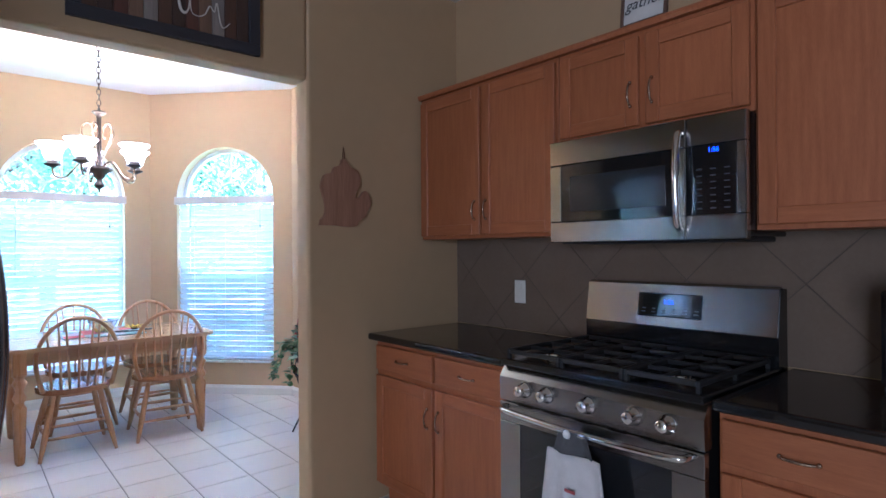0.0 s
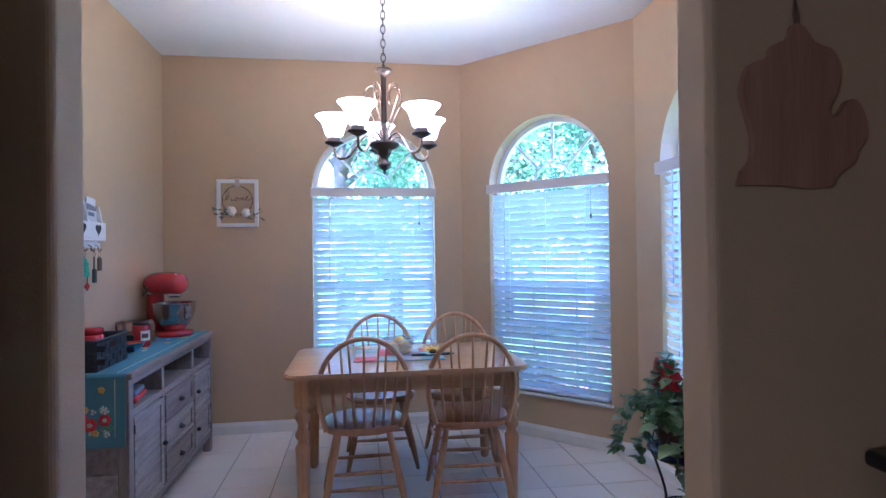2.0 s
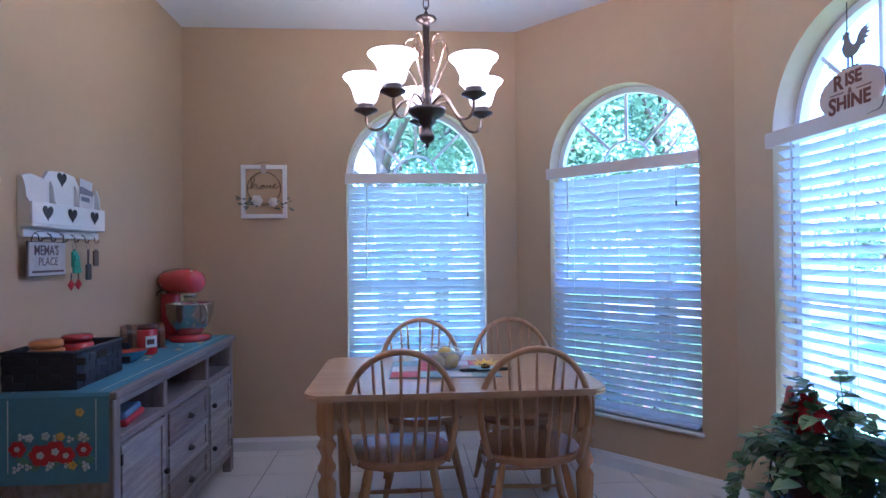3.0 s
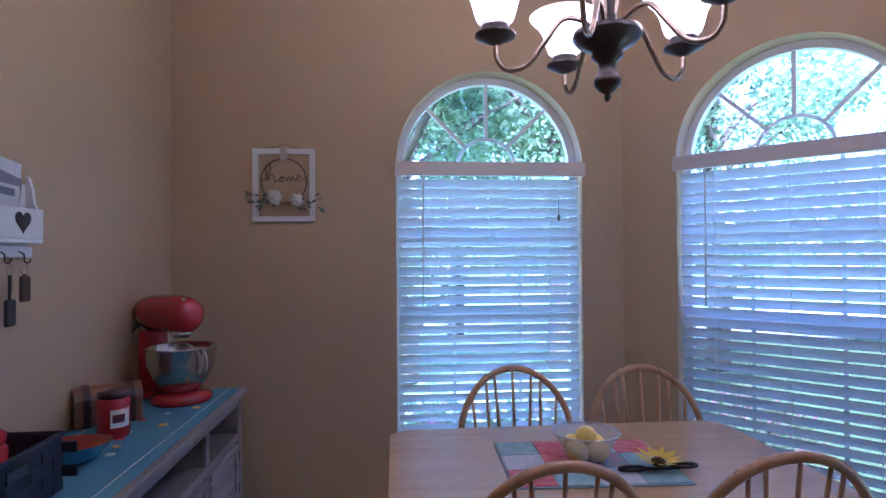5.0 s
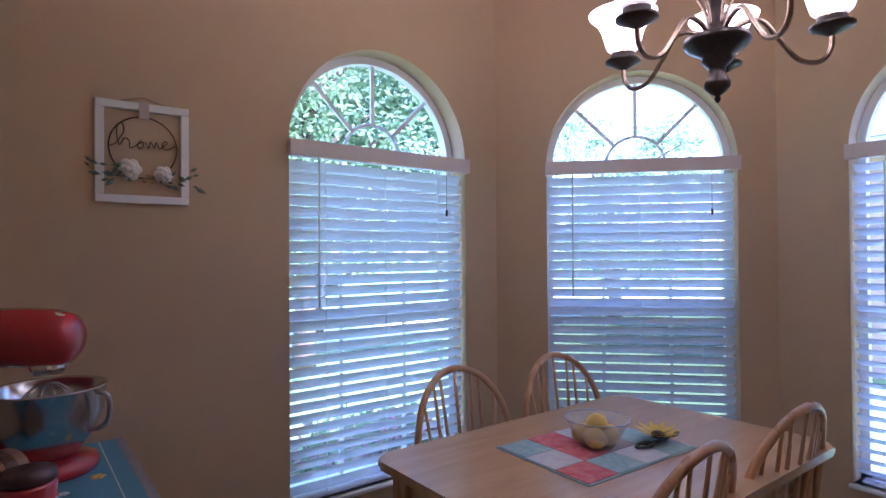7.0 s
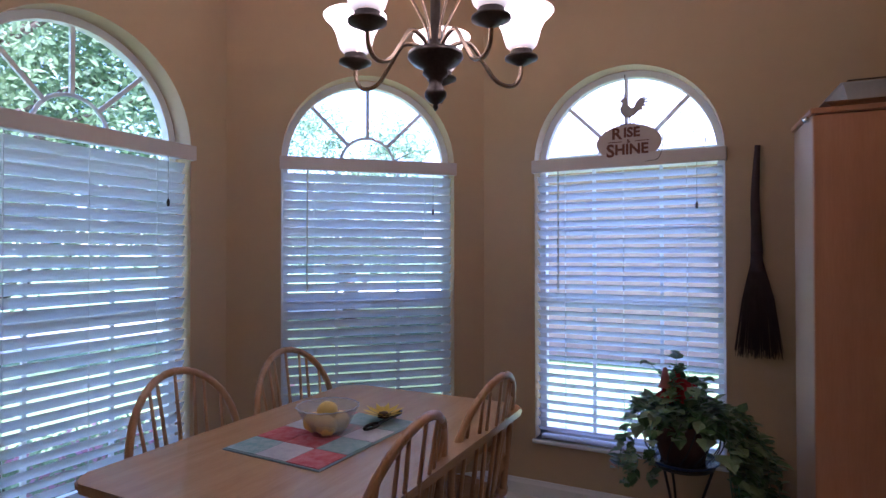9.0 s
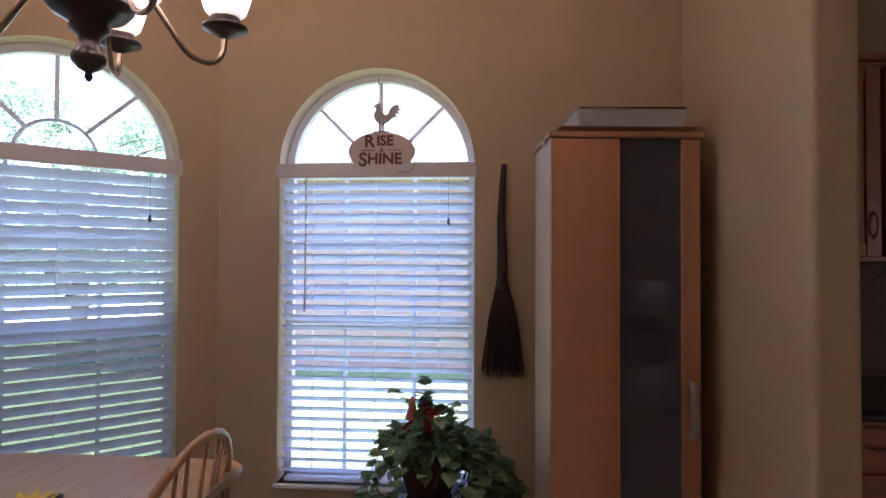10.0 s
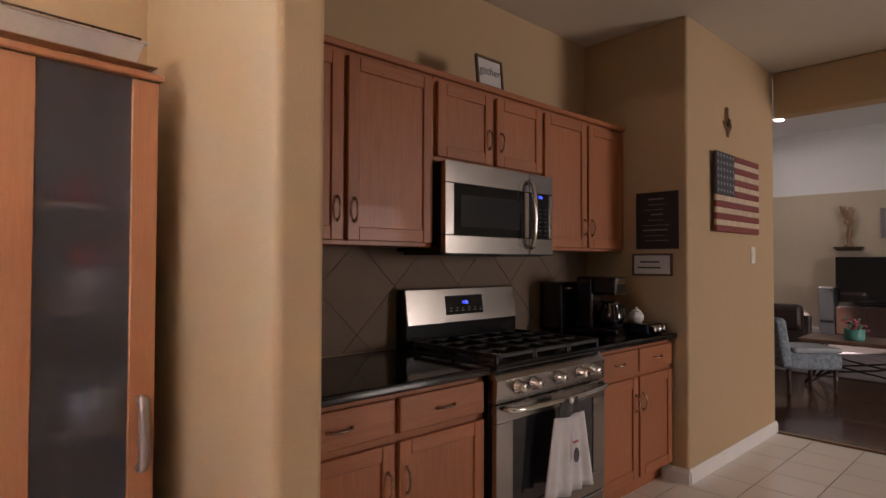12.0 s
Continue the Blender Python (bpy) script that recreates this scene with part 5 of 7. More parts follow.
def dish():
    d = thing("scoop_dish", pose(-0.295, 6.085, TOP, 0, 0, 20), "shallow dish, red inside and blue outside", "dish")
    m = Matrix.Diagonal((1.15, 0.85, 1, 1))
    part("outer", lathe(bm_new(), [(0, 0), (0.04, 0), (0.07, 0.02), (0.092, 0.052), (0.094, 0.054)], 28, m), material("blue_glaze", (0.12, 0.28, 0.38), 0.2, coat=0.4), d)
    part("inner", lathe(bm_new(), [(0.094, 0.0542), (0.088, 0.05), (0.066, 0.024), (0.038, 0.007), (0, 0.006)], 28, m), material("rust_glaze", (0.34, 0.05, 0.025), 0.18, coat=0.4), d)
    return d


dish()


def basket():
    b = thing("woven_basket", pose(-0.335, 5.735, TOP, 0, 0, 1), "dark navy woven storage basket", "basket")
    NAVY = material("navy_weave", (0.018, 0.022, 0.035), 0.6, vary=0.35, scale=30, bump=0.4, bump_scale=80, rand=0.25)
    hx, hy, H, t = 0.128, 0.17, 0.135, 0.008
    part("lining", box(bm_new(), -hx + t, -hy + t, 0.001, hx - t, hy - t, 0.008), NAVY, b)
    for s in (-1, 1):
        part("side", box(bm_new(), s * hx - (t if s > 0 else 0), -hy, 0, s * hx + (t if s < 0 else 0), hy, H, 0.002), NAVY, b)
        part("side", box(bm_new(), -hx + t, s * hy - (t if s > 0 else 0), 0, hx - t, s * hy + (t if s < 0 else 0), H, 0.002), NAVY, b)
    strip = mesh_of(box(bm_new(), -0.0025, -0.0205, -0.0135, 0.0025, 0.0205, 0.0135, 0.002), "strip", NAVY)
    for r in range(4):
        for k in range(8):
            if (r + k) % 2:
                for s in (-1, 1):
                    if not (r == 3 and k in (3, 4)):
                        piece("weave_strip", strip, b, Matrix.Translation((s * (hx + 0.001), -hy + 0.0215 + k * 0.0425, 0.017 + r * 0.0285)))
        for k in range(7):
            if (r + k) % 2:
                for s in (-1, 1):
                    piece("weave_strip", strip, b, Matrix.Translation((-hx + 0.0205 + k * 0.0415, s * (hy + 0.001), 0.017 + r * 0.0285)) @ Matrix.Rotation(radians(90), 4, "Z"))
    bm = bm_new()
    tube(bm, [(-hx, -hy, H), (hx, -hy, H), (hx, hy, H), (-hx, hy, H)], 0.007, 8, loop=True)
    part("rim", bm, NAVY, b)
    # black plates put the grip holes' shade on the closed sides
    for s in (-1, 1):
        part("grip_hole_shade", box(bm_new(), s * (hx + 0.003) - 0.001, -0.035, H - 0.045, s * (hx + 0.003) + 0.001, 0.035, H - 0.02), BLACK, b)
    return b


basket()
for x, y, mat, lab in ((-0.36, 5.655, material("orange_lid", (0.55, 0.20, 0.04), 0.3), "orange ceramic canister in the basket"), (-0.33, 5.80, POT, "red ceramic jar in the basket")):
    j = thing("canister", pose(x, y, TOP + 0.009), lab, "jar", "jars in the basket")
    part("jar", lathe(bm_new(), [(0, 0), (0.052, 0), (0.058, 0.01), (0.058, 0.125), (0.048, 0.132), (0, 0.132)], 24), mat, j)
    part("lid", lathe(bm_new(), [(0, 0.1325), (0.05, 0.1325), (0.055, 0.138), (0.055, 0.155), (0.046, 0.162), (0, 0.163)], 24), mat, j)

# ---- on the west wall ----


def heart(s, n=20):
    return [(s * 0.062 * 16 * math.sin(t) ** 3 / 16, s * 0.062 * (13 * math.cos(t) - 5 * math.cos(2 * t) - 2 * math.cos(3 * t) - math.cos(4 * t)) / 16) for t in [2 * math.pi * k / n for k in range(n)]]


# local x runs along +y of the room, y up, z out of the wall
ONWALL = Matrix(((0, 0, 1, 0), (1, 0, 0, 0), (0, 1, 0, 0), (0, 0, 0, 1)))


def mail_holder():
    h = thing("mail_holder", pose(XW + 0.001, 5.925, 1.365) @ ONWALL, "white wooden wall mail holder with heart cut-outs", "mail holder")
    top = [(-0.26, 0.0), (0.26, 0.0), (0.26, 0.20), (0.2, 0.215), (0.12, 0.235), (0.09, 0.27), (0, 0.28), (-0.09, 0.27), (-0.12, 0.235), (-0.2, 0.245), (-0.26, 0.23)]
    part("back_board", prism(bm_new(), top, 0, 0.012), WHITE, h)
    for x in (-0.26, -0.085, 0.085, 0.248):
        pts = [(0.012, 0.05), (0.045, 0.05), (0.045, 0.13), (0.034, 0.15), (0.03, 0.19), (0.02, 0.225), (0.012, 0.23)]
        part("side_board", prism(bm_new(), pts, x, x + 0.012, Matrix(((0, 0, 1, 0), (0, 1, 0, 0), (1, 0, 0, 0), (0, 0, 0, 1)))), WHITE, h)
    part("front_board", box(bm_new(), -0.26, 0.05, 0.0452, 0.26, 0.135, 0.054, 0.002), WHITE, h)
    part("bottom_board", box(bm_new(), -0.26, 0.038, 0.012, 0.26, 0.0498, 0.054, 0.002), WHITE, h)
    # dark plates on the boards paint the shade inside the heart cut-outs
    dark = material("heart_shade", (0.05, 0.05, 0.055), 0.9)
    for x, y, z in ((-0.165, 0.098, 0.0542), (0.0, 0.098, 0.0542), (0.17, 0.098, 0.0542), (0.0, 0.25, 0.0122)):
        part("heart", prism(bm_new(), [(x + a * 0.6, y + b * 0.6) for a, b in heart(0.9)], z, z + 0.001), dark, h, "dark plate for a heart cut-out's shade")
    part("hook_rail", box(bm_new(), -0.26, 0.0, 0.0122, 0.26, 0.03, 0.024, 0.002), WHITE, h)
    for k in range(6):
        x = -0.2 + k * 0.08
        part("hook", tube(bm_new(), smooth_path([(x, 0.018, 0.02), (x, 0.008, 0.038), (x, -0.012, 0.04), (x, -0.014, 0.052), (x, -0.004, 0.056)], 4), 0.0022, 6), BRONZE, h)
    return h


mail_holder()
for k, (y, z, a, col) in enumerate(((6.115, 1.52, -6, (0.72, 0.72, 0.74)), (6.10, 1.50, -10, (0.25, 0.25, 0.3)), (6.085, 1.49, -3, (0.7, 0.68, 0.66)))):
    e = thing("envelope", pose(XW + 0.018 + 0.009 * k, y - 0.03, z, 0, 0, 0) @ ONWALL @ pose(0, 0, 0, 0, 0, a), "paper letter standing in the mail holder", "letter", "letters in the holder")
    part("paper", box(bm_new(), -0.05, -0.055, 0, 0.05, 0.11 - 0.02 * k, 0.002), material("paper", col, 0.8), e)
    part("print", box(bm_new(), -0.035, 0.04, 0.0021, 0.03, 0.06, 0.0026), material("paper_print", (0.2, 0.22, 0.3), 0.8), e)


def place_sign():
    s = thing("hanging_sign", pose(XW + 0.03, 5.79, 1.29) @ ONWALL, "small grey wooden sign hanging by wire from the hooks", "sign")
    part("board", box(bm_new(), -0.115, -0.075, 0, 0.115, 0.055, 0.008, 0.002), material("sign_grey", (0.55, 0.52, 0.50), 0.7, vary=0.2, scale=20), s)
    part("border", box(bm_new(), -0.119, -0.079, -0.001, 0.119, 0.059, 0.004), material("sign_edge", (0.16, 0.12, 0.12), 0.7), s)
    ink = material("sign_ink", (0.10, 0.06, 0.07), 0.7)
    writing("lettering", "MEMA'S", 0.054, ink, s, pose(-0.01, 0.022, 0.0082), 0.0006, squeeze=0.85, bold=0.001)
    writing("lettering", "PLACE", 0.046, ink, s, pose(0.0, -0.022, 0.0082), 0.0006, squeeze=0.95)
    part("small_print", box(bm_new(), -0.10, -0.064, 0.008, 0.10, -0.055, 0.0086), ink, s)
    part("wire", tube(bm_new(), smooth_path([(-0.1, 0.052, 0.005), (-0.09, 0.09, 0.012), (0, 0.10, 0.014), (0.09, 0.09, 0.012), (0.1, 0.052, 0.005)], 5), 0.0015, 5), BRONZE, s)
    return s


place_sign()


def keys(y, drop, lab, cols):
    k = thing("key_bunch", pose(XW + 0.05, y, 1.345) @ ONWALL, lab, "keys", "keys on the hooks")
    part("ring", tube(bm_new(), [(0.014 * math.cos(a), -0.014 + 0.014 * math.sin(a), 0.006) for a in [math.pi * i / 8 for i in range(16)]], 0.0014, 5, loop=True), CHROME, k)
    part("strap", box(bm_new(), -0.004, -drop, 0.004, 0.004, -0.026, 0.008), material("key_strap", cols[0], 0.7), k)
    part("fob", box(bm_new(), -0.02, -drop - 0.07, 0.002, 0.02, -drop, 0.012, 0.004), material("key_fob", cols[1], 0.6), k)
    part("key", box(bm_new(), 0.006, -0.07, 0.001, 0.016, -0.026, 0.0035), CHROME, k)
    return k


bunch = keys(5.935, 0.035, "keys with a tiered green fob and two red tags", ((0.05, 0.3, 0.15), (0.07, 0.36, 0.22)))
for k, w in enumerate((0.017, 0.023, 0.029)):
    part("fob_tier", box(bm_new(), -w, -0.075 - 0.026 * k, 0.0125, w, -0.051 - 0.026 * k, 0.020, 0.003), bpy.data.materials["key_fob"], bunch)
for x in (-0.026, 0.026):
    part("tag_strap", box(bm_new(), x - 0.002, -0.155, 0.006, x + 0.002, -0.127, 0.009), BLACKM, bunch)
    part("tag", box(bm_new(), -0.017, -0.017, 0.004, 0.017, 0.017, 0.010, 0.002, m=Matrix.Translation((x, -0.175, 0)) @ Matrix.Rotation(radians(45), 4, "Z")), POT, bunch, "red diamond tag")
keys(6.04, 0.09, "car keys with a black fob", ((0.03, 0.03, 0.03), (0.03, 0.03, 0.03)))
keys(6.10, 0.03, "keys with a brown leather fob", ((0.05, 0.03, 0.02), (0.08, 0.05, 0.03)))
w = thing("wall_decoration", pose(XW + 0.001, 5.46, 1.50) @ ONWALL, "white wooden wall decoration beside the mail holder", "wall decoration")
part("board", box(bm_new(), -0.06, -0.10, 0, 0.055, 0.10, 0.016, 0.003), WHITE, w)

# ---- home wreath frame ----
ONNORTH = Matrix(((1, 0, 0, 0), (0, 0, -1, 0), (0, 1, 0, 0), (0, 0, 0, 1)))


def home_frame():
    f = thing("picture_frame", pose(0.055, YN - 0.001, 1.705) @ ONNORTH, "white open frame with a wire hoop reading home and white roses", "wall decoration")
    a, b = 0.148, 0.176
    for x0, y0, x1, y1 in ((-a, b - 0.027, a, b), (-a, -b, a, -b + 0.027), (-a, -b + 0.0272, -a + 0.027, b - 0.0272), (a - 0.027, -b + 0.0272, a, b - 0.0272)):
        part("frame_rail", box(bm_new(), x0, y0, 0, x1, y1, 0.018, 0.002), WHITE, f)
    cy = 0.02
    part("hoop", tube(bm_new(), [(0.108 * math.cos(t), cy + 0.108 * math.sin(t), 0.012) for t in [2 * math.pi * k / 40 for k in range(40)]], 0.0026, 6, loop=True), BRONZE, f, "dark wire hoop")
    part("ribbon", box(bm_new(), -0.016, cy + 0.10, 0.0185, 0.016, b + 0.004, 0.021, 0.001), material("cream_ribbon", (0.55, 0.47, 0.42), 0.8), f)
    part("cord", tube(bm_new(), [(-0.08, b, 0.006), (0.0, b + 0.022, 0.004), (0.08, b, 0.006)], 0.0018, 5), material("jute", (0.3, 0.2, 0.12), 0.9), f)
    pts = [(-0.105, 0.0), (-0.085, 0.012), (-0.062, 0.055), (-0.07, 0.082), (-0.083, 0.06), (-0.076, 0.005), (-0.06, 0.03), (-0.045, 0.022), (-0.042, -0.002), (-0.022, 0.01), (-0.008, 0.026), (0.0, 0.008), (-0.014, -0.002), (-0.018, 0.014), (0.006, 0.02), (0.016, 0.002), (0.022, 0.025), (0.034, 0.004), (0.04, 0.025), (0.05, 0.004), (0.062, 0.012), (0.076, 0.026), (0.068, 0.032), (0.06, 0.014), (0.074, 0.002), (0.105, 0.02)]
    part("wire_word", tube(bm_new(), smooth_path([(x, y + 0.018, 0.012) for x, y in pts], 5), 0.0019, 5), BRONZE, f, "wire word home")
    PETAL = material("rose_petal", (0.78, 0.74, 0.66), 0.7, vary=0.1)
    for x, y, r in ((-0.045, -0.06, 0.036), (0.062, -0.072, 0.031)):
        rose = part("rose", ball(bm_new(), (x, y, 0.022), r * 0.45, r * 0.45, 0.014, 10), PETAL, f, "white cloth rose")
        for ring, n, rr, lift in ((0, 6, 1.0, 0.0), (1, 5, 0.68, 0.012), (2, 3, 0.36, 0.022)):
            for k in range(n):
                t = 2 * math.pi * k / n + ring * 0.6
                part("petal", ball(bm_new(), (x + r * rr * 0.62 * math.cos(t), y + r * rr * 0.62 * math.sin(t), 0.02 + lift), r * 0.5 * (0.6 + 0.4 * rr), r * 0.5 * (0.6 + 0.4 * rr), 0.012, 8), PETAL, rose)
    rnd = random.Random(11)
    LEAFG = material("sage_leaf", (0.14, 0.19, 0.15), 0.7, vary=0.3)
    for k in range(34):
        s = rnd.choice((-1, 1))
        x, y = s * rnd.uniform(0.03, 0.165), -0.075 + rnd.uniform(-0.035, 0.03) - 0.0 * s
        a = rnd.uniform(-0.9, 0.9) + (0 if s > 0 else math.pi)
        L = rnd.uniform(0.02, 0.045)
        d, n2 = Vector((math.cos(a), math.sin(a), 0.25)), Vector((-math.sin(a), math.cos(a), 0.1))
        p = Vector((x, y, 0.018 + rnd.uniform(0, 0.012)))
        bm = bm_new()
        v = [bm.verts.new(q) for q in (p, p + d * L * 0.5 + n2 * L * 0.2, p + d * L, p + d * L * 0.5 - n2 * L * 0.2)]
        mid = bm.verts.new(p + d * L * 0.5 + Vector((0, 0, 0.004)))
        for i in range(4):
            bm.faces.new([v[i], v[(i + 1) % 4], mid])
        part("leaf", bm, LEAFG, f)
    for k in range(14):
        part("berry", ball(bm_new(), (rnd.uniform(-0.012, 0.03), rnd.uniform(-0.105, -0.075), 0.024 + rnd.uniform(0, 0.008)), 0.0042, seg=6), material("berry_gold", (0.45, 0.28, 0.14), 0.5) if k == 0 else bpy.data.materials["berry_gold"], f)
    return f


home_frame()

# ---- on the table ----
TT = TZ + 0.0005


def placemat():
    p = thing("quilted_mat", pose(1.16, 6.176, TT, 0, 0, -2), "patchwork quilted mat in red, aqua and white", "table mat")
    hx, hy = 0.255, 0.19
    part("backing", box(bm_new(), -hx, -hy, 0, hx, hy, 0.004, 0.002), material("mat_edge", (0.30, 0.42, 0.46), 0.9), p)
    cols = [material("patch_aqua", (0.24, 0.43, 0.46), 0.9, color2=(0.46, 0.58, 0.60), scale=45, bump=0.4, bump_scale=90), material("patch_red", (0.56, 0.07, 0.09), 0.9, color2=(0.66, 0.27, 0.29), scale=45, bump=0.4, bump_scale=90), material("patch_white", (0.68, 0.69, 0.72), 0.9, color2=(0.55, 0.55, 0.62), scale=45, bump=0.4, bump_scale=90), material("patch_teal", (0.24, 0.38, 0.40), 0.9, color2=(0.56, 0.30, 0.32), scale=45, bump=0.4, bump_scale=90)]
    pat = ("1020", "2130", "0121")
    w, d = (2 * hx - 0.012) / 4, (2 * hy - 0.012) / 3
    for j, row in enumerate(pat):
        for i, ch in enumerate(row):
            x0, y0 = -hx + 0.006 + i * w, -hy + 0.006 + j * d
            part("patch", box(bm_new(), x0 + 0.001, y0 + 0.001, 0.0041, x0 + w - 0.001, y0 + d - 0.001, 0.0066, 0.001), cols[int(ch)], p)
    return p


placemat()


def clear_glass(name):
    """Thin clear glass: mostly see-through, with a gloss."""
    m = see_through(name, (0.72, 0.78, 0.88), 0.70)
    m.node_tree.nodes["Principled BSDF"].inputs["Roughness"].default_value = 0.03
    return m


# paler, less clear glass that puts the rim's highlights into its colour
RIM_GLINT = see_through("rim_glint", (0.80, 0.84, 0.92), 0.45)
RIM_GLINT.node_tree.nodes["Principled BSDF"].inputs["Roughness"].default_value = 0.05


def fruit_bowl():
    b = thing("glass_bowl", pose(1.165, 6.175, TT + 0.0075), "clear fluted glass bowl of yellow fruit", "bowl")
    n, prof = 48, [(0.05, 0.0), (0.058, 0.012), (0.075, 0.04), (0.092, 0.075), (0.1, 0.088), (0.097, 0.089), (0.071, 0.044), (0.054, 0.016), (0.046, 0.006)]
    bm, rings = bm_new(), []
    for r, z in prof:
        rings.append([bm.verts.new((r * (1 + 0.03 * math.cos(16 * 2 * math.pi * k / n) * min(1, z * 20)) * math.cos(2 * math.pi * k / n), r * (1 + 0.03 * math.cos(16 * 2 * math.pi * k / n) * min(1, z * 20)) * math.sin(2 * math.pi * k / n), z)) for k in range(n)])
    for a, c in zip(rings, rings[1:]):
        for k in range(n):
            bm.faces.new([a[k], a[(k + 1) % n], c[(k + 1) % n], c[k]]).smooth = True
    bm.faces.new(rings[0])
    bm.faces.new(rings[-1])
    part("bowl", bm, clear_glass("bowl_glass"), b, "clear fluted glass")
    ring = [2 * math.pi * k / 96 for k in range(96)]
    part("rim", tube(bm_new(), [(0.1 * (1 + 0.03 * math.cos(16 * a)) * math.cos(a), 0.1 * (1 + 0.03 * math.cos(16 * a)) * math.sin(a), 0.0895) for a in ring], 0.0018, 5, loop=True), RIM_GLINT, b, "scalloped rim, coloured pale for its highlights")
    return b


fruit_bowl()
LEMON = material("yellow_fruit", (0.82, 0.58, 0.13), 0.5, vary=0.2, scale=30, bump=0.2)
for x, y, z in ((1.132, 6.156, 0.042), (1.192, 6.150, 0.042), (1.200, 6.206, 0.044), (1.140, 6.212, 0.044), (1.166, 6.178, 0.078)):
    bm = lathe(bm_new(), [(0, -0.038), (0.008, -0.036), (0.025, -0.024), (0.033, 0), (0.025, 0.024), (0.008, 0.036), (0, 0.038)], 16)
    solid("yellow_fruit", bm, LEMON, "round yellow fruit in the glass bowl", "fruit", "fruit in the bowl", m=pose(x, y, TT + z, 70, 20, 40 * x * 100 % 360))


def sunflower():
    s = thing("sunflower_scissors", pose(1.348, 6.078, TT + 0.009) @ Matrix.Scale(1.3, 4), "black scissors with an artificial sunflower", "scissors")
    bm = bm_new()
    for k in range(20):
        a = 2 * math.pi * k / 20
        d, n2 = Vector((math.cos(a), math.sin(a), 0.25 + 0.15 * (k % 2))), Vector((-math.sin(a), math.cos(a), 0))
        p = d * 0.013 + Vector((0, 0, 0.014))
        v = [bm.verts.new(q) for q in (p, p + d * 0.02 + n2 * 0.0085, p + d * 0.042, p + d * 0.02 - n2 * 0.0085)]
        bm.faces.new(v)
    part("petals", bm, material("sunflower_yellow", (0.85, 0.58, 0.04), 0.6, vary=0.2), s, "yellow petals")
    part("flower_centre", lathe(bm_new(), [(0, 0.026), (0.010, 0.025), (0.0165, 0.019), (0.016, 0.012), (0, 0.01)], 18), material("sunflower_brown", (0.05, 0.022, 0.012), 0.9, bump=0.8, bump_scale=300), s)
    for sx in (-1, 1):
        part("grip", tube(bm_new(), [(sx * 0.062 + 0.03 * math.cos(t), 0.012 * math.sin(t) + sx * 0.004, 0.005) for t in [2 * math.pi * k / 14 for k in range(14)]], 0.004, 6, loop=True), BLACKM, s, "black loop grip")
    part("blade", box(bm_new(), -0.05, -0.006, 0.0, 0.05, 0.006, 0.004, 0.001), BLACKM, s)
    return s


sunflower()

# ---- east side: sign, broom, plant, tall cabinet ----
ONEAST = Matrix(((0, 0, -1, 0), (-1, 0, 0, 0), (0, 1, 0, 0), (0, 0, 0, 1)))


def rooster_sign():
    s = thing("hanging_sign", pose(2.655, 5.455, 1.875) @ ONEAST, "oval cream sign with a metal rooster in the window", "sign")
    n = 36
    part("board", prism(bm_new(), [(0.158 * math.cos(2 * math.pi * k / n), 0.092 * math.sin(2 * math.pi * k / n)) for k in range(n)], 0, 0.008), material("sign_cream", (0.62, 0.50, 0.44), 0.6, vary=0.1), s)
    ink = material("sign_brown", (0.16, 0.05, 0.035), 0.7)
    for text, size, x, y in (("R", 0.080, -0.058, 0.046), ("ISE", 0.066, 0.016, 0.049), ("&", 0.030, 0.0, 0.006), ("S", 0.090, -0.088, -0.040), ("HINE", 0.072, 0.014, -0.036)):
        writing("lettering", text, size, ink, s, pose(x, y, 0.0085), 0.0008, bold=0.0026 if text != "&" else 0.0005)
    for x in (-0.065, 0.065):
        part("line", box(bm_new(), x - 0.035, 0.004, 0.0081, x + 0.035, 0.008, 0.009), ink, s)
    r = [(-0.036, 0.155), (-0.040, 0.175), (-0.030, 0.195), (-0.030, 0.208), (-0.046, 0.206), (-0.034, 0.216), (-0.036, 0.228), (-0.026, 0.222), (-0.020, 0.234), (-0.012, 0.224), (-0.004, 0.228), (-0.006, 0.212), (0.0, 0.188), (0.016, 0.172), (0.030, 0.178), (0.038, 0.200), (0.056, 0.218), (0.088, 0.226), (0.070, 0.214), (0.098, 0.214), (0.076, 0.203), (0.096, 0.196), (0.072, 0.190), (0.088, 0.178), (0.064, 0.176), (0.070, 0.160), (0.050, 0.158), (0.030, 0.138), (0.005, 0.126), (-0.022, 0.134)]
    part("rooster", prism(bm_new(), r, 0.001, 0.006), material("grey_tin", (0.30, 0.28, 0.28), 0.45, 0.6, 0.3, 20), s, "grey tin rooster")
    for x in (-0.012, 0.008):
        part("rooster_leg", box(bm_new(), x - 0.003, 0.092, 0.001, x + 0.003, 0.132, 0.006), BRONZE, s)
    part("foot_bar", box(bm_new(), -0.04, 0.088, 0.0, 0.035, 0.096, 0.007), BRONZE, s)
    part("hanger", box(bm_new(), -0.018, 0.22, 0.002, -0.014, 0.345, 0.004), BRONZE, s)
    part("ribbon", tube(bm_new(), smooth_path([(0.13, 0.055, 0.009), (0.158, 0.03, 0.012), (0.162, -0.03, 0.012), (0.14, -0.09, 0.01), (0.09, -0.10, 0.008), (0, -0.118, 0.004)], 5), 0.0018, 5), BRONZE, s)
    return s


rooster_sign()


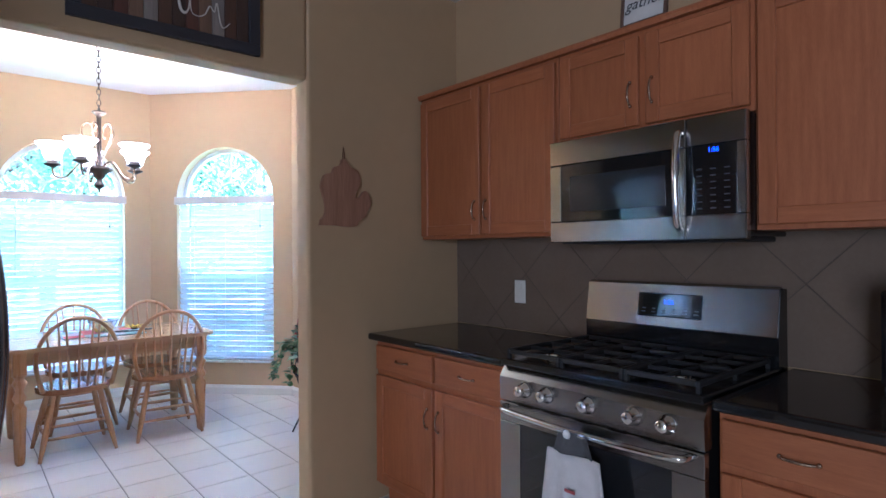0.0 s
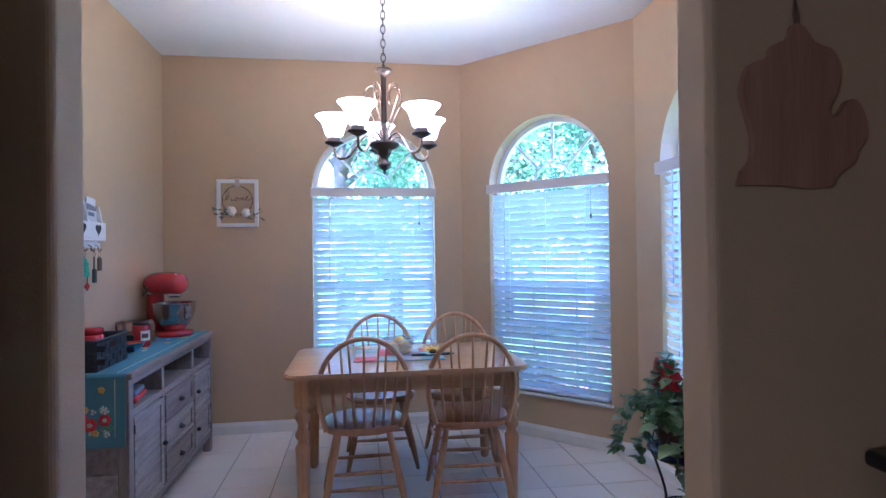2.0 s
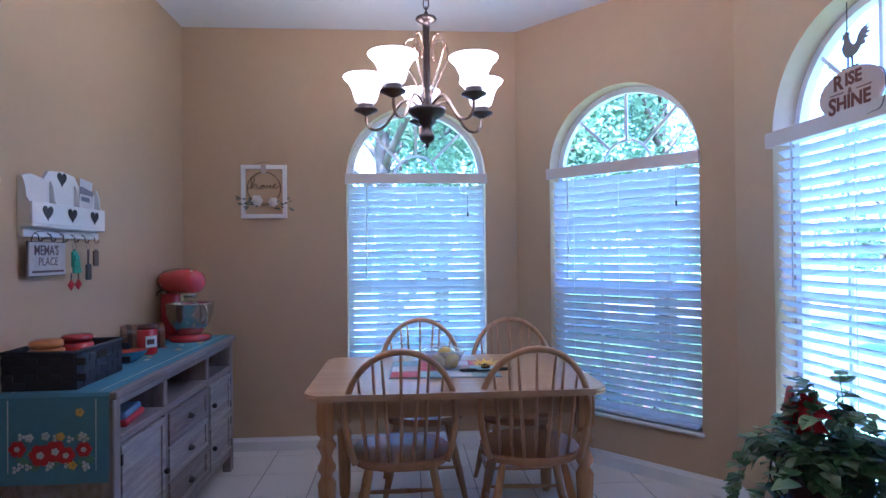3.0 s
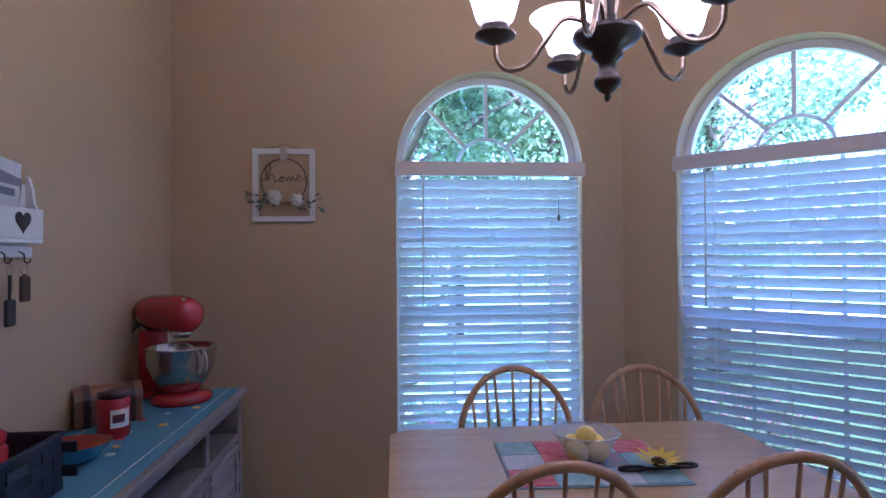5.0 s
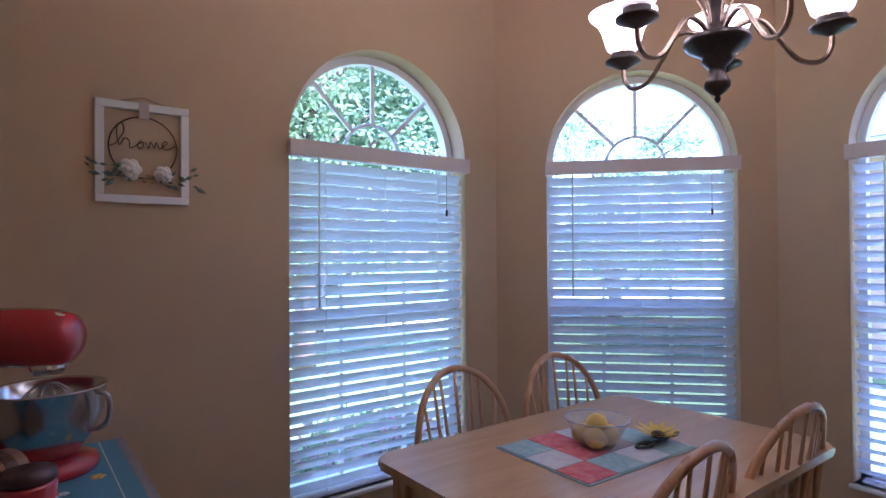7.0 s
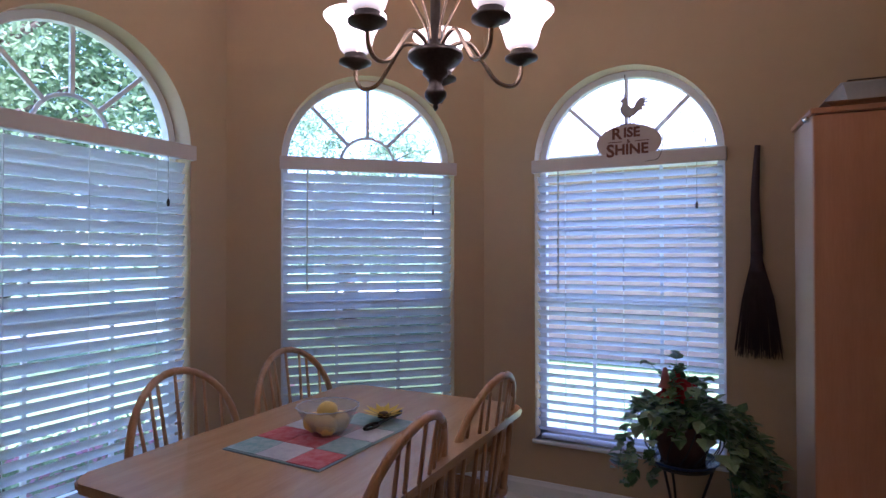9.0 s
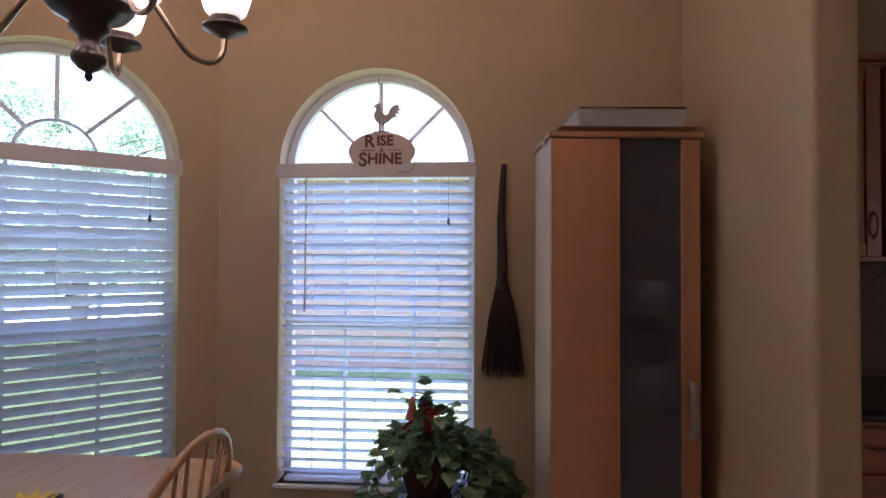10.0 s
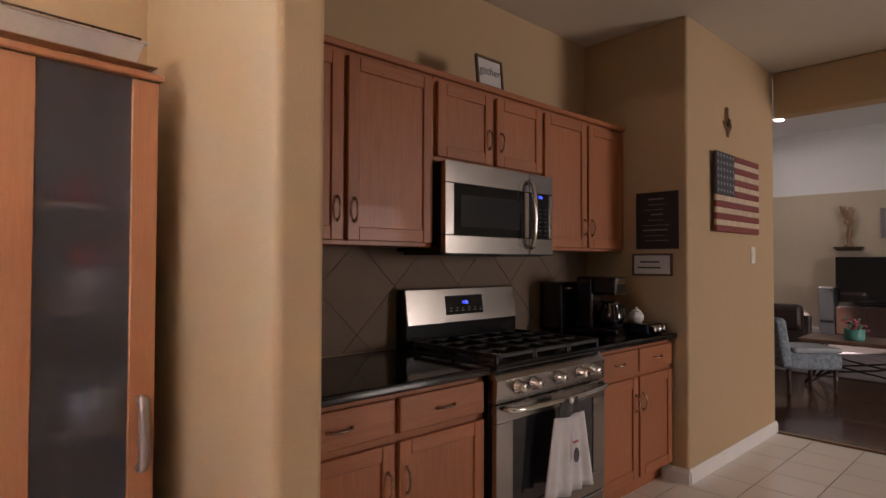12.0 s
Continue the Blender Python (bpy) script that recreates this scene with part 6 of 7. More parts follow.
def broom():
    b = thing("broom", pose(2.645, 4.89, 1.81), "dark twig broom hanging on the wall", "broom")
    TWIG = material("dark_twig", (0.055, 0.03, 0.028), 0.85, vary=0.4, scale=30, bump=0.5)
    part("stick", tube(bm_new(), smooth_path([(0.0, -0.004, 0.0), (0.0, 0.003, -0.12), (-0.002, 0.008, -0.25), (-0.004, 0.004, -0.40), (-0.006, 0.003, -0.5)], 6), [0.012 + 0.0006 * k for k in range(25)], 9), TWIG, b, "crooked stick handle")
    part("binding", lathe(bm_new(), [(0.024, -0.58), (0.028, -0.57), (0.024, -0.50), (0.018, -0.485)], 12, Matrix.Translation((-0.006, 0.003, 0))), TWIG, b)
    rnd = random.Random(4)
    bm = bm_new()
    for k in range(190):
        a, q = rnd.uniform(0, 6.283), math.sqrt(rnd.random())
        x1, y1 = -0.012 + 0.022 * q * math.cos(a), 0.1 * q * math.sin(a)
        top = Vector((-0.006 + 0.012 * q * math.cos(a), 0.003 + 0.016 * q * math.sin(a), -0.50))
        mid = Vector((-0.012 + 0.022 * q * math.cos(a), 0.065 * q * math.sin(a), -0.70))
        tube(bm, [top, mid, Vector((x1, y1, -0.955 + rnd.uniform(-0.02, 0.03)))], [0.003, 0.0026, 0.0014], 4)
    tagged(part("bristles", bm, TWIG, b, "dark twig bristles"), kind="stuff")
    return b


broom()


def tall_cabinet():
    c = thing("tall_cabinet", pose(2.22, 4.46, 0, 0, 0, 5), "tall beech cabinet with a frosted glass door", "cabinet")
    W, WD, H, D = 0.262, 0.303, 1.857, 0.35
    SIDE = material("cabinet_side", (0.50, 0.35, 0.25), 0.55, vary=0.05)
    part("side_panel", box(bm_new(), 0.021, W - 0.018, 0.0, D, W, H - 0.022), SIDE, c, "pale side panel")
    part("side_panel", box(bm_new(), 0.021, -WD, 0.0, D, -WD + 0.018, H - 0.022), SIDE, c)
    part("back_panel", box(bm_new(), D - 0.008, -WD + 0.0185, 0.02, D - 0.001, W - 0.0185, H - 0.0225), SIDE, c)
    part("top_panel", box(bm_new(), -0.012, -WD - 0.012, H - 0.0215, D, W + 0.012, H, 0.004), BEECH, c)
    part("plinth", box(bm_new(), 0.03, -WD + 0.0185, 0.0, 0.05, W - 0.0185, 0.07), BEECH, c)
    for z in (0.071, 0.45, 0.82, 1.16, 1.45):
        part("shelf", box(bm_new(), 0.05, -WD + 0.0185, z, D - 0.009, W - 0.0185, z + 0.016), SIDE, c)
    part("fixed_panel", box(bm_new(), 0.0, 0.0, 0.075, 0.02, W, H - 0.024, 0.003), BEECH, c)
    d = part("door", box(bm_new(), 0.0, -WD, 0.075, 0.02, -WD + 0.072, H - 0.024, 0.003), BEECH, c, "beech door frame")
    part("door_rail", box(bm_new(), 0.0, -WD + 0.0725, 0.075, 0.02, -0.003, 0.13, 0.003), BEECH, d)
    gl = part("frosted_pane", box(bm_new(), 0.006, -WD + 0.071, 0.13, 0.012, -0.002, H - 0.026), FROST, d, "frosted grey glass")
    gl.visible_shadow = False
    part("handle", tube(bm_new(), smooth_path([(0.0, -WD + 0.036, 0.905), (-0.022, -WD + 0.036, 0.897), (-0.028, -WD + 0.036, 0.81), (-0.022, -WD + 0.036, 0.723), (0.0, -WD + 0.036, 0.715)], 5), 0.019, 8, flat=0.75), material("satin_handle", (0.5, 0.46, 0.45), 0.35, 0.8), d, "satin metal handle")
    part("hinge_pin", ball(bm_new(), (0.05, W + 0.014, H - 0.03), 0.013, seg=8), CHROME, c)
    return c


FROST = glass("frosted_glass", (0.50, 0.52, 0.58), 0.42)
FROST.node_tree.nodes["Principled BSDF"].inputs["IOR"].default_value = 1.2
FROST.node_tree.nodes["Principled BSDF"].inputs["Transmission Weight"].default_value = 0.93
tall_cabinet()
for z, y, w, hgt, col, lab in ((1.466, 4.35, 0.14, 0.07, (0.55, 0.07, 0.06), "red bowl"), (1.176, 4.31, 0.19, 0.11, (0.66, 0.60, 0.56), "cream casserole dish"), (1.287, 4.31, 0.13, 0.05, (0.55, 0.06, 0.05), "red lid dish"), (0.836, 4.30, 0.20, 0.10, (0.62, 0.63, 0.66), "white serving dish"), (0.836, 4.42, 0.08, 0.16, (0.5, 0.46, 0.34), "tan jug"), (0.466, 4.33, 0.18, 0.12, (0.25, 0.26, 0.34), "blue grey bowl"), (0.087, 4.33, 0.2, 0.2, (0.45, 0.45, 0.48), "grey pot")):
    r = w / 2
    solid("shelf_crockery", lathe(bm_new(), [(0, 0), (r * 0.7, 0), (r, hgt * 0.5), (r * 0.95, hgt), (r * 0.85, hgt), (r * 0.8, hgt * 0.5), (0, 0.01)], 18), material("crockery", col, 0.4), lab + " behind the frosted cabinet door", "crockery", m=pose(2.40, y, z + 0.0005))


def tray(m, hx, hy, h, mat, lab):
    t = thing("baking_tray", m, lab, "tray", "trays on the cabinet")
    bm = bm_new()
    o = [(-hx, -hy), (hx, -hy), (hx, hy), (-hx, hy)]
    rings = [[(x * k, y * k, z) for x, y in o] for k, z in ((0.9, 0), (1.0, h), (1.03, h), (1.03, h - 0.003), (1.0, h - 0.004), (0.89, 0.003))]
    vs = [[bm.verts.new(p) for p in r] for r in rings]
    for a, b in zip(vs, vs[1:]):
        for k in range(4):
            bm.faces.new([a[k], a[(k + 1) % 4], b[(k + 1) % 4], b[k]])
    bm.faces.new(vs[0])
    bm.faces.new(vs[-1])
    part("pan", bm, mat, t)
    return t


GOLD = material("brass_tray", (0.42, 0.28, 0.16), 0.3, 0.8, 0.2, 15)
tray(pose(2.38, 4.44, 1.8575, 0, 0, 5), 0.16, 0.255, 0.02, GOLD, "shallow brass coloured tray on the cabinet")
tray(pose(2.38, 4.42, 1.876, 0, 0, 4), 0.14, 0.215, 0.072, material("pale_tray", (0.66, 0.66, 0.68), 0.3, 0.5), "pale metal tray stacked on the cabinet")
rk = thing("wire_rack", pose(2.38, 4.42, 1.9515, 0, 0, 4), "thin dark wire rack on top of the trays", "wire rack")
part("rim", tube(bm_new(), [(-0.15, -0.2, 0), (0.15, -0.2, 0), (0.15, 0.2, 0), (-0.15, 0.2, 0)], 0.003, 6, loop=True), BRONZE, rk)
for k in range(9):
    part("wire", tube(bm_new(), [(-0.15, -0.16 + k * 0.04, 0), (0.15, -0.16 + k * 0.04, 0)], 0.0015, 5), BRONZE, rk)

PLANT = material("ivy_leaf", (0.10, 0.205, 0.065), 0.35, vary=0.4, scale=9, island=0.4)
VARIEG = material("pale_ivy_leaf", (0.30, 0.40, 0.19), 0.4, vary=0.35, scale=14, island=0.25)
PX, PY = 2.33, 5.19


def plant_stand():
    s = thing("plant_stand", pose(PX, PY, 0), "black wire plant stand", "plant stand")
    for k in range(3):
        a = 2 * math.pi * k / 3 + 0.5
        p = smooth_path([(0.15 * math.cos(a), 0.15 * math.sin(a), 0.004), (0.07 * math.cos(a), 0.07 * math.sin(a), 0.2), (0.12 * math.cos(a), 0.12 * math.sin(a), 0.41)], 6)
        part("leg", tube(bm_new(), p, 0.006, 7), BLACKM, s)
    part("ring", tube(bm_new(), [(0.125 * math.cos(t), 0.125 * math.sin(t), 0.413) for t in [2 * math.pi * k / 28 for k in range(28)]], 0.006, 6, loop=True), BLACKM, s)
    part("lower_ring", tube(bm_new(), [(0.075 * math.cos(t), 0.075 * math.sin(t), 0.2) for t in [2 * math.pi * k / 24 for k in range(24)]], 0.005, 6, loop=True), BLACKM, s)
    return s


plant_stand()


def potted_plant():
    p = thing("potted_ivy", pose(PX, PY, 0.42), "trailing ivy in a woven dark pot with red flowers", "potted plant")
    part("saucer", lathe(bm_new(), [(0, 0), (0.13, 0.0), (0.15, 0.02), (0.145, 0.022), (0.12, 0.006), (0, 0.006)], 28), material("blue_saucer", (0.03, 0.05, 0.12), 0.2, coat=0.3), p, "dark blue saucer")
    part("pot", lathe(bm_new(), [(0, 0.0065), (0.085, 0.0065), (0.115, 0.10), (0.125, 0.17), (0.13, 0.175), (0.118, 0.176), (0.105, 0.165), (0, 0.16)], 24), material("terracotta", (0.09, 0.04, 0.028), 0.8, vary=0.3), p, "brown pot")
    for k in range(14):
        a = 2 * math.pi * k / 14
        part("basket_wire", tube(bm_new(), smooth_path([(0.12 * math.cos(a), 0.12 * math.sin(a), 0.025), (0.16 * math.cos(a + 0.2), 0.16 * math.sin(a + 0.2), 0.09), (0.155 * math.cos(a + 0.4), 0.155 * math.sin(a + 0.4), 0.17), (0.14 * math.cos(a + 0.5), 0.14 * math.sin(a + 0.5), 0.20)], 4), 0.0028, 5), BLACKM, p)
    rnd = random.Random(17)
    stems = bm_new()
    leaves = {0: bm_new(), 1: bm_new()}

    def leaf(q, d, L, which):
        d = d.normalized()
        s = d.cross(Vector((0, 0, 1)))
        s = s.normalized() if s.length > 0.1 else Vector((1, 0, 0))
        up = s.cross(d)
        shape = [(0, 0, 0), (0.12, 0.38, 0.05), (0.45, 0.42, 0.08), (0.72, 0.22, 0.04), (1, 0, -0.08), (0.72, -0.22, 0.04), (0.45, -0.42, 0.08), (0.12, -0.38, 0.05)]
        bm = leaves[which]
        vs = [bm.verts.new(q + L * (a * d + b * s + c * up)) for a, b, c in shape]
        c = bm.verts.new(q + L * 0.45 * d)
        for i in range(8):
            bm.faces.new([vs[i], vs[(i + 1) % 8], c])

    for k in range(92):
        a = rnd.uniform(0, 6.283)
        kind = rnd.random()
        r0 = rnd.uniform(0.0, 0.1)
        s0 = Vector((r0 * math.cos(a), r0 * math.sin(a), 0.165))
        if kind < 0.66:
            R, zt = rnd.uniform(0.12, 0.22), rnd.uniform(0.06, 0.20)
            pts = [s0, s0 + Vector((0.4 * R * math.cos(a), 0.4 * R * math.sin(a), zt * 0.5)), Vector((R * math.cos(a), R * math.sin(a), 0.10 + zt * 0.6))]
        elif kind < 0.76:
            R, zt = rnd.uniform(0.04, 0.17), rnd.uniform(0.22, 0.34)
            pts = [s0, s0 + Vector((0.2 * R * math.cos(a), 0.2 * R * math.sin(a), zt * 0.5)), Vector((R * math.cos(a), R * math.sin(a), 0.12 + zt))]
        else:
            if rnd.random() < 0.7:
                a = rnd.uniform(-2.5, -0.9)
            R, dz = rnd.uniform(0.20, 0.34), rnd.uniform(0.08, 0.42)
            pts = [s0, s0 + Vector((0.14 * math.cos(a), 0.14 * math.sin(a), 0.07)), Vector((R * math.cos(a), R * math.sin(a), 0.08)), Vector((R * 1.03 * math.cos(a + 0.15), R * 1.03 * math.sin(a + 0.15), 0.1 - dz * 0.5)), Vector((R * 1.1 * math.cos(a + 0.1), R * 1.1 * math.sin(a + 0.1), 0.1 - dz))]
        sp = smooth_path(pts, 5)
        tube(stems, sp, 0.0018, 4)
        for i in range(2, len(sp)):
            for _ in range(2 if i % 2 else 1):
                dd = Vector((math.cos(a) + rnd.gauss(0, 0.7), math.sin(a) + rnd.gauss(0, 0.7), rnd.gauss(-0.1, 0.5)))
                leaf(sp[i], dd, rnd.uniform(0.03, 0.068), 1 if rnd.random() < 0.42 else 0)
    for a, z, L in ((-1.4, 0.10, 0.12), (-1.9, 0.13, 0.10), (-0.9, 0.05, 0.11), (2.2, 0.2, 0.07), (-1.7, 0.06, 0.13), (-2.2, 0.09, 0.12), (-2.6, 0.16, 0.09), (-1.5, 0.12, 0.14), (-1.2, 0.17, 0.10), (2.7, 0.24, 0.08), (2.0, 0.02, 0.07)):
        leaf(Vector((0.2 * math.cos(a), 0.2 * math.sin(a), z)), Vector((math.cos(a - 0.6), math.sin(a - 0.6), -0.2)), L, 1)
    tagged(part("stem_tangle", stems, GREENPRINT, p), kind="stuff")
    tagged(part("leaves", leaves[0], PLANT, p, "dark green ivy leaves"), kind="stuff")
    tagged(part("pale_leaves", leaves[1], VARIEG, p, "pale variegated leaves"), kind="stuff")
    return p


potted_plant()
for dx, dy, z in ((-0.06, 0.055, 0.715), (-0.05, 0.015, 0.725), (-0.05, 0.0, 0.775)):
    bm = bm_new()
    for k in range(7):
        a, L = 2 * math.pi * k / 7, 0.048 + 0.01 * (k % 3)
        d, s, e = Vector((math.cos(a), math.sin(a), 0.25 * (k % 2) + 0.15)), Vector((-math.sin(a), math.cos(a), 0)), Vector((0, 0, 0.006))
        vs = [bm.verts.new(v) for v in (0.004 * d, 0.4 * L * d + 0.3 * L * s, L * d - e, 0.4 * L * d - 0.3 * L * s, 0.45 * L * d - e)]
        for i in range(4):
            bm.faces.new([vs[i], vs[(i + 1) % 4], vs[4]])
    ball(bm, (0, 0, 0.008), 0.009, seg=8)
    solid("red_flower", bm, RED, "red cloth flower in the ivy", "flower", "red flowers in the ivy", m=pose(PX + dx, PY + dy, z, 30, -60, 20 * z))
orn = thing("bell_ornament", pose(PX - 0.08, PY + 0.06, 0.60), "small red bell ornament on a stick in the ivy", "ornament")
part("stick", tube(bm_new(), [(0, 0, -0.02), (0, 0, 0.15)], 0.002, 5), BRONZE, orn)
part("bell", lathe(bm_new(), [(0, 0.235), (0.008, 0.232), (0.014, 0.21), (0.018, 0.18), (0.028, 0.155), (0.03, 0.15), (0, 0.15)], 16), material("ornament_red", (0.42, 0.12, 0.10), 0.5, vary=0.2), orn)

# ---- signs and small things in the kitchen ----


def plank_sign():
    s = thing("wooden_sign", pose(1.04, YD0 - 0.001, 2.20) @ ONNORTH, "stained plank sign with white script in a dark frame", "sign")
    a, H = 0.372, 0.40
    FR = material("navy_frame", (0.035, 0.035, 0.045), 0.5, vary=0.2)
    for x0, y0, x1, y1 in ((-a, 0, a, 0.05), (-a, H - 0.05, a, H), (-a, 0.0502, -a + 0.05, H - 0.0502), (a - 0.05, 0.0502, a, H - 0.0502)):
        part("frame_rail", box(bm_new(), x0, y0, 0, x1, y1, 0.025, 0.003), FR, s)
    tones = [(0.10, 0.05, 0.03), (0.22, 0.13, 0.08), (0.07, 0.04, 0.03), (0.30, 0.26, 0.24), (0.12, 0.05, 0.035)]
    for k in range(12):
        x = -a + 0.05 + k * (2 * a - 0.1) / 12
        c = tones[(k * 7) % 5]
        part("plank", box(bm_new(), x + 0.001, 0.0505, 0.002, x + (2 * a - 0.1) / 12 - 0.001, H - 0.0505, 0.014, 0.002), wood("sign_plank", c, tuple(v * 0.6 for v in c), "y", 0.6), s)
    ink = material("sign_white", (0.66, 0.62, 0.56), 0.7)
    part("script", tube(bm_new(), smooth_path([(0.02, 0.2, 0.015), (0.03, 0.13, 0.015), (0.05, 0.115, 0.015), (0.065, 0.14, 0.015), (0.07, 0.2, 0.015), (0.075, 0.13, 0.015), (0.10, 0.115, 0.015), (0.13, 0.13, 0.015), (0.15, 0.17, 0.015), (0.17, 0.15, 0.015), (0.18, 0.19, 0.015), (0.195, 0.11, 0.015), (0.21, 0.09, 0.015), (0.235, 0.115, 0.015)], 5), 0.008, 6, flat=0.3), ink, s, "white brushed script")
    return s


plank_sign()


def state_board():
    """A cutting board in the outline of a mitten-shaped state."""
    pts = [(0.00, 0.00), (0.30, 0.0), (0.55, -0.02), (0.72, 0.0), (0.76, 0.08), (0.90, 0.16), (0.93, 0.26), (1.0, 0.34), (0.99, 0.50), (0.93, 0.60), (0.86, 0.60), (0.80, 0.52), (0.73, 0.48), (0.70, 0.56), (0.78, 0.68), (0.79, 0.84), (0.74, 0.95), (0.60, 1.0), (0.52, 1.10), (0.44, 1.12), (0.40, 1.02), (0.28, 0.97), (0.24, 0.88), (0.10, 0.83), (0.03, 0.66), (0.06, 0.52), (0.11, 0.34), (0.10, 0.18), (0.03, 0.10)]
    s = thing("cutting_board", pose(1.708, YD0 - 0.001, 1.44) @ ONNORTH, "wooden cutting board shaped like a mitten", "cutting board")
    sm = smooth_path([(x * 0.295, y * 0.30, 0) for x, y in pts], 3)
    part("board", prism(bm_new(), [(p.x, p.y) for p in sm], 0.0, 0.018), wood("board_wood", (0.36, 0.20, 0.12), (0.24, 0.12, 0.07), "y", 0.55, 0.7), s)
    part("cord", tube(bm_new(), [(0.14, 0.315, 0.010), (0.137, 0.36, 0.006), (0.142, 0.40, 0.004), (0.148, 0.36, 0.006), (0.146, 0.315, 0.010)], 0.0025, 5), material("leather", (0.18, 0.1, 0.06), 0.8), s, "leather hanging cord")
    return s


state_board()


def framed(name, m, hx, hy, frame_mat, face_mat, label, rail=0.02, depth=0.016):
    f = thing(name, m, label, "sign")
    for x0, y0, x1, y1 in ((-hx, hy - rail, hx, hy), (-hx, -hy, hx, -hy + rail), (-hx, -hy + rail, -hx + rail, hy - rail), (hx - rail, -hy + rail, hx, hy - rail)):
        part("frame_rail", box(bm_new(), x0, y0, 0, x1, y1, depth, 0.002), frame_mat, f)
    part("face", box(bm_new(), -hx + rail - 0.001, -hy + rail - 0.001, 0.001, hx - rail + 0.001, hy - rail + 0.001, depth * 0.5), face_mat, f)
    return f


INK = material("dark_ink", (0.06, 0.055, 0.06), 0.7)
CHALK = material("chalk_marks", (0.30, 0.30, 0.30), 0.8)
PAPER = material("cream_paper", (0.62, 0.60, 0.58), 0.7, vary=0.06)
FW = wood("sign_frame_wood", (0.13, 0.075, 0.05), (0.08, 0.045, 0.03), "x", 0.5)
g = framed("framed_sign", pose(2.375, 2.575, 2.1735 + 0.082, 0, 0, 0) @ ONEAST @ pose(0, 0, 0, -6, 0, 0), 0.097, 0.08, FW, PAPER, "small framed sign reading gather on the cabinets", 0.013)
writing("lettering", "gather", 0.062, INK, g, pose(0, 0.008, 0.009), 0.0005, shear=0.3)
ONEND = Matrix(((-1, 0, 0, 0), (0, 0, 1, 0), (0, 1, 0, 0), (0, 0, 0, 1)))
c = framed("chalkboard", pose(2.112, YEND + 0.001, 1.565) @ ONEND, 0.135, 0.176, BLACKM, material("chalkboard_black", (0.02, 0.02, 0.021), 0.7, vary=0.4, scale=8), "black framed chalkboard with faint writing", 0.016)
rnd = random.Random(3)
for k in range(9):
    wdt = rnd.uniform(0.04, 0.10)
    part("chalk_line", box(bm_new(), -wdt, 0.13 - k * 0.032, 0.008, wdt * rnd.uniform(0.6, 1.0), 0.133 - k * 0.032 + 0.004 * (k % 3 == 0), 0.009), CHALK, c)
s = framed("framed_sign", pose(2.145, YEND + 0.001, 1.292) @ ONEND, 0.13, 0.069, FW, PAPER, "small framed white sign under the chalkboard", 0.012)
for k, wdt in enumerate((0.08, 0.095)):
    part("text_line", box(bm_new(), -wdt, 0.012 - k * 0.036, 0.008, wdt * 0.6, 0.022 - k * 0.036, 0.009), INK, s)

# flag on the flag wall, facing -x
ONFLAG = Matrix(((0, 0, -1, 0), (-1, 0, 0, 0), (0, 1, 0, 0), (0, 0, 0, 1)))


def flag():
    f = thing("wooden_flag", pose(XF - 0.001, 0.60, 1.505) @ ONFLAG, "weathered wooden flag of red and white planks", "wall art")
    hx, H, n = 0.38, 0.515, 13
    d = H / n
    RP = wood("flag_red", (0.26, 0.045, 0.04), (0.13, 0.022, 0.02), "y", 0.6, 1.2)
    WP = wood("flag_white", (0.62, 0.50, 0.38), (0.42, 0.30, 0.2), "y", 0.6, 1.2)
    BP = wood("flag_blue", (0.05, 0.055, 0.075), (0.025, 0.025, 0.035), "y", 0.6, 1.2)
    part("batten", box(bm_new(), -hx + 0.05, 0.02, 0.0, -hx + 0.1, H - 0.02, 0.018), BP, f)
    part("batten", box(bm_new(), hx - 0.1, 0.02, 0.0, hx - 0.05, H - 0.02, 0.018), BP, f)
    for k in range(n):
        z0 = H - (k + 1) * d
        x0 = -hx + (0.30 if k < 7 else 0)
        part("stripe", box(bm_new(), x0, z0 + 0.001, 0.0185, hx, z0 + d - 0.001, 0.036, 0.002), RP if k % 2 == 0 else WP, f)
    part("canton", box(bm_new(), -hx, H - 7 * d + 0.001, 0.0185, -hx + 0.298, H - 0.001, 0.037, 0.002), BP, f, "dark blue star field")
    for r in range(6):
        for q in range(6):
            x, y = -hx + 0.028 + q * 0.049, H - 0.024 - r * 0.045
            piece("star", STARM, f, Matrix.Translation((x, y, 0.0372)))
    return f


STARM = mesh_of(prism(bm_new(), [((0.013 if i % 2 == 0 else 0.0055) * math.sin(math.pi * i / 5), (0.013 if i % 2 == 0 else 0.0055) * math.cos(math.pi * i / 5)) for i in range(10)], 0, 0.001), "star", material("star_grey", (0.32, 0.33, 0.36), 0.7))
flag()
o = thing("metal_ornament", pose(XF - 0.001, 0.71, 2.15) @ ONFLAG, "bronze state-shaped wall ornament", "wall decoration")
part("plate", prism(bm_new(), [(-0.035, 0.10), (-0.035, 0.19), (0.0, 0.19), (0.0, 0.13), (0.04, 0.12), (0.055, 0.09), (0.055, 0.06), (0.02, 0.03), (0.01, -0.005), (-0.01, 0.0), (-0.02, 0.04), (-0.04, 0.05), (-0.075, 0.095)], 0.0, 0.012), BRASS, o)
part("star", prism(bm_new(), [((0.028 if i % 2 == 0 else 0.012) * math.sin(math.pi * i / 5), 0.085 + (0.028 if i % 2 == 0 else 0.012) * math.cos(math.pi * i / 5)) for i in range(10)], 0.0121, 0.017), BRONZE, o)


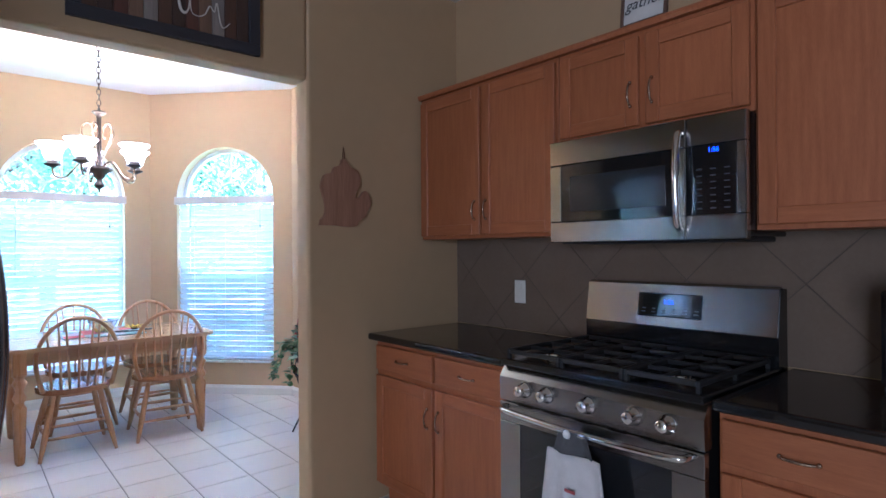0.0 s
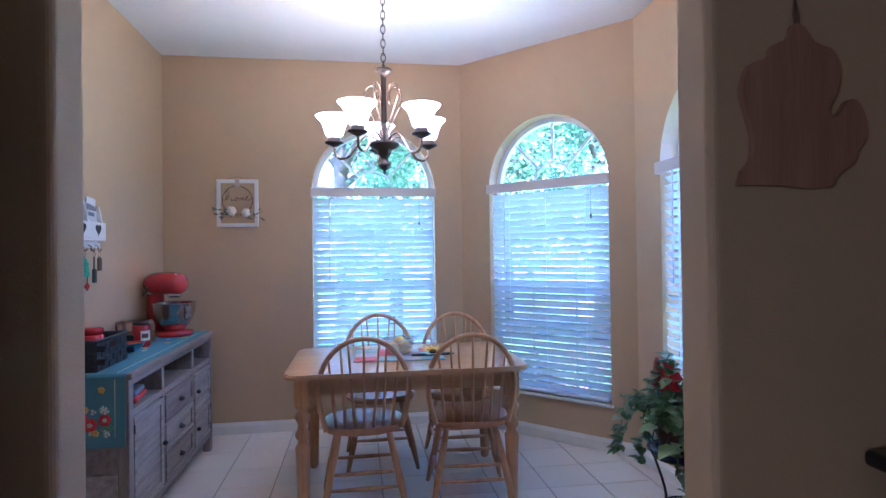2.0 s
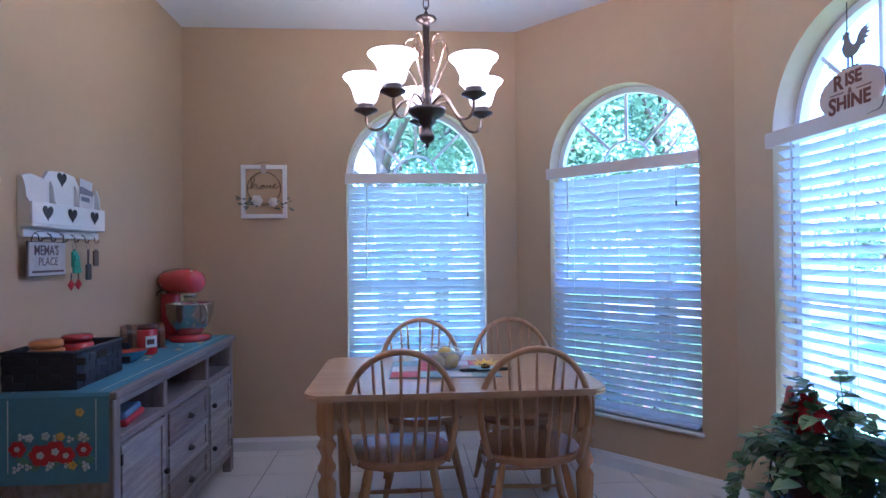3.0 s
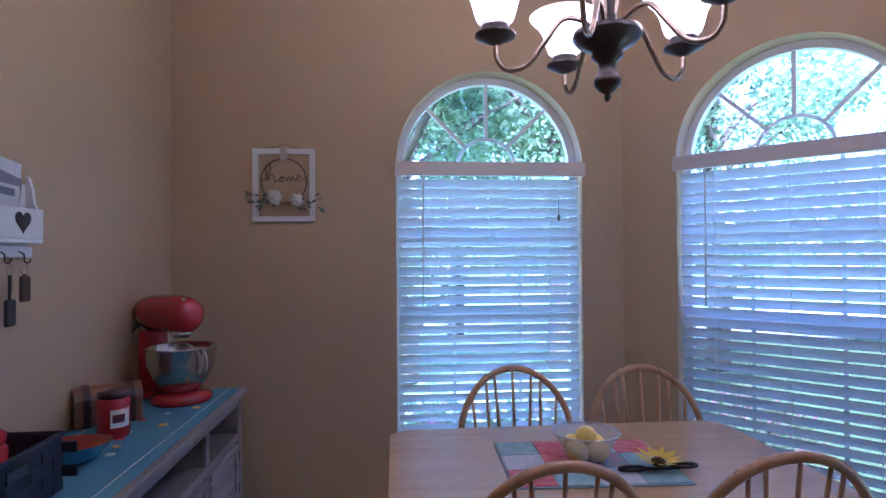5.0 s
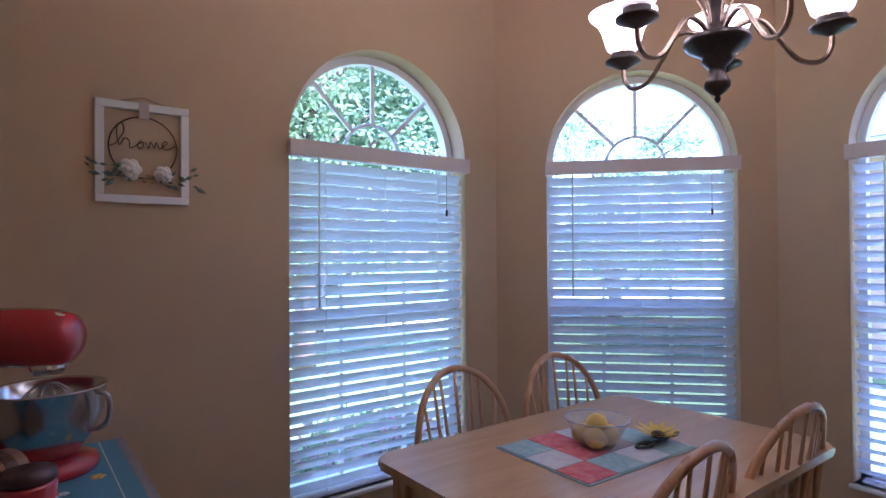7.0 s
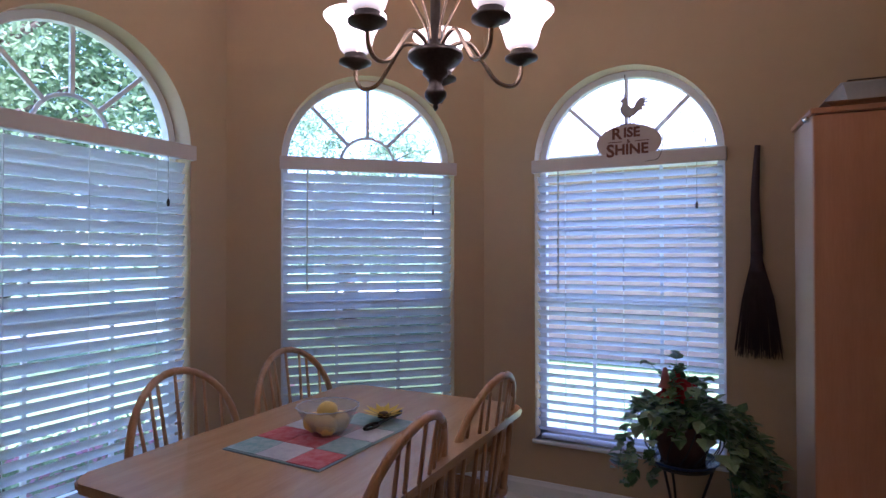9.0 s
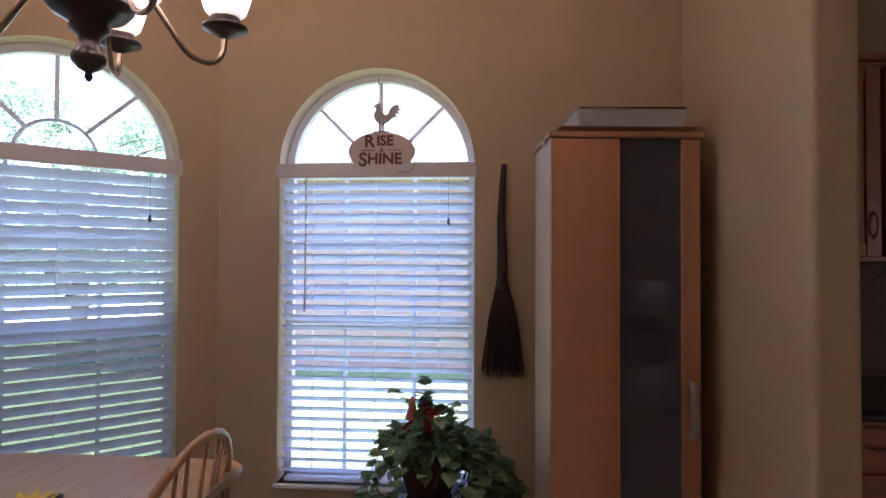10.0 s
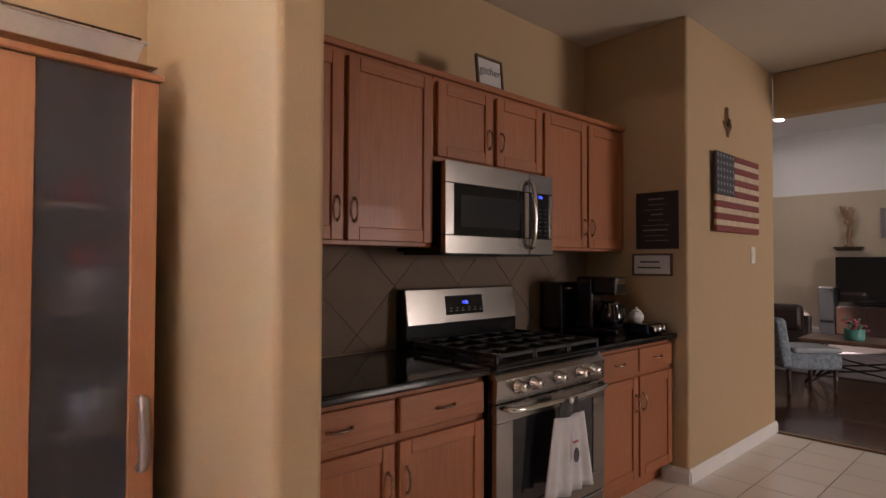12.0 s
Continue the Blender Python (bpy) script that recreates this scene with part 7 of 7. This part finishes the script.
def wall_plate(m, kind, label):
    p = thing(kind, m, label, kind.replace("_", " "))
    part("plate", box(bm_new(), -0.038, -0.06, 0, 0.038, 0.06, 0.006, 0.003), PLASTIC, p)
    if kind == "outlet":
        for y in (-0.026, 0.026):
            part("socket", box(bm_new(), -0.016, y - 0.015, 0.0061, 0.016, y + 0.015, 0.008, 0.003), PLASTIC, p)
    else:
        part("rocker", box(bm_new(), -0.016, -0.032, 0.0061, 0.016, 0.032, 0.010, 0.002), PLASTIC, p)
    return p


wall_plate(pose(XK - 0.0105, 3.44, 1.092) @ ONEAST, "outlet", "cream double wall outlet on the backsplash")
wall_plate(pose(XF - 0.001, 0.25, 1.36) @ ONFLAG, "light_switch", "cream rocker light switch")


def towel():
    t = thing("hand_towel", pose(1.902, 2.572, 0.70), "white hand towel with a grey crochet top on the oven handle", "towel")
    GREY = material("grey_crochet", (0.10, 0.10, 0.11), 0.95, vary=0.3, scale=40, bump=0.6, bump_scale=220)
    CLOTH = material("white_towel", (0.66, 0.64, 0.66), 0.95, vary=0.12, scale=25, bump=0.5, bump_scale=260)

    def sheet(name, w0, w1, z0, z1, waves, mat, label):
        bm, cols, rows = bm_new(), 24, 10
        grid = []
        for j in range(rows + 1):
            v = j / rows
            w = w0 + (w1 - w0) * v
            z = z0 + (z1 - z0) * v
            line = []
            for i in range(cols + 1):
                u = i / cols - 0.5
                x = -0.012 - 0.012 * v * math.sin(u * waves * 6.283) - 0.006 * math.sin(u * 9 + 1)
                line.append((bm.verts.new((x, 2 * w * u + 0.006 * v * math.sin(u * 11), z)), bm.verts.new((x + 0.006, 2 * w * u + 0.006 * v * math.sin(u * 11), z))))
            grid.append(line)
        for a, b in zip(grid, grid[1:]):
            for i in range(cols):
                for s in (0, 1):
                    bm.faces.new([a[i][s], a[i + 1][s], b[i + 1][s], b[i][s]]).smooth = True
            for i in (0, cols):
                bm.faces.new([a[i][0], a[i][1], b[i][1], b[i][0]])
        for line in (grid[0], grid[-1]):
            for i in range(cols):
                bm.faces.new([line[i][0], line[i + 1][0], line[i + 1][1], line[i][1]])
        return part(name, bm, mat, t, label)

    sheet("crochet_top", 0.055, 0.082, 0.012, -0.062, 1, GREY, "dark grey crochet top")
    sheet("cloth", 0.105, 0.165, -0.0622, -0.40, 3.5, CLOTH, "white towel cloth")
    part("button", lathe(bm_new(), [(0, 0.006), (0.012, 0.006), (0.015, 0.0), (0, 0)], 16, Matrix.Translation((-0.024, 0.01, 0.006)) @ Matrix.Rotation(radians(-90), 4, "Y")), PLASTIC, t, "round white button")
    part("printed_motif", prism(bm_new(), [(0.02 * math.cos(2 * math.pi * k / 16), 0.032 * math.sin(2 * math.pi * k / 16)) for k in range(16)], 0, 0.002, Matrix.Translation((-0.036, -0.01, -0.23)) @ ONEAST), GREY, t, "grey printed motif")
    part("printed_word", box(bm_new(), -0.036, -0.028, -0.178, -0.033, 0.012, -0.168), material("towel_red", (0.4, 0.1, 0.1), 0.9), t)
    return t


towel()

# coffee corner
CT = COUNTER + 0.0008


def coffee_maker():
    c = thing("coffee_maker", pose(2.275, 1.67, CT, 0, 0, 10), "black drip coffee maker with a glass carafe", "coffee maker")
    part("base", box(bm_new(), -0.12, -0.10, 0, 0.13, 0.10, 0.035, 0.01, 2), BLACK, c)
    part("base_band", box(bm_new(), -0.122, -0.07, 0.008, -0.1195, 0.07, 0.03), CHROME, c)
    part("tower", box(bm_new(), 0.03, -0.10, 0.0352, 0.13, 0.10, 0.335, 0.012, 2), BLACK, c)
    part("brew_head", box(bm_new(), -0.11, -0.095, 0.23, 0.03, 0.095, 0.335, 0.014, 2), BLACK, c)
    part("head_band", box(bm_new(), -0.113, -0.06, 0.292, -0.1095, 0.06, 0.325, 0.001), CHROME, c)
    part("carafe", lathe(bm_new(), [(0, 0.037), (0.06, 0.037), (0.072, 0.06), (0.072, 0.12), (0.05, 0.17), (0.052, 0.19), (0, 0.195)], 22, Matrix.Translation((-0.045, 0, 0))), DARKGLASS, c, "dark glass carafe")
    part("carafe_handle", tube(bm_new(), smooth_path([(-0.10, 0.03, 0.17), (-0.135, 0.045, 0.16), (-0.14, 0.05, 0.10), (-0.115, 0.035, 0.07)], 5), 0.008, 7), BLACK, c)
    return c


coffee_maker()
o = thing("toaster_oven", pose(2.50, 1.755, CT), "black countertop toaster oven", "toaster oven")
part("body", box(bm_new(), -0.06, -0.11, 0.012, 0.10, 0.11, 0.30, 0.012, 2), BLACK, o)
part("door_glass", box(bm_new(), -0.064, -0.10, 0.05, -0.0605, 0.08, 0.25, 0.002), DARKGLASS, o)
part("handle", tube(bm_new(), [(-0.06, -0.09, 0.262), (-0.085, -0.08, 0.264), (-0.085, 0.07, 0.264), (-0.06, 0.08, 0.262)], 0.006, 7), CHROME, o)
for x, y in ((-0.045, -0.09), (-0.045, 0.09), (0.08, -0.09), (0.08, 0.09)):
    part("foot", lathe(bm_new(), [(0, 0), (0.012, 0), (0.012, 0.013), (0, 0.013)], 10, Matrix.Translation((x, y, 0))), BLACKM, o)
r = thing("pod_rack", pose(2.13, 1.49, CT), "low black rack holding coffee pods", "rack")
part("tray", box(bm_new(), -0.09, -0.09, 0, 0.09, 0.09, 0.06, 0.006), BLACK, r)
for k in range(3):
    part("pod", lathe(bm_new(), [(0, 0), (0.022, 0.0), (0.026, 0.028), (0.03, 0.03), (0, 0.032)], 14, Matrix.Translation((-0.092, -0.055 + 0.055 * k, 0.034)) @ Matrix.Rotation(radians(-90), 4, "Y")), CHROME, r, "foil coffee pod")
m = thing("sugar_jar", pose(2.15, 1.51, CT + 0.061), "white ceramic sugar jar with lid on the rack", "jar")
part("jar", lathe(bm_new(), [(0, 0), (0.028, 0), (0.042, 0.02), (0.044, 0.04), (0.032, 0.062), (0, 0.063)], 20), PLASTIC, m)
part("lid", lathe(bm_new(), [(0, 0.0635), (0.03, 0.0635), (0.022, 0.074), (0.006, 0.08), (0.008, 0.09), (0, 0.093)], 18), PLASTIC, m)
m = thing("paper_cup", pose(2.40, 1.50, CT + 0.0), "white paper cup stack beside the coffee maker", "cup")
part("cup", lathe(bm_new(), [(0, 0), (0.025, 0), (0.034, 0.15), (0.036, 0.155), (0.032, 0.155), (0, 0.148)], 18), PLASTIC, m)

# ---- living room ----
TEAL = material("chair_fabric", (0.10, 0.15, 0.20), 0.9, vary=0, color2=(0.36, 0.40, 0.44), scale=28, bump=0.2)
ac = thing("accent_chair", pose(2.25, -2.04, 0, 0, 0, 135) @ Matrix.Scale(0.86, 4), "blue patterned accent chair with dark wooden legs", "armchair")
part("seat", box(bm_new(), -0.3, -0.29, 0.28, 0.3, 0.33, 0.47, 0.05, 3), TEAL, ac)
part("seat_cushion", box(bm_new(), -0.27, -0.2, 0.4705, 0.27, 0.34, 0.53, 0.025, 3), material("seat_pale", (0.42, 0.45, 0.48), 0.9, vary=0.2, scale=20), ac, "pale seat cushion")
bm = box(bm_new(), -0.3, -0.36, 0.30, 0.3, -0.22, 0.88, 0.05, 3)
bmesh.ops.transform(bm, matrix=Matrix.Translation((0, -0.29, 0.3)) @ Matrix.Rotation(radians(9), 4, "X") @ Matrix.Translation((0, 0.29, -0.3)), verts=bm.verts)
part("backrest", bm, TEAL, ac)
for x in (-0.24, 0.24):
    for y in (-0.26, 0.27):
        part("leg", lathe(bm_new(), [(0, 0), (0.018, 0), (0.028, 0.285), (0, 0.285)], 10, Matrix.Translation((x, y, 0))), DARKWOOD, ac)
IRON = material("wrought_iron", (0.025, 0.02, 0.018), 0.5, 0.4, 0.3, 20)
TOPW = wood("coffee_table_wood", (0.20, 0.11, 0.06), (0.11, 0.055, 0.03), "x", 0.35)
ct = thing("coffee_table", pose(1.83, -2.64, 0, 0, 0, 2), "wooden coffee table on scrolled iron legs", "coffee table")
part("tabletop", box(bm_new(), -0.52, -0.32, 0.46, 0.52, 0.32, 0.50, 0.008, 2), TOPW, ct)
for sy in (-1, 1):
    for sx in (-1, 1):
        part("iron_leg", tube(bm_new(), smooth_path([(sx * 0.44, sy * 0.26, 0.459), (sx * 0.36, sy * 0.26, 0.30), (sx * 0.38, sy * 0.26, 0.14), (sx * 0.47, sy * 0.26, 0.012)], 6), 0.014, 8), IRON, ct)
        part("scroll", tube(bm_new(), smooth_path([(sx * 0.40, sy * 0.25, 0.44), (sx * 0.25, sy * 0.25, 0.26), (0, sy * 0.25, 0.20)], 6), 0.010, 7), IRON, ct)
        part("scroll", tube(bm_new(), smooth_path([(sx * 0.42, sy * 0.25, 0.03), (sx * 0.25, sy * 0.25, 0.15), (0, sy * 0.25, 0.198)], 6), 0.010, 7), IRON, ct)
fp = thing("flower_pot", pose(1.88, -2.56, 0.501), "turquoise pot of pink flowers on the coffee table", "flower pot")
part("pot", lathe(bm_new(), [(0, 0), (0.085, 0), (0.09, 0.01), (0.095, 0.11), (0.085, 0.112), (0, 0.10)], 22), material("turquoise_glaze", (0.12, 0.36, 0.33), 0.3), fp)
bm, gm = bm_new(), bm_new()
rnd = random.Random(9)
for k in range(46):
    a, q, z = rnd.uniform(0, 6.28), rnd.uniform(0, 0.12), rnd.uniform(0.10, 0.22)
    ball(bm if k % 3 else gm, (q * math.cos(a), q * math.sin(a), z), rnd.uniform(0.014, 0.026), None, 0.012, 6)
part("blossoms", bm, material("pink_blossom", (0.50, 0.12, 0.16), 0.8, vary=0.5, scale=30), fp)
part("foliage", gm, GREENPRINT, fp)
rg = thing("area_rug", pose(1.9, -4.1, 0), "grey patterned rug under the coffee table", "rug")
part("rug_body", box(bm_new(), -1.6, -1.2, 0.0, 1.6, 1.05, 0.012, 0.004), material("rug_grey", (0.24, 0.22, 0.23), 0.95, vary=0.4, scale=6, bump=0.4), rg)
part("border", box(bm_new(), -1.64, -1.24, -0.001, 1.64, 1.09, 0.010, 0.003), material("rug_dark", (0.05, 0.035, 0.03), 0.95), rg)
tv = thing("television", pose(2.42, -7.28, 0.56), "large black flat television on a stand", "television")
part("bezel", box(bm_new(), -0.66, -0.03, 0.06, 0.66, 0.03, 0.85, 0.008), BLACK, tv)
part("screen", box(bm_new(), -0.645, 0.0305, 0.075, 0.645, 0.034, 0.835), DARKGLASS, tv)
part("stand_foot", box(bm_new(), -0.3, -0.1, 0.0, 0.3, 0.1, 0.062, 0.01), BLACK, tv)
md = thing("media_cabinet", pose(2.42, -7.30, 0), "dark low media cabinet", "cabinet")
part("body", box(bm_new(), -0.66, -0.2, 0.06, 0.66, 0.2, 0.56, 0.006), DARKWOOD, md)
part("plinth", box(bm_new(), -0.62, -0.18, 0.0, 0.62, 0.18, 0.06), DARKWOOD, md)
for k in range(3):
    part("door", box(bm_new(), -0.65 + k * 0.437, 0.2002, 0.08, -0.225 + k * 0.437, 0.215, 0.54, 0.004), DARKWOOD, md)
sp = thing("floor_speaker", pose(3.17, -7.2, 0), "tall black floor speaker", "speaker")
part("cabinet", box(bm_new(), -0.12, -0.15, 0, 0.12, 0.15, 0.88, 0.006), BLACKM, sp)
part("grille", box(bm_new(), -0.105, 0.1502, 0.3, 0.105, 0.162, 0.86, 0.004), BLACKM, sp)
sh = thing("wall_shelf", pose(2.93, LY + 0.001, 1.56), "small dark floating wall shelf", "shelf")
part("board", box(bm_new(), -0.22, 0.0, 0, 0.22, 0.16, 0.035, 0.006), DARKWOOD, sh)
part("moulding", box(bm_new(), -0.19, 0.001, -0.03, 0.19, 0.12, -0.0005, 0.008), DARKWOOD, sh)
vs = thing("figurine_vase", pose(2.93, LY + 0.09, 1.596), "brass stemmed vase with dry flowers on the shelf", "vase")
part("vase", lathe(bm_new(), [(0, 0), (0.07, 0), (0.075, 0.02), (0.03, 0.06), (0.035, 0.14), (0.06, 0.2), (0.025, 0.3), (0.03, 0.36), (0.085, 0.46), (0.08, 0.46), (0, 0.37)], 18), GOLD, vs)
bm = bm_new()
for k in range(26):
    a = rnd.uniform(0, 6.28)
    tube(bm, [(0, 0, 0.4), (0.06 * math.cos(a), 0.04 * math.sin(a), 0.52), (rnd.uniform(0.06, 0.16) * math.cos(a), 0.07 * math.sin(a), rnd.uniform(0.55, 0.74))], [0.003, 0.004, 0.011], 5)
part("dry_stems", bm, GOLD, vs)
ck = framed("framed_clock", pose(2.24, LY + 0.001, 2.0) @ ONEND, 0.24, 0.26, material("grey_frame", (0.22, 0.2, 0.2), 0.6), PAPER, "grey framed picture above the television", 0.07, 0.03)
rc = thing("recliner", pose(3.45, -5.2, 0, 0, 0, 200), "dark brown leather recliner", "armchair")
LEATHER = material("brown_leather", (0.035, 0.02, 0.015), 0.35, vary=0.3, scale=10, bump=0.2)
part("base", box(bm_new(), -0.42, -0.4, 0.03, 0.42, 0.42, 0.44, 0.06, 3), LEATHER, rc)
part("backrest", box(bm_new(), -0.36, -0.52, 0.3, 0.36, -0.28, 0.70, 0.09, 3), LEATHER, rc)
for x in (-0.47, 0.33):
    part("armrest", box(bm_new(), x, -0.4, 0.05, x + 0.14, 0.42, 0.55, 0.05, 3), LEATHER, rc)
dl = thing("recessed_light", pose(3.606, -6.09, 3.748), "round lit recessed ceiling light", "ceiling light")
part("trim_ring", lathe(bm_new(), [(0.07, -0.012), (0.098, -0.010), (0.10, 0.0), (0.07, 0.0)], 24), WHITE, dl)
part("lens", lathe(bm_new(), [(0, -0.006), (0.07, -0.006), (0.07, -0.001)], 24), glow("downlight_glow", (1.0, 0.85, 0.62), 14), dl, "glowing lens")
lamp("downlight", "SPOT", look((3.606, -6.09, 3.72), (3.606, -6.0, 0)), 120, (1.0, 0.82, 0.6), 0.07)

# ---- floor tiles, nearest first ----
PITCH, GAP, OX, OY = 0.305, 0.005, 1.053, 0.742
tile_mesh = mesh_of(box(bm_new(), -PITCH / 2 + GAP / 2, -PITCH / 2 + GAP / 2, -0.0055, PITCH / 2 - GAP / 2, PITCH / 2 - GAP / 2, 0.0, 0.0022), "tile", TILE)
rest = []
for i in range(-18, 8):
    for j in range(-4, 24):
        x, y = OX + (i + 0.5) * PITCH, OY + (j + 0.5) * PITCH
        if y < YLIV + 0.16 or x < WX or x > XE + 0.1 or y > YN + 0.1:
            continue
        if (-0.5 < x < 2.6 and 4.0 < y < 7.3) or (0.6 < x < 2.2 and -0.2 < y < 4.0):
            piece("tile", tile_mesh, floor, Matrix.Translation((x, y, 0.0)))
        else:
            rest.append((x, y))
verts, faces = [], []
e = PITCH / 2 - GAP / 2
for x, y in rest:
    n = len(verts)
    verts += [(x - e, y - e, 0), (x + e, y - e, 0), (x + e, y + e, 0), (x - e, y + e, 0), (x - e, y - e, -0.0055), (x + e, y - e, -0.0055), (x + e, y + e, -0.0055), (x - e, y + e, -0.0055)]
    faces += [(n, n + 1, n + 2, n + 3), (n, n + 4, n + 5, n + 1), (n + 1, n + 5, n + 6, n + 2), (n + 2, n + 6, n + 7, n + 3), (n + 3, n + 7, n + 4, n)]
me = bpy.data.meshes.new("tiles_beyond")
me.from_pydata(verts, [], faces)
me.materials.append(TILE)
ob = new("tiles_beyond", me)
ob.parent = floor
tagged(ob, "further pale floor tiles", kind="stuff")
# planks of the living room
rnd = random.Random(2)
for r in range(26):
    y = YLIV - 0.04 - (r + 1) * 0.13
    x = -0.6 - rnd.random()
    while x < 4.2:
        L = rnd.choice((0.9, 1.2, 1.5))
        part("plank", box(bm_new(), x + 0.0015, y + 0.0015, -0.0035, x + L - 0.0015, y + 0.1285, 0.0, 0.0012), WOODFLOOR, floor_living)
        x += L
